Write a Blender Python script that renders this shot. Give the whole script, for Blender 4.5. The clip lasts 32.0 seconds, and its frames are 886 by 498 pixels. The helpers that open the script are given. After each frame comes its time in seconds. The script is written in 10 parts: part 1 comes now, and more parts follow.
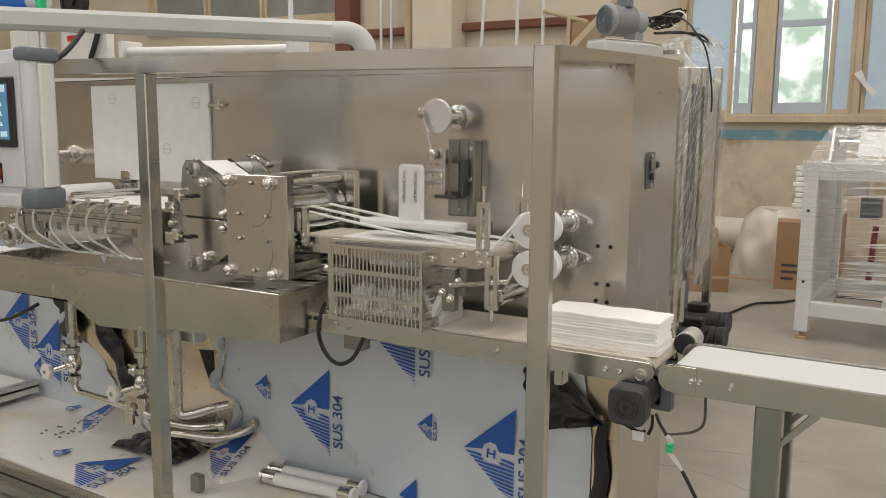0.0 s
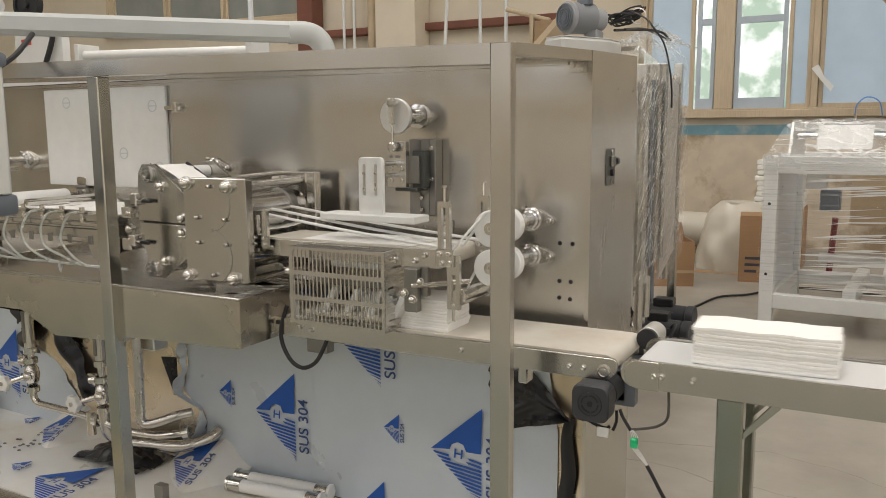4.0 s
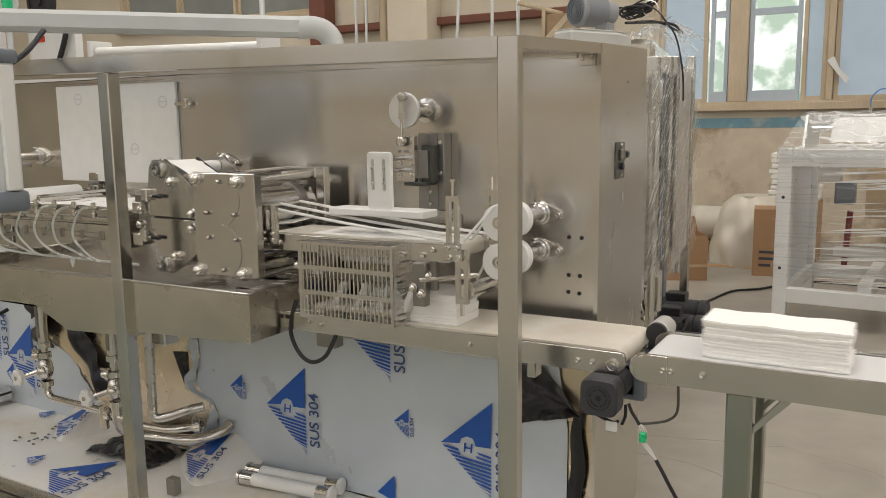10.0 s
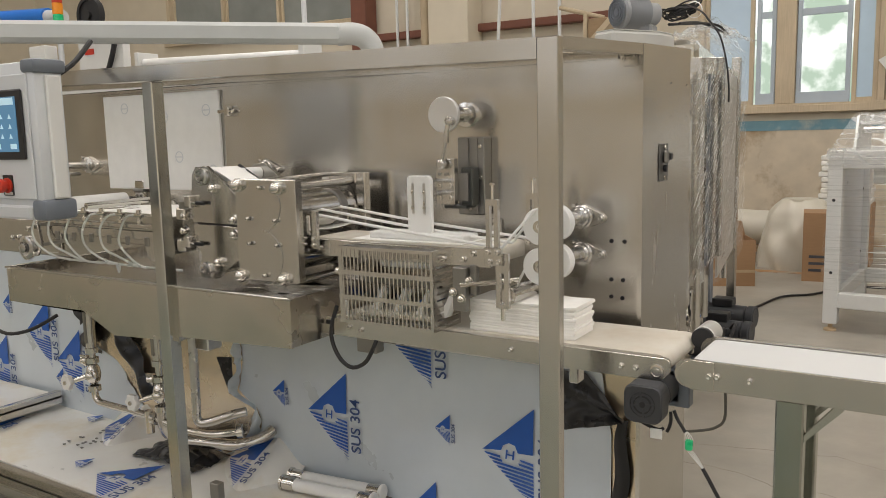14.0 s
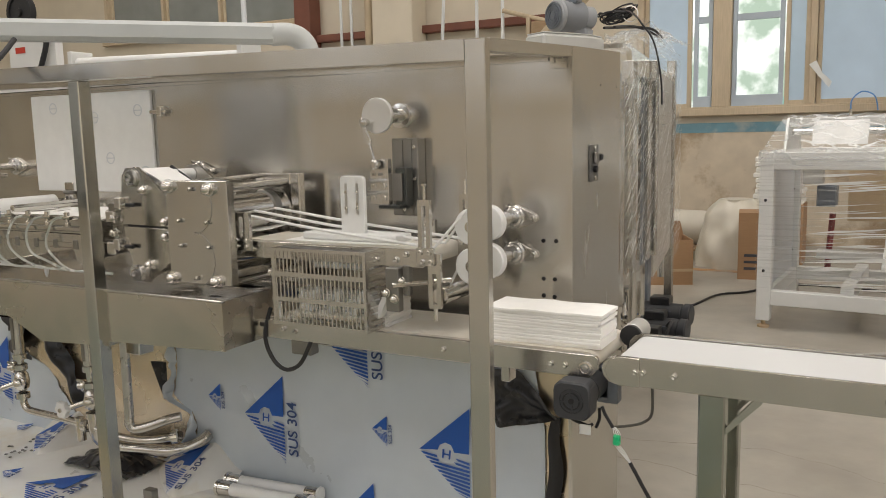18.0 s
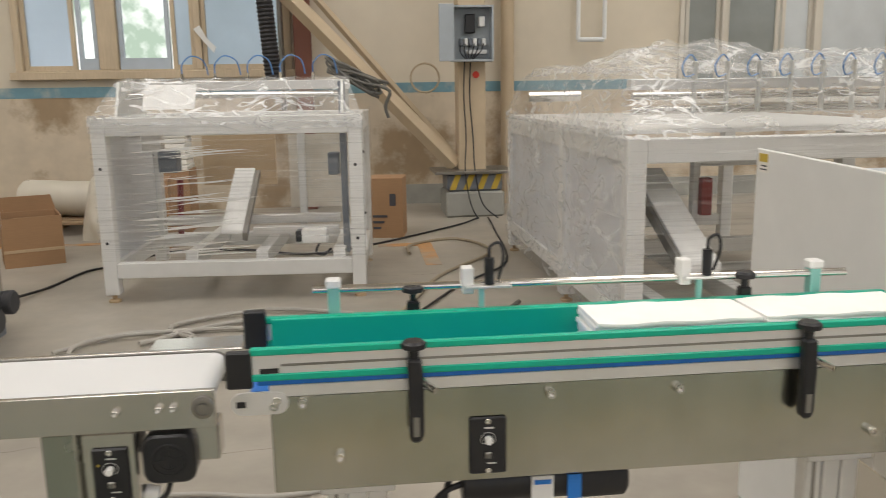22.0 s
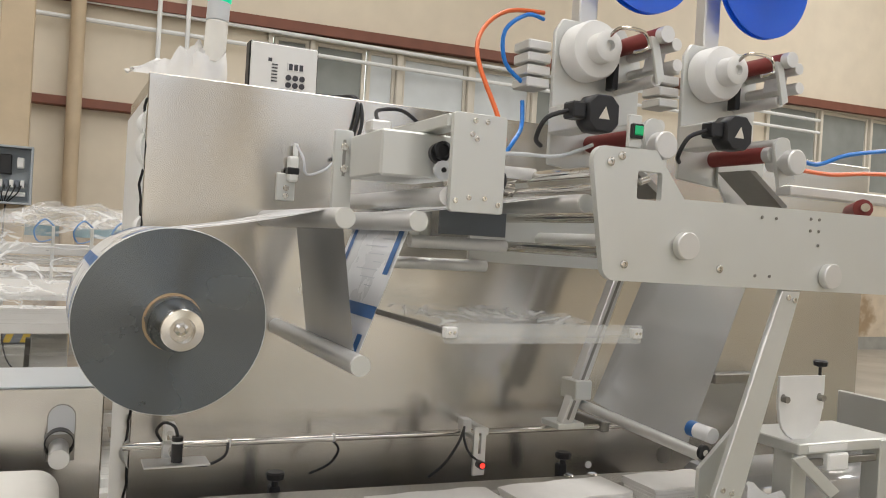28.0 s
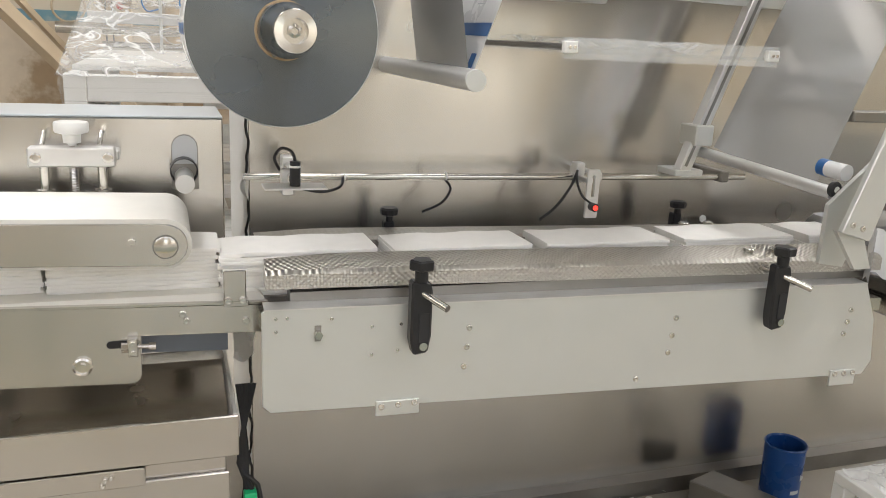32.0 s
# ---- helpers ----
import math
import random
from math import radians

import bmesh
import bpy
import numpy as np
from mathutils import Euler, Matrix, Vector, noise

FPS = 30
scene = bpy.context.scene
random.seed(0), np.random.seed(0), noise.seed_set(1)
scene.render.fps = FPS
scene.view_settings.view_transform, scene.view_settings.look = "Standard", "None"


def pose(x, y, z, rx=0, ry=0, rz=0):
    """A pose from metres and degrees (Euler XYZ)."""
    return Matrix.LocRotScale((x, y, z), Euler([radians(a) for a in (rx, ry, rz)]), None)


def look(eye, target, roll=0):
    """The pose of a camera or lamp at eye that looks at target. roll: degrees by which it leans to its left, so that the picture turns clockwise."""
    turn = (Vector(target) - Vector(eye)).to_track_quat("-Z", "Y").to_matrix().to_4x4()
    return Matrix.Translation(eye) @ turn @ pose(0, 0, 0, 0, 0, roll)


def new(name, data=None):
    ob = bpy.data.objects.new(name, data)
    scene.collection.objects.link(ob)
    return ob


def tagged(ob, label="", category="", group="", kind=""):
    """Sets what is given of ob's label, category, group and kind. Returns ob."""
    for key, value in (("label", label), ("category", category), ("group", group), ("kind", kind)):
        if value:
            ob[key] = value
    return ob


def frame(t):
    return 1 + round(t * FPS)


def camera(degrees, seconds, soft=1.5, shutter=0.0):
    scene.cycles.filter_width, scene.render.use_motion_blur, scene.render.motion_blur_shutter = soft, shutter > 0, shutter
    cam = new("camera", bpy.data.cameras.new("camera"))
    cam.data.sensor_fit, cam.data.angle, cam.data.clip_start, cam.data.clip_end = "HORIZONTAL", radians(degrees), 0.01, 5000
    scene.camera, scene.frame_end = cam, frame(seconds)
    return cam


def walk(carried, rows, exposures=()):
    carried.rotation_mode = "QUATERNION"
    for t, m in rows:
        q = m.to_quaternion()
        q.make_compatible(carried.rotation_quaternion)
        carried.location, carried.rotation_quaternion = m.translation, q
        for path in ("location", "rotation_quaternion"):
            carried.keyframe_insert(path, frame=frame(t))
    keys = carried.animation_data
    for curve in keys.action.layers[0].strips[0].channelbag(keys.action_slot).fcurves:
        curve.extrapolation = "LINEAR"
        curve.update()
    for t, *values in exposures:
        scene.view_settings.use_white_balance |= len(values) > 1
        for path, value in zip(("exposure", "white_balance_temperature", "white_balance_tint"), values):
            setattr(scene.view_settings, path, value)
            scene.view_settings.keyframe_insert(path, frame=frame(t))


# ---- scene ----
cam = camera(56.8, 32.0, soft=0.7, shutter=0.25)
PATH = [
    (0, (0.327, -1.816, 1.33), (-0.673, -0.107, 1.042), 0.5),
    (0.5, (0.326, -1.809, 1.331), (-0.647, -0.083, 1.061), 0.7),
    (1, (0.327, -1.799, 1.33), (-0.627, -0.062, 1.067), 0.6),
    (1.5, (0.327, -1.793, 1.326), (-0.609, -0.046, 1.062), 0.4),
    (2, (0.332, -1.789, 1.326), (-0.589, -0.035, 1.054), 0.3),
    (2.5, (0.334, -1.795, 1.326), (-0.58, -0.038, 1.044), 0.1),
    (3, (0.335, -1.798, 1.326), (-0.574, -0.039, 1.04), 0.0),
    (3.5, (0.333, -1.793, 1.325), (-0.583, -0.038, 1.038), -0.1),
    (4, (0.338, -1.794, 1.328), (-0.597, -0.049, 1.04), -0.4),
    (4.5, (0.338, -1.79, 1.327), (-0.613, -0.054, 1.039), -0.5),
    (6.5, (0.338, -1.786, 1.323), (-0.619, -0.052, 1.047), -0.6),
    (7, (0.342, -1.789, 1.327), (-0.619, -0.058, 1.046), -0.6),
    (7.5, (0.341, -1.79, 1.326), (-0.627, -0.064, 1.037), -0.6),
    (8, (0.342, -1.792, 1.324), (-0.629, -0.068, 1.029), -0.6),
    (8.5, (0.341, -1.789, 1.323), (-0.629, -0.065, 1.026), -0.6),
    (9, (0.346, -1.791, 1.325), (-0.622, -0.067, 1.027), -0.6),
    (9.5, (0.349, -1.788, 1.326), (-0.617, -0.063, 1.027), -0.7),
    (10, (0.349, -1.786, 1.326), (-0.614, -0.059, 1.026), -0.7),
    (10.5, (0.35, -1.787, 1.323), (-0.613, -0.059, 1.029), -0.7),
    (11, (0.354, -1.792, 1.326), (-0.625, -0.071, 1.041), -0.8),
    (11.5, (0.342, -1.791, 1.322), (-0.672, -0.089, 1.046), -1.0),
    (12, (0.332, -1.79, 1.319), (-0.711, -0.105, 1.048), -1.0),
    (12.5, (0.332, -1.787, 1.317), (-0.721, -0.109, 1.049), -1.1),
    (13, (0.335, -1.782, 1.319), (-0.721, -0.106, 1.047), -1.1),
    (13.5, (0.342, -1.775, 1.32), (-0.714, -0.099, 1.044), -1.2),
    (14, (0.347, -1.77, 1.317), (-0.706, -0.094, 1.036), -1.4),
    (14.5, (0.35, -1.762, 1.315), (-0.697, -0.082, 1.027), -1.5),
    (16.5, (0.36, -1.764, 1.314), (-0.655, -0.064, 1.029), -1.5),
    (17, (0.365, -1.763, 1.313), (-0.634, -0.054, 1.031), -1.4),
    (17.5, (0.371, -1.763, 1.313), (-0.606, -0.041, 1.033), -1.3),
    (18, (0.387, -1.756, 1.314), (-0.559, -0.016, 1.034), -1.3),
    (18.5, (0.417, -1.741, 1.317), (-0.489, 0.019, 1.033), -1.2),
    (19, (0.483, -1.716, 1.32), (-0.366, 0.073, 1.033), -1.2),
    (19.5, (0.581, -1.677, 1.319), (-0.141, 0.165, 1.027), -1.2),
    (20, (0.711, -1.63, 1.309), (0.181, 0.275, 1.011), -1.3),
    (20.5, (0.814, -1.585, 1.308), (0.494, 0.365, 1.002), -1.5),
    (21, (0.914, -1.495, 1.305), (0.799, 0.475, 0.976), -1.5),
    (21.5, (1.036, -1.378, 1.299), (1.094, 0.588, 0.938), -1.2),
    (22, (1.225, -1.325, 1.295), (1.439, 0.626, 0.909), -0.9),
    (22.5, (1.496, -1.316, 1.293), (1.85, 0.61, 0.884), -0.6),
    (23, (1.71, -1.269, 1.293), (2.199, 0.626, 0.881), -0.3),
    (23.5, (1.91, -1.176, 1.301), (2.49, 0.693, 0.889), 0.0),
    (24, (2.102, -1.168, 1.3), (2.733, 0.684, 0.888), 0.3),
    (24.5, (2.32, -1.24, 1.3), (2.99, 0.597, 0.879), 0.9),
    (25, (2.474, -1.22, 1.289), (3.199, 0.595, 0.867), 1.2),
    (25.5, (2.621, -1.167, 1.299), (3.387, 0.633, 0.885), 1.5),
    (26, (2.758, -1.232, 1.318), (3.508, 0.58, 0.926), 2.0),
    (26.5, (2.848, -1.339, 1.356), (3.575, 0.494, 1.024), 2.5),
    (28.5, (2.861, -1.608, 1.438), (3.74, 0.188, 1.461), 3.5),
    (29, (2.857, -1.592, 1.407), (3.694, 0.221, 1.307), 2.9),
    (29.5, (2.853, -1.558, 1.361), (3.627, 0.269, 1.108), 2.6),
    (30, (2.865, -1.548, 1.319), (3.574, 0.282, 0.935), 2.4),
    (30.5, (2.861, -1.547, 1.298), (3.533, 0.277, 0.829), 2.2),
    (31, (2.859, -1.547, 1.293), (3.517, 0.267, 0.768), 2.2),
    (31.5, (2.852, -1.547, 1.287), (3.502, 0.267, 0.751), 2.5),
    (32, (2.855, -1.554, 1.279), (3.488, 0.275, 0.778), 2.7),
]
walk(cam, [(t, look(eye, target, roll)) for t, eye, target, roll in PATH], [(0, -0.05, 6600, 11), (20, -0.05, 6600, 11), (23, 0.0, 6550, 11), (25, 0.05, 6500, 11), (26, 0.1, 6500, 11), (29, 0.05, 6400, 11), (30, 0.38, 6400, 11), (32, 0.40, 6300, 11)])

# ---- daylight ----
world = bpy.data.worlds.new("sky")
scene.world = world
world.use_nodes = True
_nt = world.node_tree
_sky = _nt.nodes.new("ShaderNodeTexSky")
_sky.sky_type = "NISHITA"
_sky.sun_disc = False
_sky.sun_elevation, _sky.sun_rotation = radians(50), radians(160)
_nt.links.new(_sky.outputs[0], _nt.nodes["Background"].inputs[0])
_nt.nodes["Background"].inputs[1].default_value = 0.12
_s = bpy.data.lights.new("sun", "SUN")
_s.energy, _s.angle, _s.color = 1.0, radians(12), (1.0, 0.95, 0.88)
new("sun", _s).matrix_world = look((0, -6, 12), (0, 2, 0))


def fill_light(name, at, toward, wide, high, watts, tint=(1.0, 0.99, 0.97)):
    """An added area lamp that stands for daylight through an unseen opening."""
    d = bpy.data.lights.new(name, "AREA")
    d.shape, d.size, d.size_y, d.energy, d.color = "RECTANGLE", wide, high, watts, tint
    new(name, d).matrix_world = look(at, toward)


# added overhead fill lamps under a closed, unseen roof
for _x, _w in ((-8.0, 400), (-1.2, 400), (4.8, 400), (14.0, 800)):
    fill_light("skylight_daylight", (_x, -0.4, 7.85), (_x, -0.4, 0), 2.2, 13.0, _w, (1.0, 0.965, 0.925))
# made-up low openings whose lamps brighten reflections in the lower steel plates
UNSEEN_DOORS = [(2.3, 3.9), (5.4, 8.0)]
for _a, _c in UNSEEN_DOORS:
    fill_light("front_door_daylight", ((_a + _c) / 2, -9.1, 1.08), ((_a + _c) / 2, 0, 1.0), _c - _a - 0.1, 2.0, 8, (1.0, 0.96, 0.92))
# assumed high openings out of view; their lamps are added front fill
UNSEEN_WINDOWS = [(-13.4, -10.6), (-9.0, -6.4), (-5.2, -2.9), (-1.6, 0.9), (2.2, 4.5), (5.6, 8.2), (9.6, 12.2), (14.0, 17.0)]
for _a, _c in UNSEEN_WINDOWS:
    fill_light("front_window_daylight", ((_a + _c) / 2, -9.1, 4.7), ((_a + _c) / 2, 0, 3.6), _c - _a - 0.1, 2.7, 33 if _c < 1.5 else 17, (1.0, 0.96, 0.92))
# ---- building helpers ----
ORG = {}


def thing(name, label, category, at=(0, 0, 0), group="", kind=""):
    """An Empty at the base of a thing; its parts are given in the hall's metres."""
    ob = new(name)
    ob.empty_display_size = 0.05
    ob.location = at
    ORG[ob] = Vector(at)
    return tagged(ob, label, category, group, kind)


def finish(bm, me, mat, sharp=35):
    bm.normal_update()
    bm.to_mesh(me)
    bm.free()
    me.materials.append(mat)
    me.shade_smooth()
    me.set_sharp_from_angle(angle=radians(sharp))


def part(name, bm, mat, parent, label="", at=None):
    """Links a bmesh, given in the hall's metres, as one mesh under a thing or a part. at: its own pivot."""
    base = ORG[parent]
    pivot = Vector(at) if at is not None else base
    bmesh.ops.translate(bm, verts=bm.verts, vec=-pivot)
    me = bpy.data.meshes.new(name)
    finish(bm, me, mat)
    ob = new(name, me)
    ob.parent = parent
    ob.location = pivot - base
    ORG[ob] = pivot
    if label:
        ob["label"] = label
    return ob


def solid(name, bm, mat, label, category="", group="", kind="", at=(0, 0, 0)):
    """A thing or a piece of the setting that is one mesh."""
    bmesh.ops.translate(bm, verts=bm.verts, vec=-Vector(at))
    me = bpy.data.meshes.new(name)
    finish(bm, me, mat)
    ob = new(name, me)
    ob.location = at
    ORG[ob] = Vector(at)
    return tagged(ob, label, category, group, kind)


def NB():
    return bmesh.new()


def absorb(bm, other):
    me = bpy.data.meshes.new("tmp")
    other.to_mesh(me)
    other.free()
    bm.from_mesh(me)
    bpy.data.meshes.remove(me)
    return bm


def bx(x0, x1, y0, y1, z0, z1, bev=0.0, bm=None, seg=1):
    """A box, with its edges rounded by bev."""
    b = bmesh.new()
    bmesh.ops.create_cube(b, size=1.0)
    for v in b.verts:
        v.co = ((x0 + x1) / 2 + v.co.x * (x1 - x0), (y0 + y1) / 2 + v.co.y * (y1 - y0), (z0 + z1) / 2 + v.co.z * (z1 - z0))
    if bev:
        bmesh.ops.bevel(b, geom=list(b.edges), offset=bev, segments=seg, profile=0.5, affect="EDGES")
    return b if bm is None else absorb(bm, b)


def basis(p0, p1):
    w = (Vector(p1) - Vector(p0)).normalized()
    u = w.cross(Vector((0, 0, 1)))
    if u.length < 1e-3:
        u = Vector((1, 0, 0))
    u.normalize()
    return u, w.cross(u).normalized(), w


def lathe(p0, p1, profile, seg=24, bm=None):
    """Turns a profile of (radius, metres from p0 towards p1) round the axis."""
    b = bm if bm is not None else bmesh.new()
    u, v, w = basis(p0, p1)
    o = Vector(p0)
    rings = []
    for r, h in profile:
        if r < 1e-6:
            rings.append([b.verts.new(o + w * h)])
        else:
            rings.append([b.verts.new(o + w * h + (u * math.cos(a) + v * math.sin(a)) * r) for a in (2 * math.pi * i / seg for i in range(seg))])
    for a, c in zip(rings, rings[1:]):
        for i in range(seg):
            j = (i + 1) % seg
            if len(a) == 1 and len(c) == 1:
                continue
            if len(a) == 1:
                b.faces.new((a[0], c[j], c[i]))
            elif len(c) == 1:
                b.faces.new((a[i], a[j], c[0]))
            else:
                b.faces.new((a[i], a[j], c[j], c[i]))
    bmesh.ops.recalc_face_normals(b, faces=b.faces)
    return b


def cy(p0, p1, r, r1=None, seg=20, bev=0.0, bm=None):
    """A round bar from p0 to p1."""
    n = (Vector(p1) - Vector(p0)).length
    r1 = r if r1 is None else r1
    e = min(bev, n / 3, r * 0.8)
    prof = [(0, 0), (r - e, 0), (r, e), (r1, n - e), (r1 - e, n), (0, n)] if e else [(0, 0), (r, 0), (r1, n), (0, n)]
    return lathe(p0, p1, prof, seg, bm)


def pipe(points, r, seg=8, bm=None, fine=4):
    """A round hose or bent bar through the points, smoothed."""
    pts = [Vector(p) for p in points]
    if fine > 1 and len(pts) > 2:
        out = []
        for i in range(len(pts) - 1):
            a, b_, c, d = pts[max(i - 1, 0)], pts[i], pts[i + 1], pts[min(i + 2, len(pts) - 1)]
            for k in range(fine):
                s = k / fine
                out.append(0.5 * (2 * b_ + (c - a) * s + (2 * a - 5 * b_ + 4 * c - d) * s * s + (3 * b_ - a - 3 * c + d) * s ** 3))
        pts = out + [pts[-1]]
    b = bm if bm is not None else bmesh.new()
    u = None
    rings = []
    for i, p in enumerate(pts):
        w = (pts[min(i + 1, len(pts) - 1)] - pts[max(i - 1, 0)]).normalized()
        if u is None:
            u = basis((0, 0, 0), w)[0]
        u = (u - w * u.dot(w)).normalized()
        v = w.cross(u)
        rings.append([b.verts.new(p + (u * math.cos(a) + v * math.sin(a)) * r) for a in (2 * math.pi * k / seg for k in range(seg))])
    for a, c in zip(rings, rings[1:]):
        for i in range(seg):
            j = (i + 1) % seg
            b.faces.new((a[i], a[j], c[j], c[i]))
    b.faces.new(rings[0][::-1])
    b.faces.new(rings[-1])
    return b


AX = {"xz": lambda p, q, d: (p, d, q), "xy": lambda p, q, d: (p, q, d), "yz": lambda p, q, d: (d, p, q)}


def prism(poly, d0, d1, plane="xz", bev=0.0, bm=None, seg=1):
    """A flat plate of the outline poly, between the depths d0 and d1."""
    b = bmesh.new()
    f = AX[plane]
    a = [b.verts.new(f(p, q, d0)) for p, q in poly]
    c = [b.verts.new(f(p, q, d1)) for p, q in poly]
    n = len(poly)
    b.faces.new(a)
    b.faces.new(c[::-1])
    for i in range(n):
        b.faces.new((a[i], c[i], c[(i + 1) % n], a[(i + 1) % n]))
    bmesh.ops.recalc_face_normals(b, faces=b.faces)
    if bev:
        bmesh.ops.bevel(b, geom=list(b.edges), offset=bev, segments=seg, profile=0.5, affect="EDGES")
    return b if bm is None else absorb(bm, b)


def arc(cx, cz, r, a0, a1, n=8):
    return [(cx + r * math.cos(radians(a0 + (a1 - a0) * i / n)), cz + r * math.sin(radians(a0 + (a1 - a0) * i / n))) for i in range(n + 1)]


def rounded(x0, x1, z0, z1, r, n=4):
    """The outline of a rounded rectangle."""
    return arc(x1 - r, z1 - r, r, 0, 90, n) + arc(x0 + r, z1 - r, r, 90, 180, n) + arc(x0 + r, z0 + r, r, 180, 270, n) + arc(x1 - r, z0 + r, r, 270, 360, n)


def capsule(xa, xb, z, r, n=8):
    return arc(xb, z, r, -90, 90, n) + arc(xa, z, r, 90, 270, n)


def ring_plate(outer, inner, d0, d1, plane="xz"):
    """A plate with one opening: both outlines have the same number of points and begin at the same side."""
    b = bmesh.new()
    f = AX[plane]
    n = len(outer)
    vs = [[b.verts.new(f(p, q, d)) for p, q in o] for o in (outer, inner) for d in (d0, d1)]
    o0, o1, i0, i1 = vs
    for k in range(n):
        j = (k + 1) % n
        b.faces.new((o0[k], o0[j], i0[j], i0[k]))
        b.faces.new((o1[k], i1[k], i1[j], o1[j]))
        b.faces.new((o0[k], o1[k], o1[j], o0[j]))
        b.faces.new((i0[k], i0[j], i1[j], i1[k]))
    bmesh.ops.recalc_face_normals(b, faces=b.faces)
    return b


def holed_plate(outer, inner, d0, d1):
    """A plate in the xz plane with one opening of any outline."""
    b = bmesh.new()
    loops = [[b.verts.new((p, d0, q)) for p, q in o] for o in (outer, inner)]
    edges = [b.edges.new((l[i], l[(i + 1) % len(l)])) for l in loops for i in range(len(l))]
    bmesh.ops.triangle_fill(b, use_beauty=True, edges=edges)
    got = bmesh.ops.extrude_face_region(b, geom=list(b.faces))
    bmesh.ops.translate(b, verts=[v for v in got["geom"] if isinstance(v, bmesh.types.BMVert)], vec=(0, d1 - d0, 0))
    bmesh.ops.recalc_face_normals(b, faces=b.faces)
    return b


def bars(x0, x1, y0, y1, z0, z1, w, bm=None):
    """Four square tubes round an opening in the xz plane."""
    bm = bm or bmesh.new()
    bx(x0, x0 + w, y0, y1, z0, z1, 0.003, bm)
    bx(x1 - w, x1, y0, y1, z0, z1, 0.003, bm)
    bx(x0 + w, x1 - w, y0, y1, z1 - w, z1, 0.003, bm)
    bx(x0 + w, x1 - w, y0, y1, z0, z0 + w, 0.003, bm)
    return bm


def bolt_mesh(r=0.007, h=0.006):
    """A cap screw whose head faces -y."""
    b = lathe((0, 0, 0), (0, -1, 0), [(r, 0), (r, h * 0.8), (r * 0.85, h), (r * 0.5, h), (r * 0.5, h * 0.4), (0, h * 0.4)], 12)
    return b


_shared = {}


def bolts(parent, places, mat, r=0.007, h=0.006, name="bolt", facing="-y"):
    """Cap screws as parts that share one mesh."""
    key = (name, round(r, 4), round(h, 4), mat.name)
    if key not in _shared:
        me = bpy.data.meshes.new(name)
        finish(bolt_mesh(r, h), me, mat)
        _shared[key] = me
    turn = {"-y": (0, 0, 0), "x": (0, 0, radians(90)), "z": (radians(-90), 0, 0)}[facing]
    for p in places:
        ob = new(name, _shared[key])
        ob.parent = parent
        ob.location = Vector(p) - ORG[parent]
        ob.rotation_euler = turn


def dome_mesh(r=0.016):
    return lathe((0, 0, 0), (0, -1, 0), [(r * 1.25, 0), (r * 1.25, r * 0.25), (r, r * 0.3), (r, r * 0.9), (r * 0.85, r * 1.3), (r * 0.5, r * 1.6), (0, r * 1.7)], 14)


def domes(parent, places, mat, r=0.016, name="dome_nut"):
    key = (name, round(r, 4), mat.name)
    if key not in _shared:
        me = bpy.data.meshes.new(name)
        finish(dome_mesh(r), me, mat)
        _shared[key] = me
    for p in places:
        ob = new(name, _shared[key])
        ob.parent = parent
        ob.location = Vector(p) - ORG[parent]


def lettering(words, size, m):
    """Words as a thin bmesh; m places them (they lie in xy, reading along x)."""
    cu = bpy.data.curves.new("words", "FONT")
    cu.body, cu.size, cu.extrude = words, size, 0.0004
    cu.offset = size * 0.008
    ob = bpy.data.objects.new("words", cu)
    me = bpy.data.meshes.new_from_object(ob)
    b = bmesh.new()
    b.from_mesh(me)
    bpy.data.objects.remove(ob)
    bpy.data.meshes.remove(me)
    bpy.data.curves.remove(cu)
    b.transform(m)
    return b


def sheet(fn, nu, nv, thick=0.0):
    """A bent sheet from fn(u, v) with u and v in 0..1."""
    b = bmesh.new()
    g = [[b.verts.new(fn(i / nu, j / nv)) for j in range(nv + 1)] for i in range(nu + 1)]
    for i in range(nu):
        for j in range(nv):
            b.faces.new((g[i][j], g[i + 1][j], g[i + 1][j + 1], g[i][j + 1]))
    if thick:
        b.normal_update()
        bmesh.ops.solidify(b, geom=list(b.faces), thickness=thick)
    return b
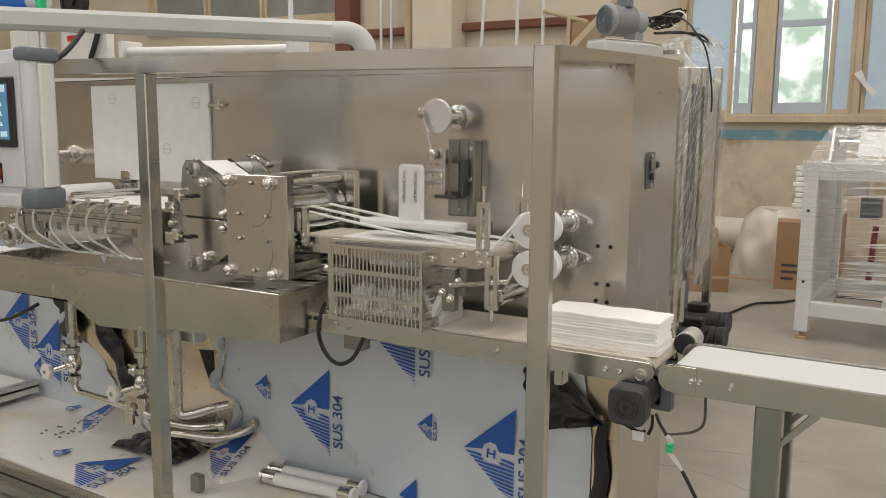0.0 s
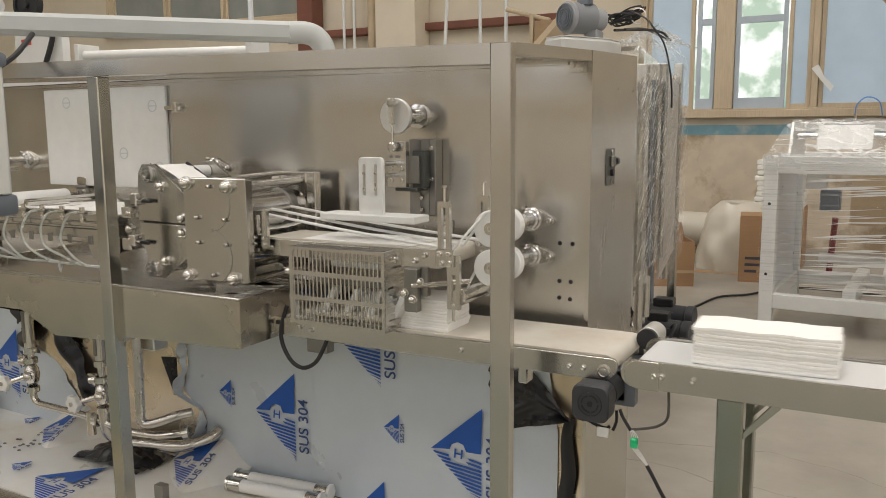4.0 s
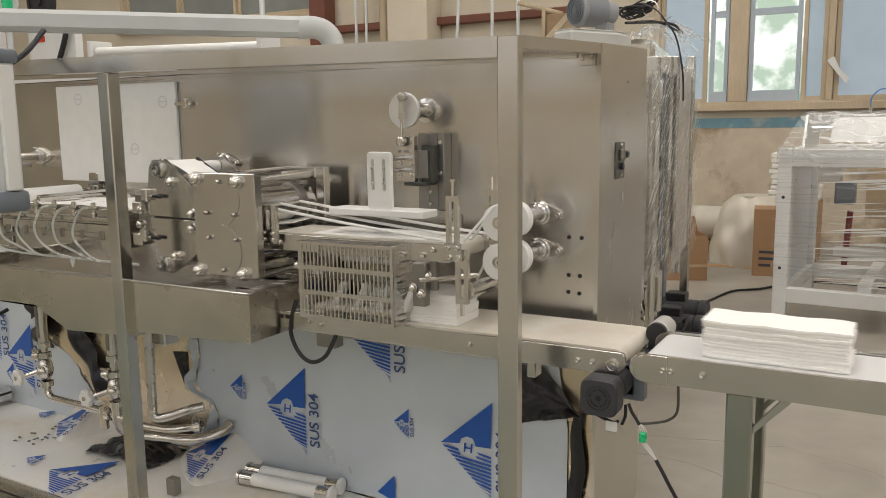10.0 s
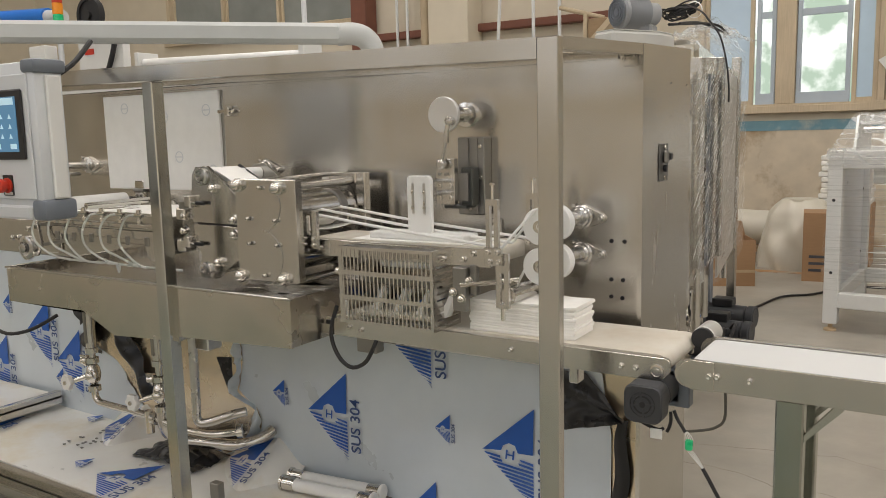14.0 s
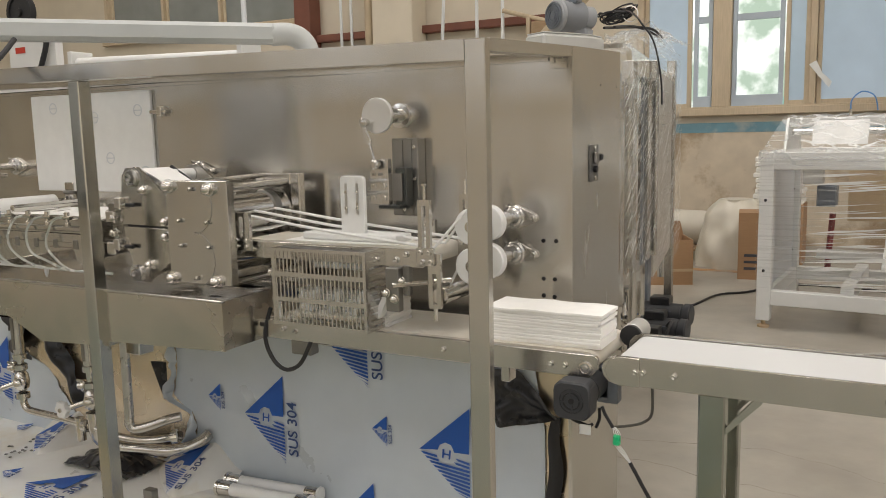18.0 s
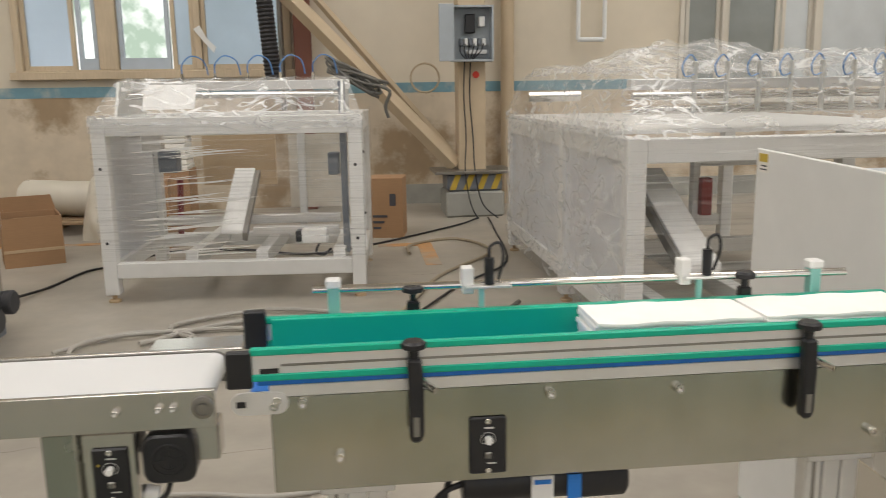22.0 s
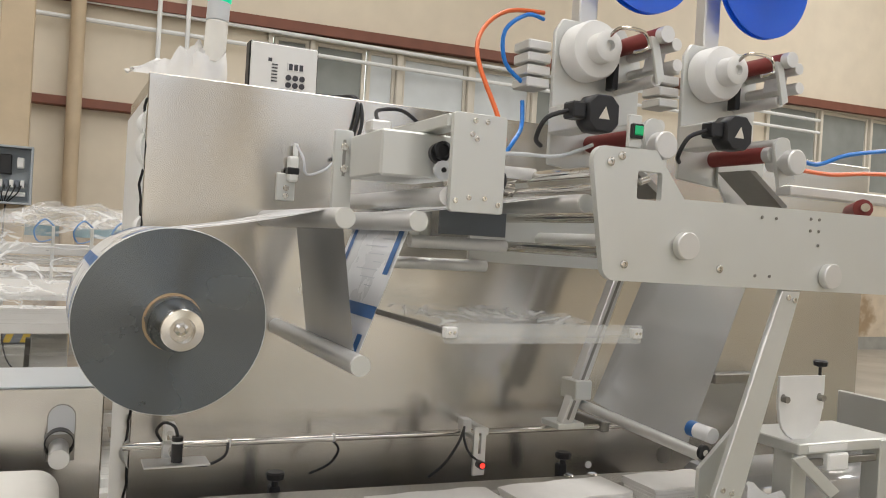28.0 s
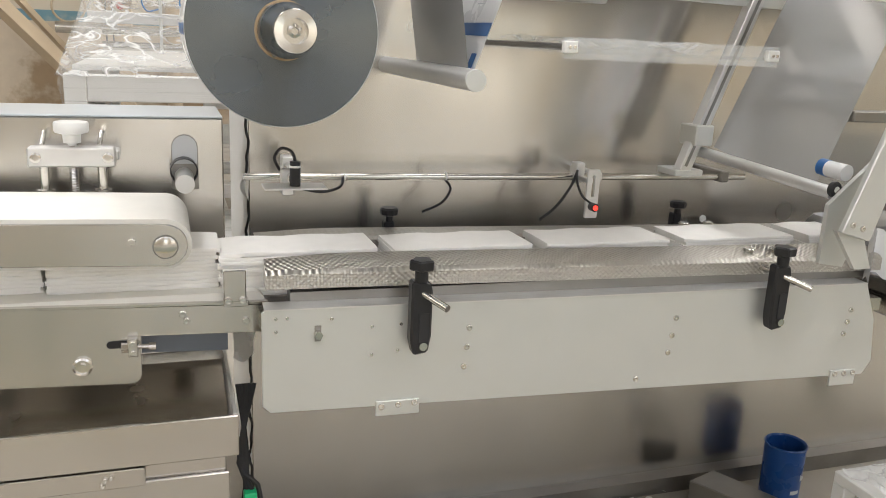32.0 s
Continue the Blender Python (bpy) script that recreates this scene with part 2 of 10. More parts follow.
# ---- materials ----
def surface(name, color, rough=0.5, metal=0.0, vary=0.15, scale=8.0, bump=0.1, fine=120.0, stretch=(1, 1, 1), color2=None, blotch=1.5, rvary=0.1, alpha=1.0, trans=0.0, ior=1.45, coat=0.0, emit=None, power=0.0, cut=(0.35, 0.7), aniso=0.0, pieces=0.0, wavy=0.0):
    """A worn surface: patches at two scales, fine grain and relief."""
    m = bpy.data.materials.new(name)
    m.use_nodes = True
    nt = m.node_tree
    n, l = nt.nodes, nt.links
    p = n["Principled BSDF"]
    tc = n.new("ShaderNodeTexCoord")
    mp = n.new("ShaderNodeMapping")
    mp.inputs["Scale"].default_value = stretch
    l.new(tc.outputs["Object"], mp.inputs[0])
    big = n.new("ShaderNodeTexNoise")
    big.inputs["Scale"].default_value, big.inputs["Detail"].default_value, big.inputs["Roughness"].default_value = blotch, 6, 0.6
    l.new(tc.outputs["Object"], big.inputs[0])
    mid = n.new("ShaderNodeTexNoise")
    mid.inputs["Scale"].default_value, mid.inputs["Detail"].default_value = scale, 5
    l.new(mp.outputs[0], mid.inputs[0])
    small = n.new("ShaderNodeTexNoise")
    small.inputs["Scale"].default_value, small.inputs["Detail"].default_value = fine, 2
    l.new(mp.outputs[0], small.inputs[0])
    ramp = n.new("ShaderNodeMapRange")
    ramp.inputs["From Min"].default_value, ramp.inputs["From Max"].default_value = cut
    l.new(big.outputs[0], ramp.inputs[0])
    two = n.new("ShaderNodeMix")
    two.data_type = "RGBA"
    c2 = color2 or tuple(c * (1 - vary) for c in color)
    two.inputs[6].default_value, two.inputs[7].default_value = (*color, 1), (*c2, 1)
    l.new(ramp.outputs[0], two.inputs[0])
    hsv = n.new("ShaderNodeHueSaturation")
    l.new(two.outputs[2], hsv.inputs["Color"])
    mr = n.new("ShaderNodeMapRange")
    mr.inputs["From Min"].default_value, mr.inputs["From Max"].default_value = 0.3, 0.7
    mr.inputs["To Min"].default_value, mr.inputs["To Max"].default_value = 1 - vary * 0.5, 1 + vary * 0.5
    l.new(mid.outputs[0], mr.inputs[0])
    last = mr.outputs[0]
    if pieces:
        info = n.new("ShaderNodeObjectInfo")
        pr = n.new("ShaderNodeMapRange")
        pr.inputs["To Min"].default_value, pr.inputs["To Max"].default_value = 1 - pieces, 1 + pieces
        l.new(info.outputs["Random"], pr.inputs[0])
        mul = n.new("ShaderNodeMath")
        mul.operation = "MULTIPLY"
        l.new(last, mul.inputs[0])
        l.new(pr.outputs[0], mul.inputs[1])
        last = mul.outputs[0]
    l.new(last, hsv.inputs["Value"])
    l.new(hsv.outputs[0], p.inputs["Base Color"])
    rr = n.new("ShaderNodeMapRange")
    rr.inputs["From Min"].default_value, rr.inputs["From Max"].default_value = 0.3, 0.7
    rr.inputs["To Min"].default_value, rr.inputs["To Max"].default_value = max(rough - rvary, 0.02), min(rough + rvary, 1)
    add = n.new("ShaderNodeMath")
    add.operation = "ADD"
    half = n.new("ShaderNodeMath")
    half.operation = "MULTIPLY"
    half.inputs[1].default_value = 0.5
    l.new(mid.outputs[0], add.inputs[0])
    l.new(big.outputs[0], add.inputs[1])
    l.new(add.outputs[0], half.inputs[0])
    l.new(half.outputs[0], rr.inputs[0])
    l.new(rr.outputs[0], p.inputs["Roughness"])
    if bump:
        bp = n.new("ShaderNodeBump")
        bp.inputs["Strength"].default_value, bp.inputs["Distance"].default_value = bump, 0.002
        l.new(small.outputs[0], bp.inputs["Height"])
        l.new(bp.outputs[0], p.inputs["Normal"])
    if wavy:
        wv = n.new("ShaderNodeTexNoise")
        wv.inputs["Scale"].default_value, wv.inputs["Detail"].default_value = 3.2, 1
        l.new(tc.outputs["Object"], wv.inputs[0])
        bp = n.new("ShaderNodeBump")
        bp.inputs["Strength"].default_value, bp.inputs["Distance"].default_value = 1.0, wavy
        l.new(wv.outputs[0], bp.inputs["Height"])
        l.new(bp.outputs[0], p.inputs["Normal"])
    p.inputs["Metallic"].default_value = metal
    p.inputs["Anisotropic"].default_value = aniso
    p.inputs["Alpha"].default_value = alpha
    p.inputs["Transmission Weight"].default_value = trans
    p.inputs["IOR"].default_value = ior
    p.inputs["Coat Weight"].default_value = coat
    if emit:
        p.inputs["Emission Color"].default_value = (*emit, 1)
        p.inputs["Emission Strength"].default_value = power
    return m


steel = surface("brushed stainless steel", (0.63, 0.61, 0.575), 0.23, 1.0, 0.03, 4, 0.0, 90, (3, 3, 0.6), color2=(0.56, 0.54, 0.50), blotch=1.1, rvary=0.06, aniso=0.6, wavy=0.006)
steel_h = surface("stainless sheet", (0.63, 0.605, 0.565), 0.21, 1.0, 0.03, 5, 0.0, 80, (1, 1, 3), blotch=1.6, rvary=0.06, wavy=0.006)
# the tan puts a warm floor reflection into the steel's colour
steel_tan = surface("bare steel tinted with floor reflection", (0.70, 0.60, 0.46), 0.28, 1.0, 0.06, 5, 0.0, 80, blotch=2.5, rvary=0.08, wavy=0.006)
steel_wet = surface("stained wet steel", (0.63, 0.585, 0.515), 0.24, 1.0, 0.12, 7, 0.0, 80, color2=(0.46, 0.41, 0.34), blotch=3.5, cut=(0.5, 0.75), rvary=0.10, wavy=0.008)
steel_bright = surface("polished stainless steel", (0.70, 0.68, 0.64), 0.16, 1.0, 0.08, 20, 0.02, 150, rvary=0.06)
steel_satin = surface("satin turned steel", (0.60, 0.59, 0.57), 0.27, 1.0, 0.08, 20, 0.0, 150, rvary=0.06)
post_steel = surface("olive-tinged steel tube", (0.55, 0.545, 0.51), 0.22, 1.0, 0.12, 5, 0.0, 90, (1, 1, 0.3), color2=(0.45, 0.445, 0.39), blotch=2.0)
# olive tint and upright bands imitate reflections of the hall
steel_olive = surface("stainless plate with painted reflections", (0.52, 0.515, 0.465), 0.20, 1.0, 0.16, 7, 0.0, 90, (1, 1, 0.06), color2=(0.35, 0.36, 0.29), blotch=2.6, rvary=0.07, wavy=0.003)
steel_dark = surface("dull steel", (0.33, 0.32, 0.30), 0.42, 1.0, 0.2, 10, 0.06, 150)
galv = surface("galvanised tube", (0.46, 0.475, 0.44), 0.22, 1.0, 0.15, 7, 0.0, 90, (1, 1, 0.1), color2=(0.36, 0.37, 0.32), blotch=3.0)
alu = surface("anodised aluminium", (0.74, 0.735, 0.72), 0.42, 0.75, 0.06, 15, 0.03, 300)
alu_plate = surface("satin silver machine plate", (0.665, 0.675, 0.65), 0.42, 0.6, 0.05, 12, 0.02, 400)
white_paint = surface("white machine paint", (0.72, 0.72, 0.70), 0.38, 0.0, 0.05, 10, 0.03, 200, blotch=2)
arm_grey = surface("greenish grey enamel", (0.50, 0.52, 0.51), 0.4, 0.0, 0.06, 10, 0.02, 200)
bag_white = surface("crumpled white film", (0.80, 0.80, 0.79), 0.3, 0.0, 0.06, 8, 0.5, 18, alpha=0.7)
grey_paint = surface("pale grey paint", (0.62, 0.64, 0.66), 0.35, 0.0, 0.05, 10, 0.02, 200)
slate_paint = surface("slate grey plastic", (0.16, 0.18, 0.21), 0.4, 0.0, 0.08, 15, 0.03, 200)
plastic_white = surface("white nylon", (0.80, 0.80, 0.78), 0.35, 0.0, 0.05, 20, 0.02, 200)
plastic_black = surface("black plastic", (0.018, 0.018, 0.02), 0.38, 0.0, 0.2, 30, 0.04, 300)
rubber = surface("black rubber", (0.025, 0.025, 0.027), 0.55, 0.0, 0.2, 30, 0.06, 200)
belt_white = surface("white conveyor belt", (0.67, 0.675, 0.67), 0.45, 0.0, 0.04, 12, 0.06, 500, blotch=3)
belt_cream = surface("cream conveyor belt", (0.70, 0.67, 0.60), 0.5, 0.0, 0.10, 8, 0.06, 400, color2=(0.60, 0.54, 0.45), blotch=6)
belt_felt = surface("cream felt belt", (0.80, 0.785, 0.735), 0.75, 0.0, 0.05, 20, 0.12, 500, blotch=3)
wipe = surface("white nonwoven wipe", (0.92, 0.905, 0.87), 0.85, 0.0, 0.04, 30, 0.25, 350, blotch=5)
film_blue = surface("pale blue protective film", (0.60, 0.655, 0.70), 0.33, 0.15, 0.08, 5, 0.10, 25, color2=(0.54, 0.60, 0.66), blotch=1.5, coat=0.3)
film_deck = surface("milky protective film", (0.78, 0.775, 0.74), 0.34, 0.05, 0.10, 6, 0.12, 25, color2=(0.66, 0.60, 0.48), blotch=3.0, cut=(0.5, 0.68), coat=0.2)
print_blue = surface("blue print", (0.015, 0.10, 0.42), 0.4, 0.0, 0.06, 20, 0.0)
print_navy = surface("dark blue print", (0.04, 0.08, 0.22), 0.4, 0.0, 0.06, 20, 0.0)
film_black = surface("black film", (0.02, 0.02, 0.022), 0.30, 0.0, 0.2, 12, 0.3, 20)
green_plastic = surface("green guide plastic", (0.0, 0.41, 0.27), 0.35, 0.0, 0.06, 15, 0.02, 200)
teal_paint = surface("pale teal plastic", (0.25, 0.55, 0.50), 0.4, 0.0, 0.05, 15, 0.02, 200)
blue_belt = surface("blue conveyor belt", (0.015, 0.17, 0.62), 0.4, 0.0, 0.08, 15, 0.05, 300)
red_rubber = surface("red silicone roller", (0.22, 0.035, 0.03), 0.5, 0.0, 0.1, 15, 0.05, 200)
red_plastic = surface("red plastic", (0.55, 0.04, 0.02), 0.35, 0.0, 0.06, 15, 0.02, 200)
orange_tube = surface("orange air tube", (0.75, 0.16, 0.05), 0.3, 0.0, 0.05, 15, 0.0)
blue_tube = surface("blue air tube", (0.02, 0.20, 0.65), 0.3, 0.0, 0.05, 15, 0.0)
blue_disc = surface("translucent blue plastic", (0.015, 0.17, 1.0), 0.2, 0.0, 0.05, 10, 0.0, trans=0.35)
clear_tube = surface("milky clear tube", (0.72, 0.74, 0.70), 0.25, 0.0, 0.05, 15, 0.0, trans=0.35)
acrylic = surface("clear acrylic", (0.90, 0.92, 0.91), 0.06, 0.0, 0.02, 10, 0.0, alpha=0.22)
ink = surface("dark grey print", (0.06, 0.06, 0.07), 0.5, 0.0, 0.05, 20, 0.0)
carton_m = surface("brown cardboard", (0.36, 0.215, 0.115), 0.8, 0.0, 0.10, 10, 0.1, 120, (1, 1, 12), blotch=3)
core_m = surface("cardboard core", (0.50, 0.37, 0.23), 0.8, 0.0, 0.10, 10, 0.1, 120)
wood_m = surface("pallet wood", (0.36, 0.25, 0.15), 0.8, 0.0, 0.2, 10, 0.15, 60, (1, 12, 12))
brass = surface("brass", (0.60, 0.42, 0.16), 0.3, 1.0, 0.1, 15, 0.02, 200)
roll_side = surface("wound film edge", (0.150, 0.168, 0.182), 0.24, 0.85, 0.05, 6, 0.0, 200, blotch=2, aniso=0.95)
film_white = surface("printed white film", (0.78, 0.79, 0.80), 0.28, 0.0, 0.03, 8, 0.05, 20, coat=0.3)
film_silver = surface("silver film back", (0.56, 0.56, 0.56), 0.13, 0.45, 0.04, 6, 0.0, 15)
lamp_green = surface("lit green lens", (0.0, 0.5, 0.25), 0.3, 0.0, 0.05, 15, 0.0, emit=(0.0, 0.55, 0.33), power=0.7)
lamp_core = surface("lit green lamp", (0.5, 1.0, 0.8), 0.3, 0.0, 0.02, 15, 0.0, emit=(0.5, 1.0, 0.8), power=1.6)
amber_lens = surface("amber lens", (0.85, 0.30, 0.02), 0.3, 0.0, 0.05, 15, 0.0)
green_lens = surface("green lens", (0.02, 0.55, 0.22), 0.3, 0.0, 0.05, 15, 0.0)
red_led = surface("red sensor light", (0.6, 0.02, 0.02), 0.3, 0.0, 0.02, 15, 0.0, emit=(1.0, 0.05, 0.03), power=1.5)
screen_m = surface("lit screen", (0.05, 0.12, 0.20), 0.2, 0.0, 0.05, 10, 0.0, emit=(0.12, 0.30, 0.48), power=0.5)
screen_pale = surface("screen symbols", (0.3, 0.5, 0.6), 0.2, 0.0, 0.05, 10, 0.0, emit=(0.45, 0.60, 0.68), power=0.6)
wall_cream = surface("cream wall panel", (0.655, 0.59, 0.475), 0.6, 0.0, 0.08, 3, 0.08, 40, blotch=0.4)
wall_plaster = surface("stained lower plaster", (0.58, 0.50, 0.385), 0.85, 0.0, 0.18, 5, 0.3, 30, color2=(0.33, 0.245, 0.155), blotch=1.7, cut=(0.47, 0.60))
wall_blue = surface("faded blue paint band", (0.16, 0.30, 0.36), 0.7, 0.0, 0.2, 6, 0.2, 30, color2=(0.38, 0.42, 0.40), blotch=2.5, cut=(0.52, 0.66))
skirting_m = surface("grey painted skirting", (0.34, 0.34, 0.31), 0.7, 0.0, 0.2, 5, 0.1, 40, blotch=1.5)
floor_m = surface("worn concrete floor", (0.40, 0.37, 0.315), 0.44, 0.0, 0.22, 5, 0.12, 60, color2=(0.29, 0.262, 0.22), blotch=0.9, rvary=0.16)
floor_orange = surface("worn orange floor paint", (0.50, 0.27, 0.11), 0.6, 0.0, 0.2, 9, 0.1, 60, color2=(0.40, 0.33, 0.25), blotch=3, cut=(0.45, 0.6))
floor_green = surface("worn green floor paint", (0.135, 0.165, 0.13), 0.40, 0.0, 0.2, 6, 0.1, 60, color2=(0.20, 0.21, 0.165), blotch=1.2)
floor_yellow = surface("worn yellow floor paint", (0.50, 0.36, 0.08), 0.5, 0.0, 0.2, 9, 0.1, 60, color2=(0.38, 0.31, 0.2), blotch=3)
ceiling_m = surface("pale roof sheet", (0.62, 0.60, 0.56), 0.6, 0.0, 0.08, 2, 0.05, 30)
rust_red = surface("red oxide steel", (0.19, 0.075, 0.05), 0.6, 0.0, 0.15, 5, 0.1, 60)
window_tan = surface("tan window timber", (0.58, 0.475, 0.335), 0.55, 0.0, 0.15, 6, 0.1, 60, (12, 12, 1))
window_cream = surface("cream window paint", (0.60, 0.565, 0.49), 0.5, 0.0, 0.08, 6, 0.05, 60)
window_white = surface("white window bar", (0.72, 0.74, 0.74), 0.45, 0.0, 0.05, 8, 0.02, 60)
window_blue = surface("pale blue window paint", (0.47, 0.54, 0.61), 0.45, 0.0, 0.06, 8, 0.02, 60)
glass_blue = surface("blue filmed glass", (0.47, 0.54, 0.63), 0.55, 0.0, 0.12, 3, 0.0, 30, blotch=0.8, trans=0.70, ior=1.15)
glass_grey = surface("dusty grey glass", (0.26, 0.28, 0.27), 0.15, 0.0, 0.15, 3, 0.02, 30, blotch=0.8)
glass_pale = surface("pale dusty glass", (0.58, 0.62, 0.64), 0.2, 0.0, 0.12, 3, 0.02, 30, blotch=0.8)
glass_clear = surface("clear glass", (0.95, 0.97, 0.97), 0.02, 0.0, 0.02, 3, 0.0, trans=1.0, ior=1.02)
box_grey = surface("blue-grey steel box", (0.36, 0.40, 0.43), 0.45, 0.0, 0.08, 10, 0.02, 200)
duct_tan = surface("tan pipe paint", (0.52, 0.42, 0.29), 0.55, 0.0, 0.10, 5, 0.05, 60)
cable_m = surface("grey cable", (0.13, 0.125, 0.11), 0.55, 0.0, 0.12, 15, 0.05, 200)
hose_tan = surface("tan hose", (0.33, 0.28, 0.20), 0.5, 0.0, 0.12, 15, 0.05, 200)
hazard_y = surface("hazard yellow", (0.52, 0.37, 0.05), 0.6, 0.0, 0.15, 9, 0.05, 60)
blue_tin = surface("blue painted tin", (0.015, 0.07, 0.26), 0.3, 0.0, 0.15, 12, 0.05, 60)
bag_m = surface("milky plastic sack", (0.62, 0.58, 0.49), 0.35, 0.0, 0.10, 6, 0.4, 14)


def wrap_film(name, alpha, bands, scale, stretch, turn=(0, 14, 0), creased=False):
    """Stretch film: clear between opaque pale streaks that paint highlights on its folds."""
    m = bpy.data.materials.new(name)
    m.use_nodes = True
    nt = m.node_tree
    n, l = nt.nodes, nt.links
    p = n["Principled BSDF"]
    p.inputs["Base Color"].default_value = (0.80, 0.81, 0.80, 1)
    p.inputs["Roughness"].default_value = 0.10
    p.inputs["IOR"].default_value = 1.5
    tc = n.new("ShaderNodeTexCoord")
    mp = n.new("ShaderNodeMapping")
    mp.inputs["Scale"].default_value = stretch
    mp.inputs["Rotation"].default_value = [radians(a) for a in turn]
    l.new(tc.outputs["Object"], mp.inputs[0])
    a = n.new("ShaderNodeTexNoise")
    a.inputs["Scale"].default_value, a.inputs["Detail"].default_value, a.inputs["Distortion"].default_value = scale, 5, 0.4
    l.new(mp.outputs[0], a.inputs[0])
    if creased:
        a.inputs["Detail"].default_value, a.inputs["Distortion"].default_value = 3, 1.1
        sub, mag = n.new("ShaderNodeMath"), n.new("ShaderNodeMath")
        sub.operation, mag.operation = "SUBTRACT", "ABSOLUTE"
        sub.inputs[1].default_value = 0.5
        l.new(a.outputs[0], sub.inputs[0])
        l.new(sub.outputs[0], mag.inputs[0])
        a = mag
    b = n.new("ShaderNodeTexNoise")
    b.inputs["Scale"].default_value, b.inputs["Detail"].default_value = 2.2, 3
    l.new(tc.outputs["Object"], b.inputs[0])
    r1 = n.new("ShaderNodeMapRange")
    r1.inputs["From Min"].default_value, r1.inputs["From Max"].default_value = (0.030, 0.002) if creased else (0.50, 0.72)
    r1.inputs["To Min"].default_value, r1.inputs["To Max"].default_value = alpha, bands
    l.new(a.outputs[0], r1.inputs[0])
    r2 = n.new("ShaderNodeMapRange")
    r2.inputs["From Min"].default_value, r2.inputs["From Max"].default_value = 0.35, 0.65
    r2.inputs["To Min"].default_value, r2.inputs["To Max"].default_value = 0.55, 1.25
    l.new(b.outputs[0], r2.inputs[0])
    mu = n.new("ShaderNodeMath")
    mu.operation = "MULTIPLY"
    mu.use_clamp = True
    l.new(r1.outputs[0], mu.inputs[0])
    l.new(r2.outputs[0], mu.inputs[1])
    l.new(mu.outputs[0], p.inputs["Alpha"])
    bp = n.new("ShaderNodeBump")
    bp.inputs["Strength"].default_value, bp.inputs["Distance"].default_value = 0.6, 0.01
    l.new(a.outputs[0], bp.inputs["Height"])
    l.new(bp.outputs[0], p.inputs["Normal"])
    return m


wrap_side = wrap_film("taut stretch film", 0.02, 0.30, 3.0, (0.5, 0.5, 30), (0, -4, 0))
wrap_dense = wrap_film("layered stretch film", 0.22, 0.60, 2.6, (1.0, 1.0, 2.2), (35, 20, 0), creased=True)
wrap_tank = wrap_film("tight slanting stretch film", 0.07, 0.60, 3.0, (1, 1.0, 30), (28, 0, 0))
wrap_top = wrap_film("crumpled stretch film", 0.20, 0.70, 4.5, (0.8, 1.0, 2.2), creased=True)

wipe.node_tree.nodes["Principled BSDF"].inputs["Subsurface Weight"].default_value = 0.25
wipe.node_tree.nodes["Principled BSDF"].inputs["Subsurface Radius"].default_value = (0.01, 0.01, 0.01)
_n, _l = roll_side.node_tree.nodes, roll_side.node_tree.links
_t = _n.new("ShaderNodeTangent")
_t.direction_type, _t.axis = "RADIAL", "Y"
_l.new(_t.outputs[0], _n["Principled BSDF"].inputs["Tangent"])
# the grain of the brushed sheets runs level, so that reflections spread upwards and down
_n, _l = steel.node_tree.nodes, steel.node_tree.links
_t = _n.new("ShaderNodeTangent")
_t.direction_type, _t.axis = "RADIAL", "Z"
_l.new(_t.outputs[0], _n["Principled BSDF"].inputs["Tangent"])
_n["Principled BSDF"].inputs["Anisotropic Rotation"].default_value = 0.25
roll_side.node_tree.nodes["Principled BSDF"].inputs["Anisotropic Rotation"].default_value = 0.25
# ---- the hall ----
XL, XR, YF, YB, ZC = -15.0, 22.0, -9.0, 8.0, 8.0
solid("floor", bx(XL, XR, YF, YB, -0.2, 0.0), floor_m, "worn beige concrete factory floor", "floor", kind="structure")
solid("ceiling", bx(XL, XR, YF, YB, ZC, ZC + 0.1), ceiling_m, "pale steel roof sheets over the hall", "ceiling", kind="structure")
solid("wall_west", bx(XL - 0.2, XL, YF, YB, 0, ZC), wall_cream, "plain cream end wall", "wall", kind="structure")
solid("wall_east", bx(XR, XR + 0.2, YF, YB, 0, ZC), wall_cream, "plain cream end wall", "wall", kind="structure")


def wall_with_holes(x0, x1, z0, z1, holes, y0, y1):
    """A wall in boxes round its openings (x0, x1, z0, z1)."""
    b = NB()
    xs = sorted({x0, x1, *[h[0] for h in holes], *[h[1] for h in holes]})
    zs = sorted({z0, z1, *[h[2] for h in holes], *[h[3] for h in holes]})
    for a, c in zip(xs, xs[1:]):
        run = None
        for d, e in zip(zs, zs[1:]):
            gone = any(h[0] <= a and c <= h[1] and h[2] <= d and e <= h[3] for h in holes)
            if gone:
                if run:
                    bx(a, c, y0, y1, run[0], run[1], 0, b)
                run = None
            else:
                run = (run[0], e) if run else (d, e)
        if run:
            bx(a, c, y0, y1, run[0], run[1], 0, b)
    bmesh.ops.remove_doubles(b, verts=b.verts, dist=1e-4)
    return b


HOLES = [(-2.25, 0.62, 1.47, 4.2), (-11.2, -7.1, 2.9, 4.6), (5.0, 9.6, 1.1, 3.78), (12.9, 17.9, 2.6, 4.0), (12.9, 18.6, 6.1, 7.5)]
solid("wall_north", wall_with_holes(XL, XR, 1.36, ZC, HOLES, YB, YB + 0.24), wall_cream, "cream painted panel wall with windows", "wall", kind="structure")
solid("lower_wall_north", bx(XL, XR, YB - 0.015, YB + 0.24, 0.0, 1.25), wall_plaster, "peeling stained beige plaster below the blue band", "wall", kind="structure")
solid("trim_blue_band", bx(XL, XR, YB - 0.02, YB + 0.24, 1.25, 1.36), wall_blue, "faded chipped blue paint band", "trim", kind="structure")
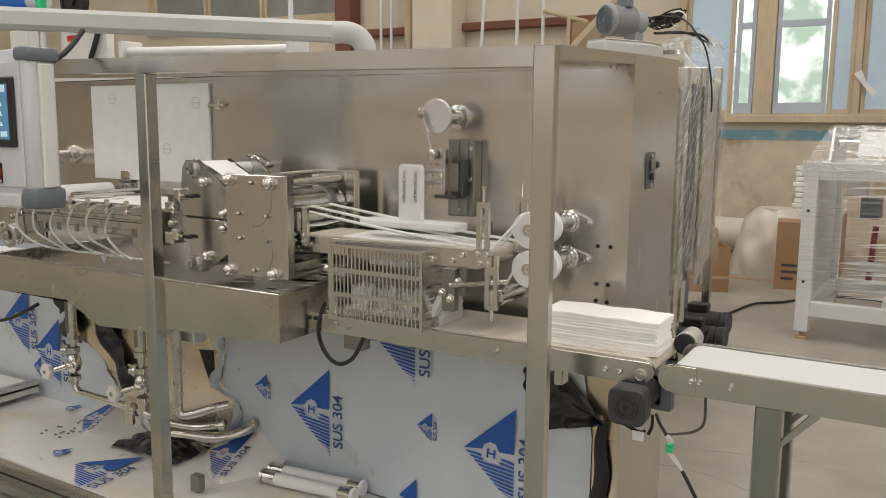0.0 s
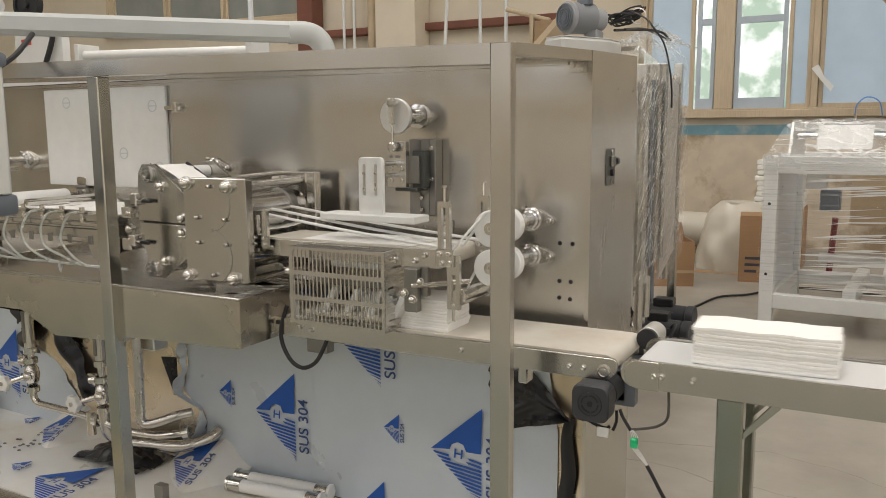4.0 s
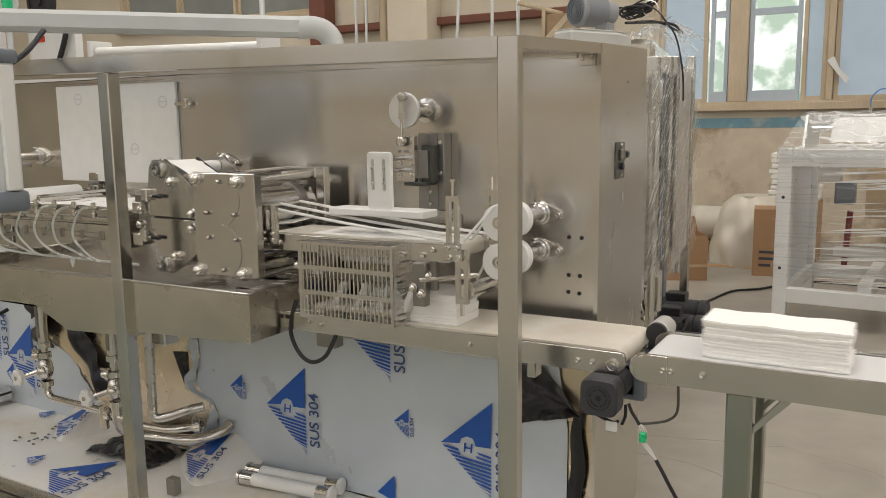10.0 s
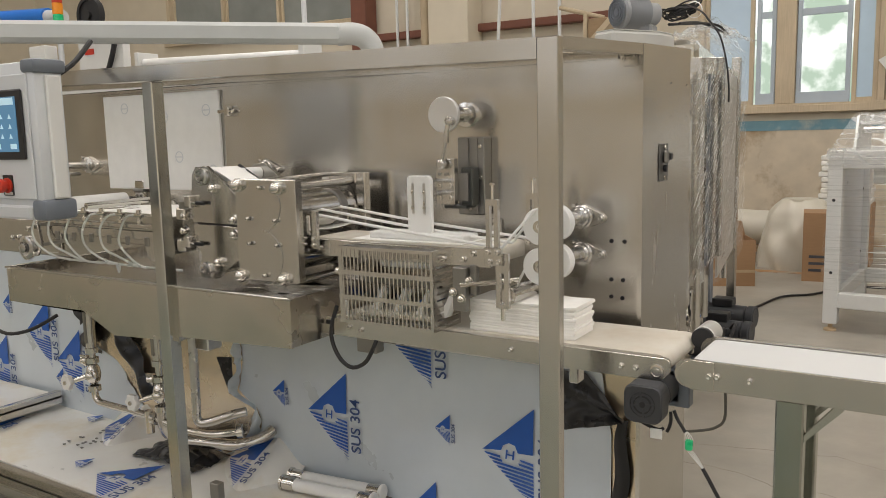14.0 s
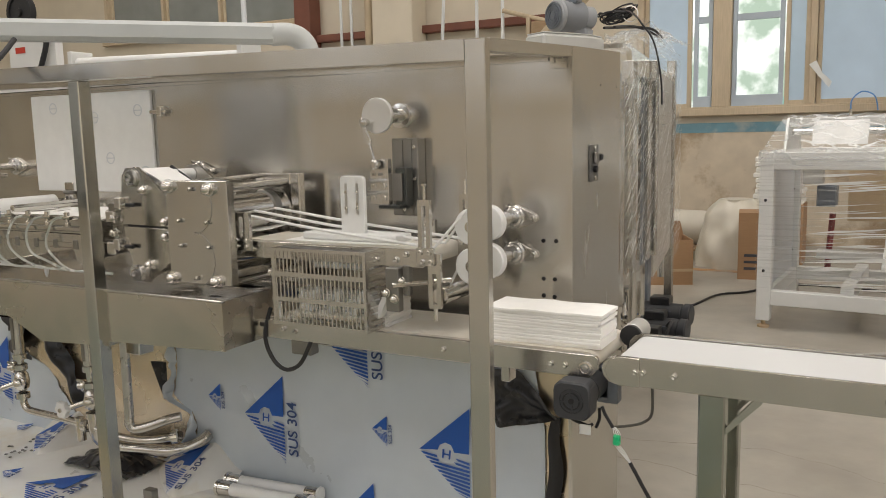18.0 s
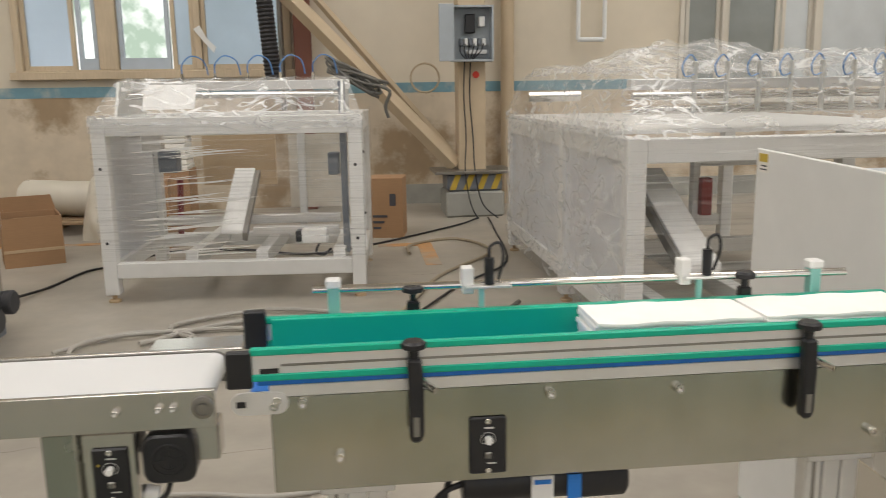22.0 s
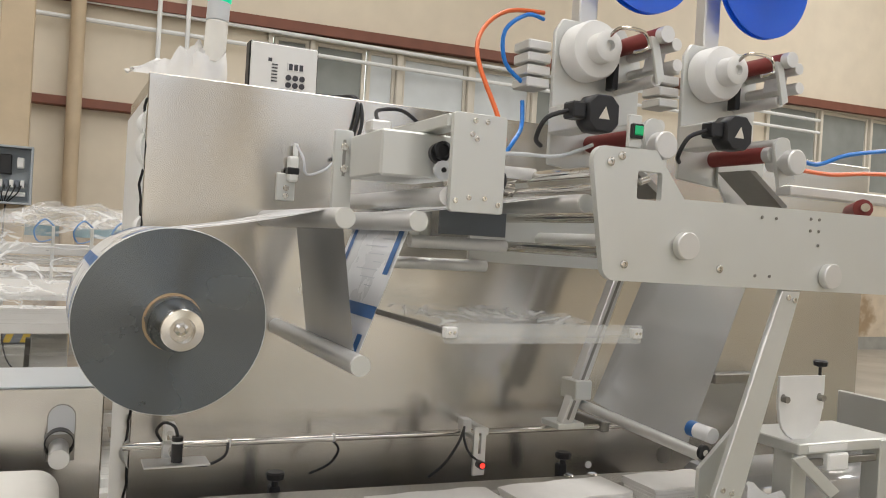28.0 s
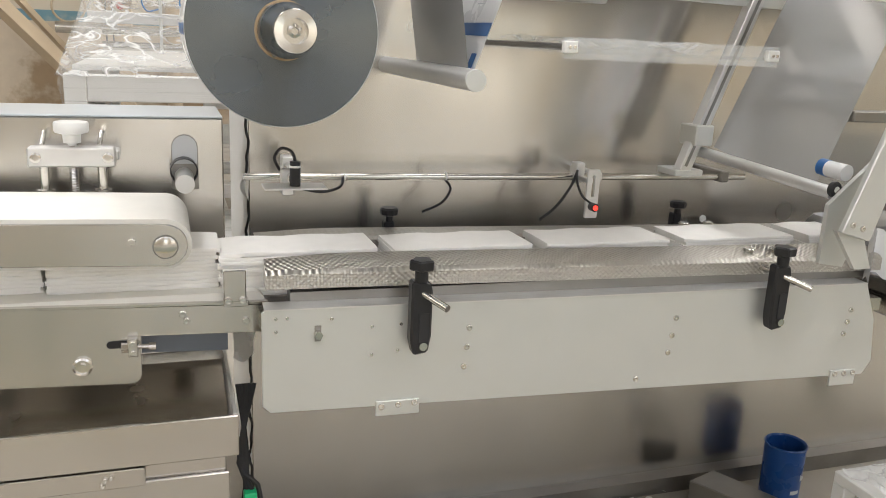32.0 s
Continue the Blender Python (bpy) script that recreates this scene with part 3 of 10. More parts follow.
solid("baseboard", bx(0.7, XR, YB - 0.03, YB - 0.015, 0.0, 0.22), skirting_m, "grey painted skirting", "baseboard", kind="structure")


def window(name, x0, x1, z0, z1, lights, label, bar=0.07, window_tan=window_tan):
    """A timber window: its outer members, and between them sashes (x0, x1, glass, cross bars)."""
    w = thing(name, label, "window", (x0, YB, z0), kind="structure")
    part("window_frame", bars(x0, x1, YB - 0.05, YB + 0.12, z0, z1, bar), window_tan, w)
    part("window_sill", bx(x0 - 0.05, x1 + 0.05, YB - 0.10, YB - 0.05, z0 - 0.03, z0 + 0.05, 0.005), window_tan, w)
    for a, c, glass, mull, cross in lights:
        if mull:
            part("mullion", bx(a - mull, a, YB - 0.045, YB + 0.10, z0 + bar, z1 - bar, 0.006), window_tan, w)
        part("pane", bx(a + 0.04, c - 0.04, YB + 0.035, YB + 0.041, z0 + bar + 0.02, z1 - bar - 0.02), glass, w)
        fr = bars(a + 0.004, c - 0.004, YB + 0.01, YB + 0.07, z0 + bar, z1 - bar, 0.045)
        part("sash", fr, window_blue if cross else window_tan, w)
        for zz in cross or ():
            part("glazing_bar", bx(a + 0.05, c - 0.05, YB + 0.015, YB + 0.065, zz - 0.035, zz + 0.035), window_blue, w)
    return w


_w = window("window_1", -2.25, 0.62, 1.47, 4.2, [
    (-2.18, -1.64, glass_blue, 0, 0), (-1.62, -1.41, glass_clear, 0, (2.51, 3.35)), (-1.20, -0.66, glass_clear, 0.20, (2.51, 3.35)), (-0.65, -0.40, glass_blue, 0, 0),
    (-0.33, 0.55, glass_blue, 0.07, 0)], "tan timber window with blue filmed and clear panes")
for _a, _c in ((-1.62, -1.41), (-1.20, -0.66)):
    part("sash_foot", bx(_a + 0.005, _c - 0.005, YB - 0.002, YB + 0.05, 1.54, 1.66, 0.003), window_blue, _w, "pale blue lower sash rail")
for _o in _w.children:
    if _o.name.startswith("pane"):
        _o.visible_shadow = False
part("paper_tag", prism([(-0.40, 1.95), (-0.30, 1.82), (-0.20, 1.70), (-0.17, 1.76), (-0.27, 1.86), (-0.33, 1.99)], YB - 0.075, YB - 0.07, "xz"), plastic_white, _w, "torn white paper strip")
window("window_2", -11.2, -7.1, 2.9, 4.6, [(-11.1, -9.9, glass_grey, 0, 0), (-9.85, -8.7, glass_grey, 0.05, 0), (-8.65, -7.2, glass_grey, 0.05, 0)], "tan timber window with dusty grey panes")
window("window_3", 5.0, 9.6, 1.1, 3.78, [(5.08, 5.50, glass_grey, 0, 0), (5.56, 6.22, glass_grey, 0.06, 0), (6.24, 6.62, glass_pale, 0, 0), (6.70, 7.62, glass_pale, 0.08, 0), (7.70, 8.6, glass_pale, 0.08, 0), (8.66, 9.5, glass_grey, 0.06, 0)], "cream timber window with dusty and pale panes", 0.05, window_cream)
window("window_4", 12.9, 17.9, 2.6, 4.0, [(12.98, 14.1, glass_grey, 0, 0), (14.16, 15.3, glass_grey, 0.06, 0), (15.36, 16.5, glass_grey, 0.06, 0), (16.56, 17.8, glass_grey, 0.06, 0)], "cream ribbon window with dark dusty panes", 0.06, window_cream)
_w = window("window_5", 12.9, 18.6, 6.1, 7.5, [(13.0, 14.8, glass_clear, 0, 0), (14.9, 16.7, glass_clear, 0.08, 0), (16.8, 18.5, glass_clear, 0.08, 0)], "bright high window with clear panes")

# distance outside the windows
backdrop_m = bpy.data.materials.new("bright yard and trees")
backdrop_m.use_nodes = True
_n, _l = backdrop_m.node_tree.nodes, backdrop_m.node_tree.links
_n.remove(_n["Principled BSDF"])
_e = _n.new("ShaderNodeEmission")
_tc, _no, _rp = _n.new("ShaderNodeTexCoord"), _n.new("ShaderNodeTexNoise"), _n.new("ShaderNodeValToRGB")
_no.inputs["Scale"].default_value, _no.inputs["Detail"].default_value = 1.1, 9
_rp.color_ramp.elements[0].position, _rp.color_ramp.elements[0].color = 0.38, (0.36, 0.45, 0.36, 1)
_rp.color_ramp.elements[1].position, _rp.color_ramp.elements[1].color = 0.56, (1.0, 1.0, 0.97, 1)
_l.new(_tc.outputs["Object"], _no.inputs[0])
_l.new(_no.outputs[0], _rp.inputs[0])
_l.new(_rp.outputs[0], _e.inputs[0])
_e.inputs[1].default_value = 1.6
_l.new(_e.outputs[0], _n["Material Output"].inputs[0])
solid("backdrop", bx(-30, 40, 26, 26.2, -6, 22), backdrop_m, "bright yard with trees beyond the windows", "backdrop", kind="structure")

tarp_m = surface("pale teal tarpaulin", (0.42, 0.80, 0.68), 0.5, 0.0, 0.15, 3, 0.3, 10)
_y = thing("tarpaulin_heap", "teal tarpaulin over a heap in the yard", "tarpaulin", (-1.7, 14.0, 0.0))
part("tarpaulin", sheet(lambda u, v: (-2.5 + 1.5 * u, 13.6 + 1.6 * v, (1.35 + 0.55 * u) * (0.75 + 0.25 * math.sin(math.pi * v)) * min(1.0, 8 * u, 8 - 8 * u) + 0.15 * noise.noise((u * 4, v * 4, 1))), 24, 16), tarp_m, _y)
# steel columns, girts and service pipes of the wall
def girt(name, x0, x1, z0, z1, y0=YB - 0.14, y1=YB - 0.001):
    return solid(name, bx(x0, x1, y0, y1, z0, z1, 0.01), rust_red, "red oxide painted steel girt on the wall", "girt", kind="structure")


girt("trim_girt", -7.0, -3.2, 2.62, 2.72)
girt("trim_girt", 2.2, 5.0, 2.62, 2.72)
girt("trim_girt", -15.0, 2.2, 4.75, 4.95)
solid("trim_girt", prism([(2.66, 3.73), (17.5, 4.02), (17.5, 4.16), (2.66, 3.85)], YB - 0.14, YB - 0.001, "xz", 0.005), rust_red, "red oxide painted steel girt on the wall", "girt", kind="structure")
solid("trim_column", bx(-7.07, -6.8, 7.72, 7.98, 0, ZC, 0.01), rust_red, "red oxide steel wall column", "column", kind="structure")
solid("trim_column", bx(0.66, 0.84, 7.74, 7.98, 0, ZC, 0.01), rust_red, "red oxide steel wall column", "column", kind="structure")
solid("trim_pilaster", bx(-5.69, -5.08, 7.6, 7.98, 0, ZC, 0.01), wall_cream, "cream boxed-in column", "column", kind="structure")
for _x, _r in ((-6.35, 0.02), (-6.18, 0.02), (-5.88, 0.07), (2.98, 0.075)):
    solid("service_pipe", cy((_x, 7.84, 0.0), (_x, 7.84, ZC - 0.1), _r, seg=12), duct_tan if _r > 0.05 else window_white, "painted service pipe running up the wall", "pipe")
for _x, _d in ((-4.85, 0.25), (-4.2, 0.0), (-3.85, 0.0)):
    solid("service_pipe", cy((_x, 7.7, 0.0), (_x + _d * 2, 7.7, 7.98), 0.022, seg=10), window_white, "thin white pipe on the wall", "pipe")
_b = NB()
for _z in (3.55, 3.75):
    cy((2.3, 7.9, _z), (14.0, 7.9, _z), 0.025, seg=8, bm=_b)
solid("conduit_run", _b, window_white, "pale conduits along the wall", "conduit")
_b = NB()
for _x in (3.78, 4.08):
    cy((_x, 7.85, 1.8), (_x, 7.85, 4.6), 0.025, seg=8, bm=_b)
cy((3.78, 7.85, 1.8), (4.08, 7.85, 1.8), 0.025, seg=8, bm=_b)
solid("wall_bracket", _b, window_white, "white tube bracket on the wall", "bracket")
solid("wall_south", wall_with_holes(XL, XR, 0, ZC, [(a, c, 3.3, 6.1) for a, c in UNSEEN_WINDOWS] + [(a, c, 0.0, 2.15) for a, c in UNSEEN_DOORS], YF - 0.2, YF), wall_cream, "plain cream unseen front wall with openings for the added lamps", "wall", kind="structure")
# painted walkway along the line, seen in the steel
solid("floor_walkway", bx(0.9, XR, -3.2, -1.70, 0.0, 0.003, 0, bx(XL, 0.9, -2.9, -0.80, 0.0, 0.003)), floor_green, "worn green painted walkway in front of the line", "floor mark", kind="structure")
solid("floor_line", bx(0.9, XR, -1.70, -1.58, 0.0, 0.0035, 0, bx(XL, 0.9, -0.80, -0.68, 0.0, 0.0035)), floor_yellow, "worn yellow border line of the walkway", "floor mark", kind="structure")
# floor paint marks
solid("floor_mark", bx(1.42, 1.87, 5.40, 5.52, 0.0, 0.003), floor_orange, "worn orange paint line on the floor", "floor mark", kind="structure")
solid("floor_mark", bx(1.75, 1.87, 4.62, 5.40, 0.0, 0.003), floor_orange, "worn orange paint line on the floor", "floor mark", kind="structure")
solid("floor_mark", bx(-3.5, 1.0, 5.95, 6.05, 0.0, 0.003), floor_orange, "worn orange paint line on the floor", "floor mark", kind="structure")

crack_m = surface("dark crack dirt", (0.19, 0.17, 0.14), 0.9, 0.0, 0.3, 20, 0.2, 80)
_b = NB()
for _i, _pts in enumerate(([(-0.7, 1.33), (-0.39, 1.36), (-0.17, 1.28), (0.0, 1.305), (0.30, 1.2), (0.51, 1.165), (1.2, 1.0)], [(-0.6, 1.55), (0.0, 1.68), (0.5, 1.5), (1.4, 1.62), (2.2, 1.5)], [(0.2, 3.3), (0.9, 2.2), (1.1, 1.6)], [(3.3, -0.6), (4.2, -0.35), (5.4, -0.5)], [(-0.4, 4.9), (1.4, 4.3), (2.6, 4.4)])):
    _row = []
    for (_xa, _ya), (_xb, _yb) in zip(_pts, _pts[1:]):
        for _k in range(12):
            _s = _k / 12
            _x, _y = _xa + (_xb - _xa) * _s, _ya + (_yb - _ya) * _s
            _n2 = noise.noise((_x * 11, _y * 11, _i))
            _w = 0.0006 + 0.0022 * abs(noise.noise((_x * 5, _y * 5, 9 + _i)))
            _row.append((_b.verts.new((_x + 0.02 * _n2, _y + 0.03 * _n2 - _w, 0.0022)), _b.verts.new((_x + 0.02 * _n2, _y + 0.03 * _n2 + _w, 0.0022))))
    for _p, _q in zip(_row, _row[1:]):
        _b.faces.new((_p[0], _q[0], _q[1], _p[1]))
solid("floor_crack", _b, crack_m, "fine dirty cracks in the concrete", "crack", kind="structure")
# ---- folding machine ----
LEAN = 0.016  # the frame rises a little towards its far end


def zl(x, z):
    return z - LEAN * (x + 0.385)


latch_grey = surface("grey phosphated steel", (0.20, 0.20, 0.195), 0.4, 0.9, 0.1, 15, 0.03, 200)
A = thing("folding_machine", "tall stainless steel wipe folding machine with an open frame", "machine", (-2.3, 0.2, 0))
part("back_plate", bx(-4.4, -0.361, 0.36, 0.372, 0.76, 1.50, 0.001), steel, A, "brushed stainless back plate")
part("cabinet_body", bx(-4.4, -0.364, 0.373, 0.775, 0.06, 1.515, 0.003), steel, A)
part("lower_plate", bx(-4.4, -0.365, 0.358, 0.3725, 0.06, 0.757, 0.001), steel_tan, A, "bare steel lower plate with the floor's reflection in its tint")
part("side_door", prism([(0.335, 0.10), (0.772, 0.10), (0.772, 1.548), (0.335, 1.5325)], -0.364, -0.352, "yz"), steel, A, "stainless side door with a black latch")
_d = part("door_latch", bx(-0.352, -0.349, 0.470, 0.550, 1.168, 1.272, 0.001), latch_grey, A, "dark steel latch plate with a black lever")
part("latch_lever", bx(-0.349, -0.334, 0.525, 0.552, 1.226, 1.246, 0.004), plastic_black, _d)
part("latch_body", bx(-0.349, -0.338, 0.497, 0.528, 1.218, 1.252, 0.004), steel_dark, _d)
part("latch_button", cy((-0.349, 0.512, 1.203), (-0.340, 0.512, 1.203), 0.010, seg=14), plastic_black, _d)
bolts(_d, [(-0.349, 0.512, 1.262), (-0.349, 0.512, 1.178)], steel_bright, 0.007, 0.005, facing="x")

_p = [(-0.4272, zl(-0.43, 1.468)), (-4.4, zl(-4.4, 1.468)), (-4.4, zl(-4.4, 1.513)), (-0.4272, zl(-0.43, 1.513))]
part("front_rail", prism(_p, -0.1447, -0.10, "xz"), steel, A)
part("upper_plate", prism([(-0.43, 1.49), (-4.4, zl(-4.4, 1.49)), (-4.4, zl(-4.4, 1.528)), (-0.43, 1.528)], 0.361, 0.3725, "xz"), steel, A)
part("corner_post", bx(-0.427, -0.377, -0.145, -0.118, 0.0, 1.5135, 0.002), steel, A, "stainless front corner post")
part("middle_post", bx(-1.715, -1.67, -0.1455, -0.1005, 0.0, 1.487, 0.003), post_steel, A)
part("far_post", bx(-3.6, -3.555, -0.1455, -0.1005, 0.0, 1.50, 0.003), post_steel, A)
_b = NB()
_v = [_b.verts.new(p) for p in ((-0.417, -0.118, 1.487), (-0.377, -0.118, 1.487), (-0.377, -0.118, 1.515), (-0.417, -0.118, 1.515), (-0.417, 0.334, 1.505), (-0.353, 0.334, 1.505), (-0.353, 0.334, 1.5322), (-0.417, 0.334, 1.5322))]
for _q in ((0, 1, 2, 3), (7, 6, 5, 4), (0, 4, 5, 1), (1, 5, 6, 2), (2, 6, 7, 3), (3, 7, 4, 0)):
    _b.faces.new([_v[k] for k in _q])
part("side_rail", _b, steel, A)
_d = part("corner_bracket", bx(-0.421, -0.373, 0.351, 0.3595, 1.478, 1.513, 0.001), steel_h, A)
bolts(_d, [(-0.411, 0.351, 1.496), (-0.384, 0.351, 1.499)], steel_bright, 0.0055, 0.006)
bolts(A, [(-0.352, 0.578, 1.441), (-0.352, 0.735, 1.441), (-0.352, 0.581, 1.349), (-0.352, 0.738, 1.349)], plastic_black, 0.0028, 0.0012, name="small_hole", facing="x")
part("roof_sheet", prism([(-0.387, 1.516), (-4.4, zl(-4.4, 1.516)), (-4.4, zl(-4.4, 1.519)), (-0.387, 1.519)], 0.30, 0.775, "xz"), steel_h, A)

_b = NB()
for _x, _z in ((-0.445, 1.012), (-0.408, 1.012), (-0.445, 0.905), (-0.412, 0.905), (-0.445, 0.857), (-0.413, 0.855)):
    cy((_x, 0.3605, _z), (_x, 0.3585, _z), 0.006, seg=12, bm=_b)
part("screw_holes", _b, plastic_black, A)["kind"] = "stuff"

# protected hinged cover
_c = part("hinged_cover", bx(-2.58, -1.925, 0.347, 0.359, 1.125, 1.49, 0.002), plastic_white, A, "white film-covered hinged cover")
for _x in (-2.39, -2.02):
    _h = part("hinge", bx(_x - 0.025, _x + 0.025, 0.338, 0.358, 1.085, 1.115, 0.003), steel_bright, A)
    part("hinge_leaf", bx(_x - 0.025, _x + 0.025, 0.340, 0.3465, 1.128, 1.158, 0.003), steel_bright, A)
    part("hinge_pin", cy((_x - 0.03, 0.341, 1.121), (_x + 0.03, 0.341, 1.121), 0.006, seg=10), steel_dark, A)
    bolts(A, [(_x - 0.012, 0.339, 1.10), (_x + 0.012, 0.339, 1.10)], steel_dark, 0.005, 0.004)
_l = part("cover_latch", bx(-1.925, -1.85, 0.338, 0.352, 1.405, 1.418, 0.003), steel_bright, A)
part("latch_plate", bx(-1.885, -1.865, 0.335, 0.359, 1.395, 1.43, 0.003), steel, A)
for _x, _z in ((-2.45, 1.44), (-2.22, 1.40), (-2.15, 1.25), (-1.99, 1.42), (-1.97, 1.2)):
    _b = ring_plate(arc(_x, _z, 0.022, 0, 345, 15), arc(_x, _z, 0.018, 0, 345, 15), 0.3458, 0.3468)
    bx(_x - 0.018, _x + 0.018, 0.3458, 0.3468, _z - 0.002, _z + 0.002, 0, _b)
    part("faint_print", _b, grey_paint, A)


def flange(parent, x, z, y=0.36, r=0.02, name="shaft_flange"):
    """A two-ear bearing flange on the back plate."""
    f = part(name, lathe((x, y, z), (x, y - 1, z), [(0.033, 0), (0.033, 0.012), (0.029, 0.015), (0.027, 0.015), (0.027, 0.022), (0.022, 0.026), (0.018, 0.026), (0.018, 0.034), (0, 0.034)], 24), steel_satin, parent)
    ear = arc(x, z, 0.0345, 65, 285, 14) + arc(x + 0.056, z - 0.002, 0.013, -70, 70, 6)
    part("flange_ear", prism(ear, y - 0.010, y - 0.001, "xz", 0.001), steel_h, parent)
    bolts(parent, [(x + 0.056, y - 0.010, z - 0.002)], steel_bright, 0.009, 0.009)
    bolts(parent, [(x - 0.022, y - 0.010, z + 0.031)], steel_bright, 0.005, 0.012)
    return f


# spreading rollers
for _x, _z in ((-2.72, 1.22),):
    flange(A, _x, _z)
    part("roller_shaft", cy((_x, 0.33, _z), (_x, -0.02, _z), 0.014, seg=14), steel_bright, A)
    part("tie_bar", cy((_x - 0.03, 0.33, _z - 0.035), (_x - 0.03, -0.02, _z - 0.035), 0.009, seg=12), steel_bright, A)
part("web_roller", cy((-2.44, 0.04, 1.085), (-2.44, 0.31, 1.085), 0.03, seg=18, bev=0.003), plastic_white, A)
part("roller_shaft", cy((-2.44, 0.31, 1.085), (-2.44, 0.36, 1.085), 0.012, seg=12), steel_bright, A)
part("cross_shaft", cy((-2.27, 0.02, 1.09), (-2.27, 0.36, 1.09), 0.011, seg=12), steel_bright, A)
part("plate_bracket", bx(-2.62, -2.50, 0.06, 0.075, 0.90, 1.02, 0.003), steel, A)
part("fabric_web", sheet(lambda u, v: (-2.55 + 0.95 * u, 0.03 + 0.26 * v, 1.052 + 0.022 * math.sin(u * 3.1) + 0.004 * math.sin(9 * v)), 24, 6, 0.002), wipe, A, "white nonwoven web running flat")

# dosing comb
D = thing("dosing_manifold", "stainless dosing manifold with looped clear tubes", "manifold", (-2.1, 0.0, 0.87))
part("spray_bar", bx(-2.46, -1.77, -0.03, 0.0, 1.028, 1.043, 0.003), steel_bright, D)
part("carrier_plate", prism([(-2.42, 0.99), (-1.92, 0.99), (-1.90, 0.93), (-1.82, 0.90), (-1.80, 0.935), (-1.86, 1.02), (-2.42, 1.02)], -0.022, -0.004, "xz", 0.002), steel, D)
part("side_bracket", bx(-1.80, -1.765, -0.03, 0.02, 0.95, 1.07, 0.004), steel, D)
part("drip_foot", bx(-1.86, -1.79, -0.035, 0.0, 0.893, 0.905, 0.002), steel_dark, D)
for _i in range(7):
    _x = -2.43 + _i * 0.098
    _n = part("nozzle", lathe((_x, -0.015, 1.043), (_x, -0.015, 2), [(0.010, 0), (0.010, 0.01), (0.006, 0.014), (0.006, 0.03), (0.009, 0.032), (0.009, 0.045), (0, 0.047)], 12), steel_bright, D)
    part("elbow", cy((_x - 0.018, -0.015, 1.07), (_x + 0.018, -0.015, 1.07), 0.007, seg=10), steel_bright, _n)
    part("cross_rod", cy((_x, -0.01, 1.065), (_x + 0.03, 0.28, 1.068), 0.004, seg=8), steel_bright, _n)
    part("end_cap", cy((_x + 0.03, 0.27, 1.055), (_x + 0.03, 0.27, 1.09), 0.008, seg=10), steel_bright, _n)
    _d = 0.012 * math.sin(_i * 2.1)
    _t = [(_x - 0.018, -0.015, 1.07), (_x - 0.05, -0.03, 1.062), (_x - 0.066, -0.05, 1.01 + _d), (_x - 0.045, -0.055, 0.96), (_x + 0.03, -0.05, 0.92 + _d), (_x + 0.11, -0.04, 0.905), (_x + 0.2, -0.02, 0.90)]
    if _i < 6:
        part("hose", pipe(_t, 0.0042, 8), clear_tube, D, "milky clear hose")
    part("slot_block", bx(_x + 0.03, _x + 0.05, -0.026, -0.02, 0.97, 1.0, 0.002), steel_dark, D)
part("drip_tip", lathe((-2.06, -0.02, 0.90), (-2.06, -0.02, 0), [(0.008, 0), (0.008, 0.012), (0.003, 0.03), (0, 0.032)], 10), plastic_white, D)

# bearing bracket at the upstream end of the manifold
part("bearing_bracket", prism([(-2.72, 1.03), (-2.515, 1.036), (-2.50, 0.945), (-2.535, 0.90), (-2.60, 0.893), (-2.645, 0.945)], -0.02, -0.008, "xz", 0.001), steel, D)
part("bracket_arm", prism([(-2.51, 1.024), (-2.362, 1.032), (-2.362, 0.958), (-2.50, 0.938), (-2.50, 0.950), (-2.376, 0.970), (-2.376, 1.020), (-2.51, 1.012)], -0.012, 0.0, "xz", 0.001), steel_dark, D)
part("bearing_ring", lathe((-2.585, -0.02, 0.929), (-2.585, -1, 0.929), [(0.046, 0), (0.046, 0.010), (0.038, 0.014), (0.030, 0.014), (0.030, 0.006), (0.018, 0.006), (0.018, 0.022), (0.012, 0.024), (0, 0.024)], 28), steel_satin, D)
bolts(D, [(-2.676, -0.02, 0.963), (-2.64, -0.02, 0.966), (-2.545, -0.02, 0.908), (-2.57, -0.02, 1.0), (-2.53, -0.02, 1.012)], steel_bright, 0.010, 0.010)

# liquid trough
K = thing("liquid_trough", "wet stainless steel trough with a sloping base", "trough", (-2.3, 0.1, 0.0))
_poly = [(-1.19, 0.733), (-1.19, 0.872), (-2.562, 0.872), (-2.562, 0.748), (-2.13, 0.752), (-1.97, 0.684), (-1.655, 0.70), (-1.655, 0.715)]
part("front_wall", prism(_poly, -0.122, -0.116, "xz"), steel_wet, K)
part("end_wall", bx(-1.196, -1.190, -0.116, 0.357, 0.735, 0.872), steel_wet, K)
part("end_wall", bx(-2.562, -2.556, -0.116, 0.345, 0.748, 0.872), steel_wet, K)
part("back_wall", bx(-2.562, -1.196, 0.345, 0.357, 0.735, 0.90), steel_h, K)
part("trough_floor", bx(-2.556, -1.196, -0.116, 0.345, 0.838, 0.852), steel_bright, K, "wet mirror-like trough floor")
part("rolled_lip", bx(-2.566, -2.550, -0.110, 0.345, 0.868, 0.876, 0.002), steel, K)
part("rolled_lip", bx(-2.566, -1.188, -0.128, -0.110, 0.868, 0.876, 0.002), steel, K)
part("under_slope", prism([(-1.655, 0.70), (-1.655, 0.715), (-1.196, 0.735), (-1.196, 0.741), (-2.556, 0.752), (-2.556, 0.745), (-2.13, 0.750), (-1.97, 0.684)], -0.115, 0.34, "xz"), steel_h, K)
part("drain_neck", bx(-1.66, -1.60, -0.06, 0.0, 0.66, 0.715, 0.004), steel, K)
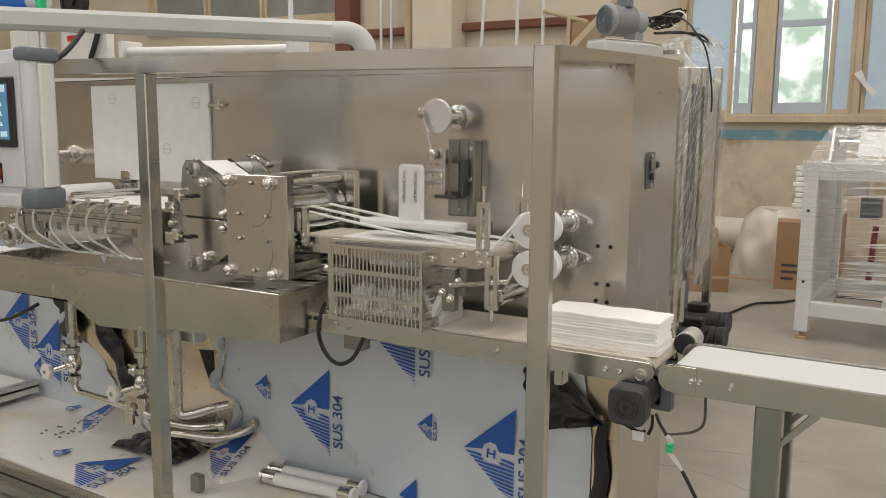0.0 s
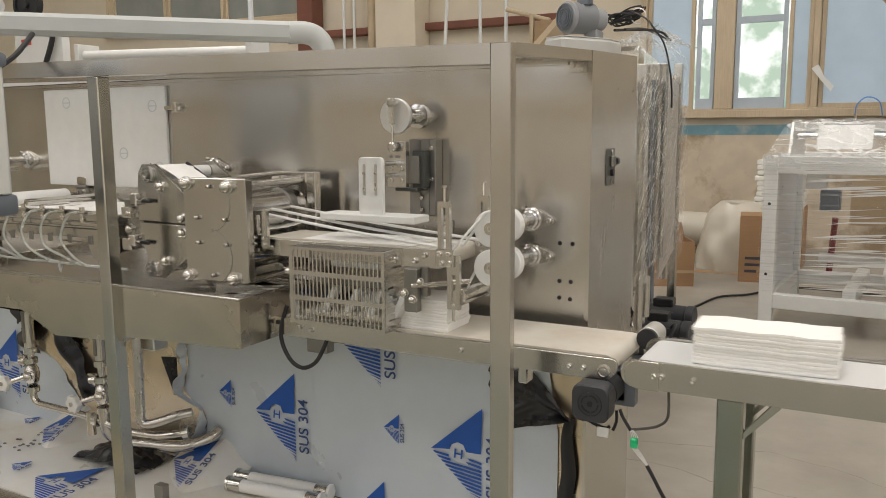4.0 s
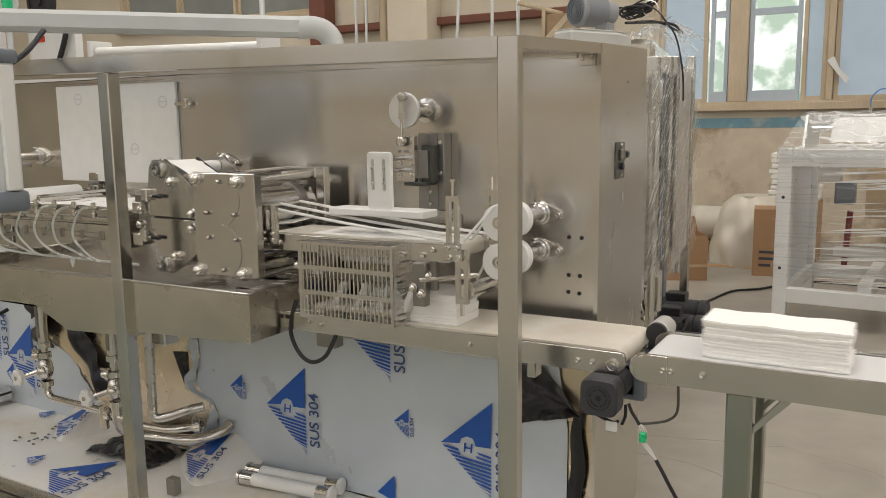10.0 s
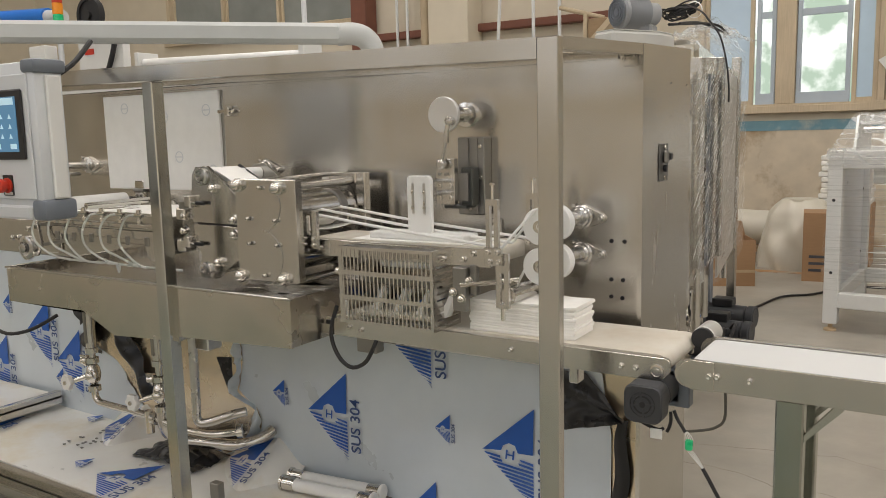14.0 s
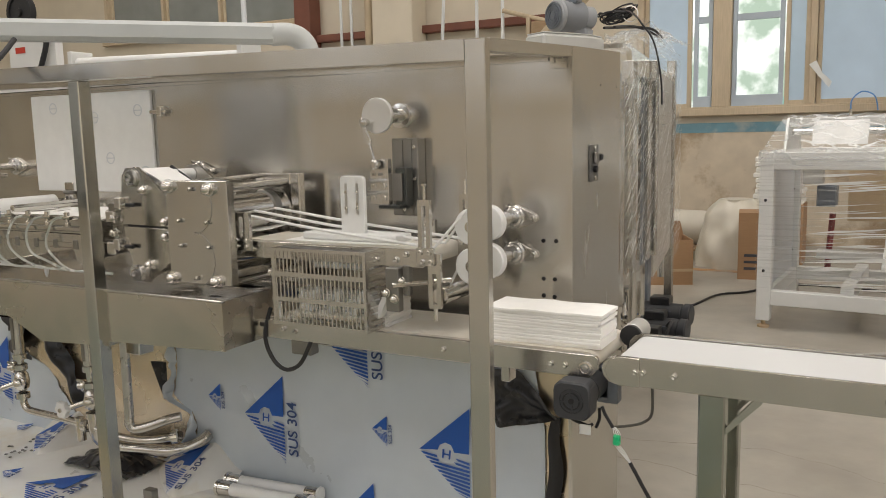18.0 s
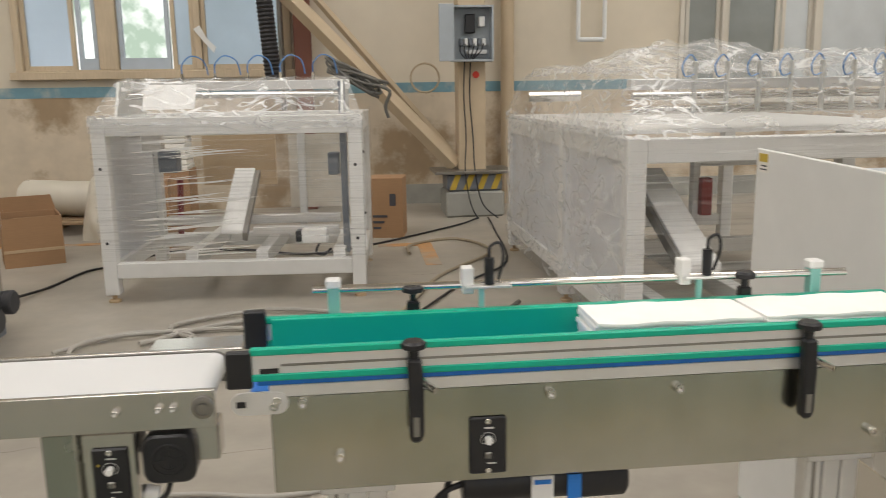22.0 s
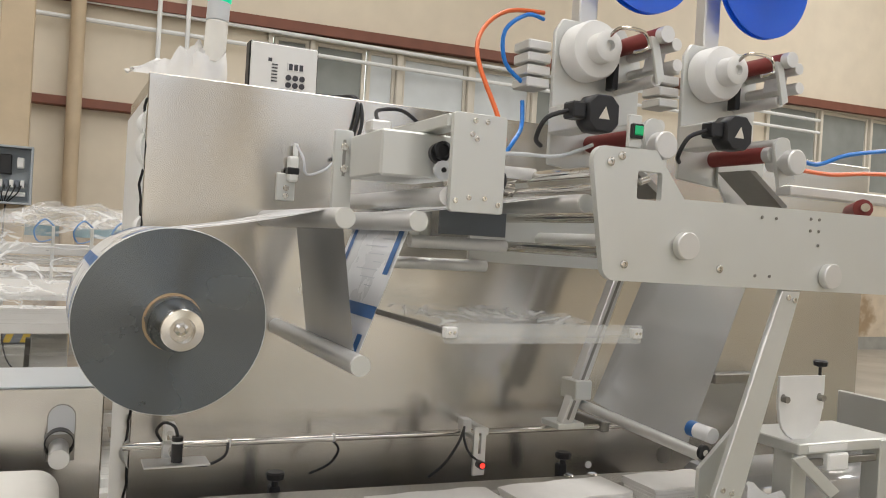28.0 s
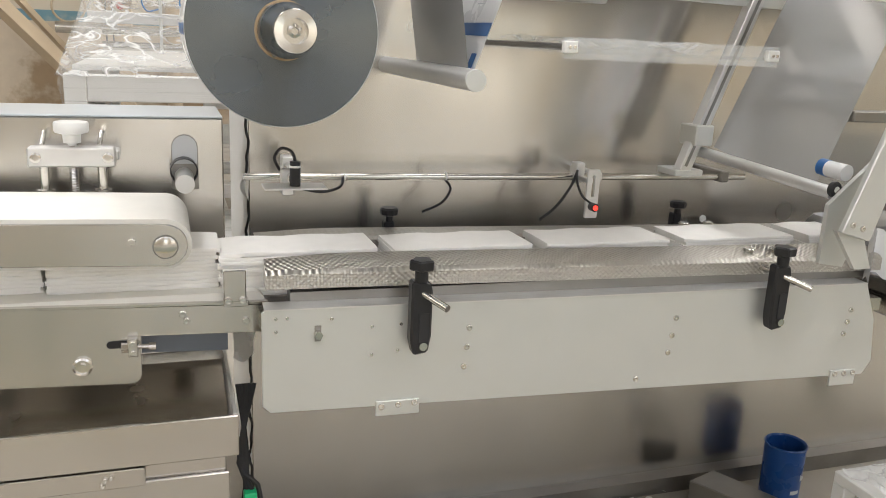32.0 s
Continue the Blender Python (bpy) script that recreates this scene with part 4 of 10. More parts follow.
for _i in range(14):
    _x, _y = random.uniform(-1.62, -1.25), random.uniform(-0.09, 0.2)
    _r = random.uniform(0.008, 0.035)
    part("puddle", prism([(_x + _r * (1 + 0.4 * math.sin(3 * a + _i)) * math.cos(a) * 1.8, _y + _r * math.sin(a)) for a in (k * 0.5 for k in range(12))], 0.852, 0.8535, "xy"), steel_bright, K, "bright puddle of liquid")

# folding head
F = thing("folding_unit", "stainless folding unit with twin end plates and rollers", "folding head", (-1.35, 0.1, 0.853))
part("front_plate", prism(rounded(-1.458, -1.222, 0.898, 1.196, 0.006), -0.045, -0.015, "xz", 0.002), steel, F)
part("back_frame", bars(-1.40, -1.226, 0.28, 0.31, 0.853, 1.20, 0.035), steel_h, F)
for _z, _a, _b in ((1.123, -86, 40), (0.970, -70, 86)):
    part("round_groove", pipe([(p, -0.0453, q) for p, q in arc(-1.360, _z, 0.080, _a, _b, 24)], 0.0012, 6, fine=1), steel_dark, F)
bolts(F, [(-1.354, -0.049, 1.172), (-1.406, -0.049, 1.081), (-1.299, -0.049, 1.079), (-1.404, -0.049, 1.008), (-1.297, -0.049, 1.007), (-1.35, -0.049, 0.916)], steel_bright, 0.006, 0.010)
for _z, _m in ((1.095, steel_bright), (0.975, steel_bright)):
    part("drum", cy((-1.31, -0.014, _z), (-1.31, 0.279, _z), 0.052, seg=28, bev=0.004), _m, F)
    part("drum_collar", lathe((-1.31, 0.2, _z), (-1.31, 1, _z), [(0.052, 0), (0.057, 0.002), (0.057, 0.03), (0.052, 0.032)], 28), steel_dark, F)
part("upper_shaft", cy((-1.28, -0.014, 1.168), (-1.28, 0.279, 1.175), 0.014, seg=16), steel_bright, F)
part("guide_bar", cy((-1.36, -0.014, 1.19), (-1.36, 0.279, 1.195), 0.008, seg=12), steel_bright, F)
part("tie_bar", cy((-1.255, -0.014, 0.90), (-1.255, 0.279, 0.90), 0.013, seg=12), steel_bright, F)
part("web_between", sheet(lambda u, v: (-1.25 - 0.07 * u, 0.0 + 0.26 * v, 1.04 + 0.003 * math.sin(8 * v)), 4, 8, 0.002), wipe, F)
domes(F, [(-1.442, -0.045, 1.180), (-1.286, -0.045, 1.173), (-1.448, -0.043, 0.910), (-1.275, -0.045, 0.910)], steel_bright, 0.0165)
_pl = [(-1.705, 1.09), (-1.690, 1.205), (-1.673, 1.229), (-1.621, 1.232), (-1.499, 1.143), (-1.46, 1.14), (-1.46, 1.052), (-1.697, 1.056)]
part("upper_side_plate", prism(_pl, 0.0, 0.012, "xz", 0.001), steel, F)
part("lower_side_plate", prism([(-1.46, 1.046), (-1.695, 1.050), (-1.690, 0.985), (-1.666, 0.949), (-1.681, 0.90), (-1.672, 0.88), (-1.605, 0.878), (-1.501, 0.948), (-1.46, 0.965)], 0.0, 0.012, "xz", 0.001), steel, F)
part("parting_gap", prism([(-1.46, 1.0515), (-1.46, 1.0465), (-1.68, 1.0505), (-1.68, 1.0555)], 0.003, 0.01, "xz"), plastic_black, F)
part("far_side_plate", prism(_pl, 0.25, 0.262, "xz", 0.001), steel, F)
for _x, _z in ((-1.645, 1.199), (-1.648, 0.904)):
    part("tension_roller", cy((_x, 0.014, _z), (_x, 0.248, _z), 0.02, seg=18), plastic_white if _z > 1 else steel_bright, F)
    part("bearing_cap", lathe((_x, 0.0, _z), (_x, -1, _z), [(0.027, 0), (0.027, 0.008), (0.023, 0.010), (0.021, 0.010), (0.021, 0.005), (0.014, 0.005), (0.014, 0.018), (0.009, 0.019), (0.009, 0.012), (0, 0.012)], 24), steel_satin, F)
part("looped_web", sheet(lambda u, v: (-1.655 + 0.19 * u, 0.045 + 0.115 * v, 1.226 - 0.11 * u + 0.012 * math.sin(3.1 * u)), 12, 2, 0.002), wipe, F, "white web passing over the roller")
for _y in (0.026, 0.180):
    part("drive_belt", pipe([(-1.665, _y, 1.227), (-1.56, _y, 1.168), (-1.45, _y, 1.105)], 0.006, 8), rubber, F)
part("lower_belt", pipe([(-1.645, 0.03, 0.89), (-1.56, 0.03, 0.93), (-1.47, 0.03, 0.985)], 0.008, 8), rubber, F)
for _x, _z in ((-1.593, 1.164), (-1.586, 0.935), (-1.726, 1.075), (-1.731, 1.027), (-1.509, 1.069), (-1.51, 1.025)):
    part("clamp_nut", lathe((_x, 0.0, _z), (_x, -1, _z), [(0.017, 0), (0.017, 0.004), (0.013, 0.005), (0.013, 0.016), (0.009, 0.022), (0.005, 0.024), (0, 0.025)], 12), steel_bright, F)
for _x, _z in ((-1.665, 1.118), (-1.681, 0.989)):
    _s = part("adjuster", bx(_x - 0.045, _x - 0.018, -0.022, 0.0, _z - 0.014, _z + 0.022, 0.003), steel, F)
    part("adjuster_foot", bx(_x - 0.075, _x - 0.045, -0.018, 0.0, _z - 0.022, _z + 0.004, 0.002), steel_dark, _s)
    part("adjuster_stem", cy((_x - 0.018, -0.012, _z), (_x, -0.012, _z), 0.0045, seg=10), steel_bright, _s)
    part("handle", cy((_x, -0.012, _z), (_x + 0.036, -0.012, _z - 0.001), 0.006, seg=12, bev=0.0015), plastic_black, _s)
part("slide_block", bx(-1.76, -1.72, -0.02, 0.03, 0.96, 1.0, 0.004), steel, F)
part("slide_block", bx(-1.755, -1.715, -0.02, 0.03, 1.06, 1.10, 0.004), steel, F)
flange(A, -1.713, 1.204)
part("roller_shaft", cy((-1.713, 0.22, 1.204), (-1.713, 0.335, 1.204), 0.012, seg=12), steel_bright, A)

tub_m = surface("milky polythene", (0.62, 0.62, 0.59), 0.4, 0.0, 0.06, 8, 0.05, 40, trans=0.15)
_t = thing("plastic_tub", "milky white plastic tub on the machine roof", "tub", (-0.47, 0.62, 1.519))
part("tub_wall", prism([(-0.555, 0.50), (-0.48, 0.46), (-0.395, 0.62), (-0.385, 0.72), (-0.44, 0.76), (-0.52, 0.70)], 1.52, 1.588, "xy", 0.008), tub_m, _t)
part("tub_lid", prism([(-0.550, 0.505), (-0.481, 0.468), (-0.40, 0.622), (-0.391, 0.717), (-0.44, 0.752), (-0.517, 0.697)], 1.5885, 1.592, "xy", 0.001), tub_m, _t)
# transfer conveyor above the guard
G = thing("transfer_conveyor", "narrow stainless transfer conveyor with white cords", "conveyor", (-0.95, 0.1, 0.8))
part("front_side", prism(rounded(-1.255, -0.64, 0.975, 1.022, 0.004), 0.026, 0.036, "xz", 0.001), steel, G)
part("back_side", bx(-1.255, -0.64, 0.235, 0.245, 0.975, 1.022, 0.001), steel, G)
part("belt", prism(capsule(-1.24, -0.66, 1.0, 0.024), 0.045, 0.226, "xz"), belt_cream, G, "cream transfer belt")
part("belt_top_rail", bx(-1.05, -0.86, 0.022, 0.0255, 0.985, 1.018, 0.001), steel_h, G)
part("left_bracket", ring_plate(rounded(-1.246, -1.190, 0.996, 1.104, 0.003), rounded(-1.226, -1.212, 1.035, 1.092, 0.003), 0.002, 0.014), steel, G)
bolts(G, [(-1.236, 0.002, 1.026), (-1.202, 0.002, 1.026), (-1.236, 0.002, 1.008), (-1.202, 0.002, 1.008)], steel_bright, 0.006, 0.006)
part("left_bracket", ring_plate(rounded(-1.285, -1.232, 1.02, 1.102, 0.003), rounded(-1.266, -1.252, 1.05, 1.09, 0.003), 0.236, 0.246), steel, G)
part("clamp_plate", bx(-1.30, -1.225, 0.006, 0.0115, 0.985, 1.03, 0.003), steel_dark, G)
bolts(G, [(-1.285, 0.006, 1.017), (-1.245, 0.006, 1.017), (-1.285, 0.006, 0.997), (-1.245, 0.006, 0.997)], steel_bright, 0.007, 0.007)
bolts(G, [(-1.20, 0.026, 0.998), (-1.08, 0.026, 1.005), (-0.72, 0.026, 0.992), (-0.69, 0.026, 1.008), (-0.78, 0.026, 0.99)], steel_bright, 0.008, 0.009)
for _y, _za, _zb in ((0.05, 1.095, 1.025), (0.11, 1.10, 1.03), (0.2, 1.10, 1.032)):
    part("cord", pipe([(-1.27, _y, _za), (-0.95, _y, (_za + _zb) / 2 - 0.004), (-0.62, _y, _zb)], 0.0042, 8, fine=3), plastic_white, G)
    part("cord", cy((-0.62, _y, _zb), (-0.548, 0.105 + 0.25 * (_y - 0.11), 1.118), 0.0038, seg=8), plastic_white, G)
part("cord_bar", cy((-1.275, 0.02, 1.098), (-1.275, 0.25, 1.102), 0.007, seg=10), steel_bright, G)
part("flat_wipe", bx(-1.10, -0.74, 0.05, 0.22, 1.0245, 1.027, 0.001), wipe, G, "flat white wipe on the belt")
for _x, _y in ((-0.628, 0.012), (-0.615, 0.215)):
    _s = part("upright", ring_plate(rounded(_x - 0.017, _x + 0.017, 1.0, 1.15, 0.003), rounded(_x - 0.006, _x + 0.006, 1.02, 1.135, 0.003), _y, _y + 0.012), steel, G)
    part("adjusting_screw", cy((_x, _y + 0.006, 1.15), (_x, _y + 0.006, 1.19), 0.004, seg=8), steel_bright, _s)
    part("screw_head", lathe((_x, _y + 0.006, 1.185), (_x, _y + 0.006, 2), [(0.008, 0), (0.008, 0.006), (0, 0.007)], 6), steel_bright, _s)
    part("lower_upright", ring_plate(rounded(_x + 0.008, _x + 0.044, 0.875, 1.015, 0.003), rounded(_x + 0.02, _x + 0.032, 0.885, 0.965, 0.003), _y + 0.002, _y + 0.012), steel, G)
    part("foot_screw", cy((_x + 0.026, _y + 0.006, 0.845), (_x + 0.026, _y + 0.006, 0.875), 0.006, seg=8), steel_bright, _s)
    part("clamp", bx(_x - 0.02, _x + 0.03, _y - 0.008, _y + 0.001, 0.985, 1.03, 0.002), steel, G)
    bolts(G, [(_x - 0.008, _y - 0.008, 1.018), (_x + 0.018, _y - 0.008, 1.018), (_x - 0.002, _y - 0.008, 0.995), (_x + 0.022, _y - 0.008, 0.995)], steel_bright, 0.007, 0.006)
part("drop_arm", bx(-0.74, -0.70, 0.0, 0.025, 0.86, 0.975, 0.003), steel_dark, G)
part("drop_arm", bx(-0.70, -0.68, 0.02, 0.04, 0.90, 0.98, 0.003), steel_dark, G)
part("cross_rod", cy((-0.715, -0.005, 0.93), (-0.60, 0.1, 0.935), 0.007, seg=10), steel_bright, G)
domes(G, [(-0.735, -0.002, 0.91), (-0.712, 0.0, 0.895), (-0.70, 0.018, 0.94)], steel_bright, 0.010)
for _z in (1.076, 0.974):
    _s = part("shaft", cy((-0.538, 0.095, _z), (-0.53, 0.345, _z), 0.014, seg=16), steel_bright, G)
    for _y in (0.095, 0.185):
        part("white_wheel", lathe((-0.538, _y, _z), (-0.538, _y + 1, _z), [(0.006, -0.001), (0.018, -0.001), (0.018, 0.002), (0.045, 0.002), (0.0475, 0.005), (0.0475, 0.028), (0.045, 0.031), (0.02, 0.031)], 40), plastic_white, G, "white nylon wheel")
        part("hub", lathe((-0.538, _y + 0.001, _z), (-0.538, -1, _z), [(0.016, 0), (0.016, 0.003), (0.007, 0.003), (0.007, 0.0), (0, 0.0)], 20), steel_bright, G)
    part("sleeve", cy((-0.535, 0.22, _z), (-0.532, 0.30, _z), 0.02, seg=18, bev=0.002), steel_bright, G)
    flange(A, -0.53, _z)
part("lower_roller", cy((-0.605, 0.05, 0.90), (-0.605, 0.24, 0.90), 0.022, seg=18), steel_bright, G)
part("cord", cy((-0.612, 0.12, 0.922), (-0.560, 0.12, 1.015), 0.0038, seg=8), plastic_white, G)

# slotted guard
Q = thing("slotted_guard", "grey slotted metal guard over the drop station", "guard", (-0.93, 0.04, 0.8))
GX0, GX1, GY0, GY1, GZ0, GZ1 = -1.098, -0.785, -0.022, 0.115, 0.803, 1.012


def slotted(n, rows, along, a0, a1, fixed, thick):
    b = NB()
    zs = [GZ0 + (GZ1 - GZ0) * k / rows for k in range(rows + 1)]

    def add(p, q, z0, z1):
        if along == "x":
            bx(p, q, fixed, fixed + thick, z0, z1, 0, b)
        else:
            bx(fixed, fixed + thick, p, q, z0, z1, 0, b)
    for z in zs:
        add(a0, a1, max(z - 0.006, GZ0 - 0.004), min(z + 0.006, GZ1))
    step = (a1 - a0 - 0.012) / n
    for k in range(n + 1):
        w = 0.0042 if k % n else 0.012
        p = a0 + 0.003 + k * step
        for r in range(rows):
            add(max(p, a0), min(p + w, a1), zs[r] + 0.006, zs[r + 1] - 0.006)
    return b


part("front_grille", slotted(23, 3, "x", GX0, GX1, GY0, 0.002), steel, Q)
part("end_grille", slotted(2, 12, "y", GY0 + 0.003, GY1, GX1 - 0.002, 0.002), steel, Q)
part("top_edge", ring_plate([(GX0, GY0), (GX1, GY0), (GX1, GY1), (GX0, GY1)], [(GX0 + 0.01, GY0 + 0.006), (GX1 - 0.01, GY0 + 0.006), (GX1 - 0.01, GY1 - 0.006), (GX0 + 0.01, GY1 - 0.006)], GZ1, GZ1 + 0.002, "xy"), steel, Q)
_b = NB()
for _k in range(9):
    bx(GX0 + 0.01, GX1 - 0.01, GY0 + 0.008 + _k * 0.0145, GY0 + 0.013 + _k * 0.0145, GZ1 - 0.001, GZ1 + 0.001, 0, _b)
part("top_slats", _b, steel_dark, Q)["kind"] = "stuff"
for _k in range(4):
    part("catch_finger", prism([(-1.03 + _k * 0.075, 0.83), (-1.005 + _k * 0.075, 0.83), (-0.975 + _k * 0.075, 0.895), (-0.99 + _k * 0.075, 0.90)], 0.03, 0.06, "xz", 0.002), plastic_white, Q)
part("drop_tray", bx(-1.07, -0.80, 0.01, 0.10, 0.818, 0.83, 0.003), belt_cream, Q)
part("inner_bar", bx(-1.0, -0.80, 0.04, 0.09, 0.955, 0.985, 0.003), plastic_white, Q)
part("inner_bar", bx(-1.05, -0.80, 0.03, 0.05, 0.905, 0.925, 0.003), steel_dark, Q)
part("knurled_knob", cy((-1.135, 0.02, 0.935), (-1.105, 0.02, 0.935), 0.012, seg=14), steel_bright, Q)

slide_green = surface("dark oiled slide", (0.10, 0.105, 0.10), 0.35, 0.7, 0.15, 15, 0.03, 200)
# crank drive: the disc, its rod and the pusher are keyed in motions()
V = thing("crank_drive", "bright crank disc driving a white pusher on a slide", "crank drive", (-0.88, 0.3, 1.0))
part("wall_collar", lathe((-0.895, 0.36, 1.368), (-0.895, -1, 1.368), [(0.036, 0), (0.036, 0.012), (0.022, 0.014), (0.022, 0.05), (0.016, 0.05), (0.016, 0.10), (0, 0.10)], 28), steel_bright, V)
CRANK = Vector((-0.908, 0.245, 1.368))
crank_disc = part("crank_disc", lathe(CRANK + Vector((0, 0.012, 0)), CRANK - Vector((0, 1, 0)), [(0, 0), (0.049, 0), (0.051, 0.002), (0.051, 0.011), (0.049, 0.013), (0, 0.013)], 48), alu, V, "bright turned disc", at=CRANK)
part("crank_pin", lathe(CRANK + Vector((0.038, 0, 0)), CRANK + Vector((0.038, -1, 0)), [(0.010, 0), (0.010, 0.018), (0.006, 0.019), (0.006, 0.024), (0, 0.024)], 16), steel_bright, crank_disc)
ROD = 0.125
_b = cy((0, 0, -0.002), (0, 0, -ROD), 0.0042, seg=10)
absorb(_b, prism(capsule(0, 0, 0, 0.012)[:9] + [(-0.010, 0.0), (-0.009, -0.062), (0.009, -0.062)], -0.004, 0.004, "xz", 0.001))
absorb(_b, lathe((0, 0.006, 0), (0, -1, 0), [(0.013, 0), (0.013, 0.012), (0.009, 0.014), (0, 0.014)], 16))
absorb(_b, lathe((0, 0.006, -ROD), (0, -1, -ROD), [(0.014, 0), (0.014, 0.014), (0.009, 0.018), (0, 0.018)], 16))
_b.transform(Matrix.Translation(CRANK))
crank_rod = part("connecting_rod", _b, steel, V, at=CRANK)
part("slide_rail", bx(-0.905, -0.815, 0.315, 0.3595, 1.075, 1.302, 0.003), steel_dark, V, "dark grooved slide rail")
part("slide_groove", bx(-0.875, -0.865, 0.3115, 0.3165, 1.08, 1.298), steel_dark, V)
part("slide_groove", bx(-0.845, -0.835, 0.3115, 0.3165, 1.08, 1.298), steel_dark, V)
bolts(V, [(-0.827, 0.315, 1.275), (-0.827, 0.315, 1.185), (-0.86, 0.311, 1.13), (-0.86, 0.311, 1.095)], steel_bright, 0.006, 0.004)
PUSH = Vector((-0.89, 0.25, 1.207))
carriage = part("carriage", prism([(-0.935, 1.13), (-0.872, 1.13), (-0.872, 1.262), (-0.90, 1.262), (-0.935, 1.225)], 0.240, 0.262, "xz", 0.002), steel, V, at=PUSH)
part("carriage_back", bx(-0.868, -0.83, 0.27, 0.311, 1.125, 1.235, 0.003), slide_green, carriage)
part("carriage_spacer", bx(-0.92, -0.84, 0.262, 0.27, 1.14, 1.22, 0.001), steel_dark, carriage)
part("dark_shoe", bx(-0.915, -0.84, 0.25, 0.31, 1.118, 1.128, 0.002), slide_green, carriage)
bolts(carriage, [(-0.92, 0.240, 1.185), (-0.885, 0.240, 1.185), (-0.92, 0.240, 1.15), (-0.885, 0.240, 1.15)], steel_bright, 0.007, 0.006)
part("slot", bx(-0.925, -0.915, 0.238, 0.2405, 1.215, 1.222), steel_dark, carriage)
part("slot", bx(-0.905, -0.89, 0.238, 0.2405, 1.215, 1.222), steel_dark, carriage)
for _z in (1.20, 1.165):
    part("arm_rod", cy((-0.915, 0.09, _z), (-0.91, 0.24, _z), 0.007, seg=10), steel_bright, carriage)
part("pusher_plate", prism(rounded(-0.930, -0.852, 1.062, 1.222, 0.012), 0.083, 0.097, "xz", 0.002), plastic_white, carriage, "white slotted pusher plate")
for _x in (-0.91, -0.873):
    part("pusher_slot", prism(rounded(_x - 0.004, _x + 0.004, 1.118, 1.203, 0.0035), 0.0815, 0.0835, "xz"), steel_satin, carriage)
    bolts(carriage, [(_x, 0.0815, 1.178), (_x, 0.0815, 1.135)], steel_bright, 0.0045, 0.004)
part("pusher_foot", bx(-1.055, -0.745, 0.07, 0.15, 1.046, 1.066, 0.003), plastic_white, carriage, "white pusher foot")
part("stop_block", bx(-0.742, -0.70, 0.20, 0.215, 1.03, 1.08, 0.002), steel, V)
bolts(V, [(-0.735, 0.20, 1.065), (-0.715, 0.20, 1.065)], steel_bright, 0.007, 0.007)
# ---- protective sheets, deck and pipework below the trough ----
def print_mark(parent, m, size=1.0, words=True):
    """The blue printed mark of the protective film: half triangle, half stripes, a ringed sign and its words. It lies in xy, 0.31 high."""
    b = NB()

    def flat(poly):
        vs = [b.verts.new((p * size, q * size, 0.0)) for p, q in poly]
        b.faces.new(vs)
    flat([(0.0, 0.31), (-0.005, 0.165), (-0.055, 0.163), (-0.065, 0.185), (-0.085, 0.19), (-0.105, 0.18), (-0.112, 0.163), (-0.178, 0.155)])
    for k in range(13):
        z = 0.150 - k * 0.0125
        left = -0.178 + (0.155 - z) * 1.12
        h = 0.0075 if k < 9 else 0.004
        half = math.sqrt(max(0.0, 0.033 ** 2 - (z - 0.006 - 0.152) ** 2))
        if half and left < -0.083 - half - 0.008:
            flat([(left, z), (-0.083 - half, z - 0.005), (-0.083 - half, z - 0.005 - h), (left + 0.008, z - h)])
        if half:
            left = max(left, -0.083 + half)
        if left < -0.012:
            flat([(left, z - 0.005 if half else z), (-0.003, z - 0.012), (-0.003, z - 0.012 - h), (left + 0.008, z - h - (0.005 if half else 0.0))])
    for p in (-0.095, -0.072):
        flat([(p - 0.003, 0.138), (p + 0.003, 0.138), (p + 0.006, 0.168), (p, 0.168)])
    flat([(-0.095, 0.150), (-0.072, 0.150), (-0.072, 0.155), (-0.095, 0.155)])
    b.transform(m)
    mk = part("printed_mark", b, print_blue, parent)
    mk["kind"] = "stuff"
    if words:
        w = lettering("SUS 304", 0.058 * size, m @ Matrix.Translation((0.052 * size, 0.03 * size, 0.0)) @ Matrix.Rotation(radians(90), 4, "Z") @ Matrix.Diagonal((0.98, 1, 1, 1)))
        part("printed_lettering", w, print_navy, parent)
    return mk


UP = Matrix(((1, 0, 0, 0), (0, 0, -1, 0), (0, 1, 0, 0), (0, 0, 0, 1)))
S = thing("protective_sheet", "pale blue film with blue printed marks over the lower panel", "protective film", (-1.1, 0.35, 0.1))


EDGE = [(0.0, -1.96), (0.12, -1.955), (0.17, -1.855), (0.25, -1.795), (0.325, -1.825), (0.36, -1.915), (0.47, -1.885), (0.62, -1.885), (0.9, -1.80)]
EDGE2 = [(0.0, -2.40), (0.12, -2.43), (0.18, -2.46), (0.29, -2.545), (0.355, -2.60), (0.39, -2.64), (0.42, -2.72), (0.46, -2.80), (0.55, -2.84), (0.9, -2.86)]


def torn(z, rows):
    for (a, x), (b, y) in zip(rows, rows[1:]):
        if z <= b:
            x += (y - x) * (z - a) / (b - a)
            return x + 0.010 * noise.noise((z * 22, 3, x)) + 0.006 * noise.noise((z * 61, 8, 2))
    return rows[-1][1]


def sheet_edge(z):
    return torn(z, EDGE)


def film_shape(u, v):
    z = 0.10 + 0.66 * v
    xa, xb = sheet_edge(z), -0.44 - (0.10 * max(0, v - 0.55))
    x = xa + (xb - xa) * u
    return (x, 0.352 - 0.003 * math.sin(x * 9) * v - 0.002 * math.sin(z * 17 + x * 5), z)


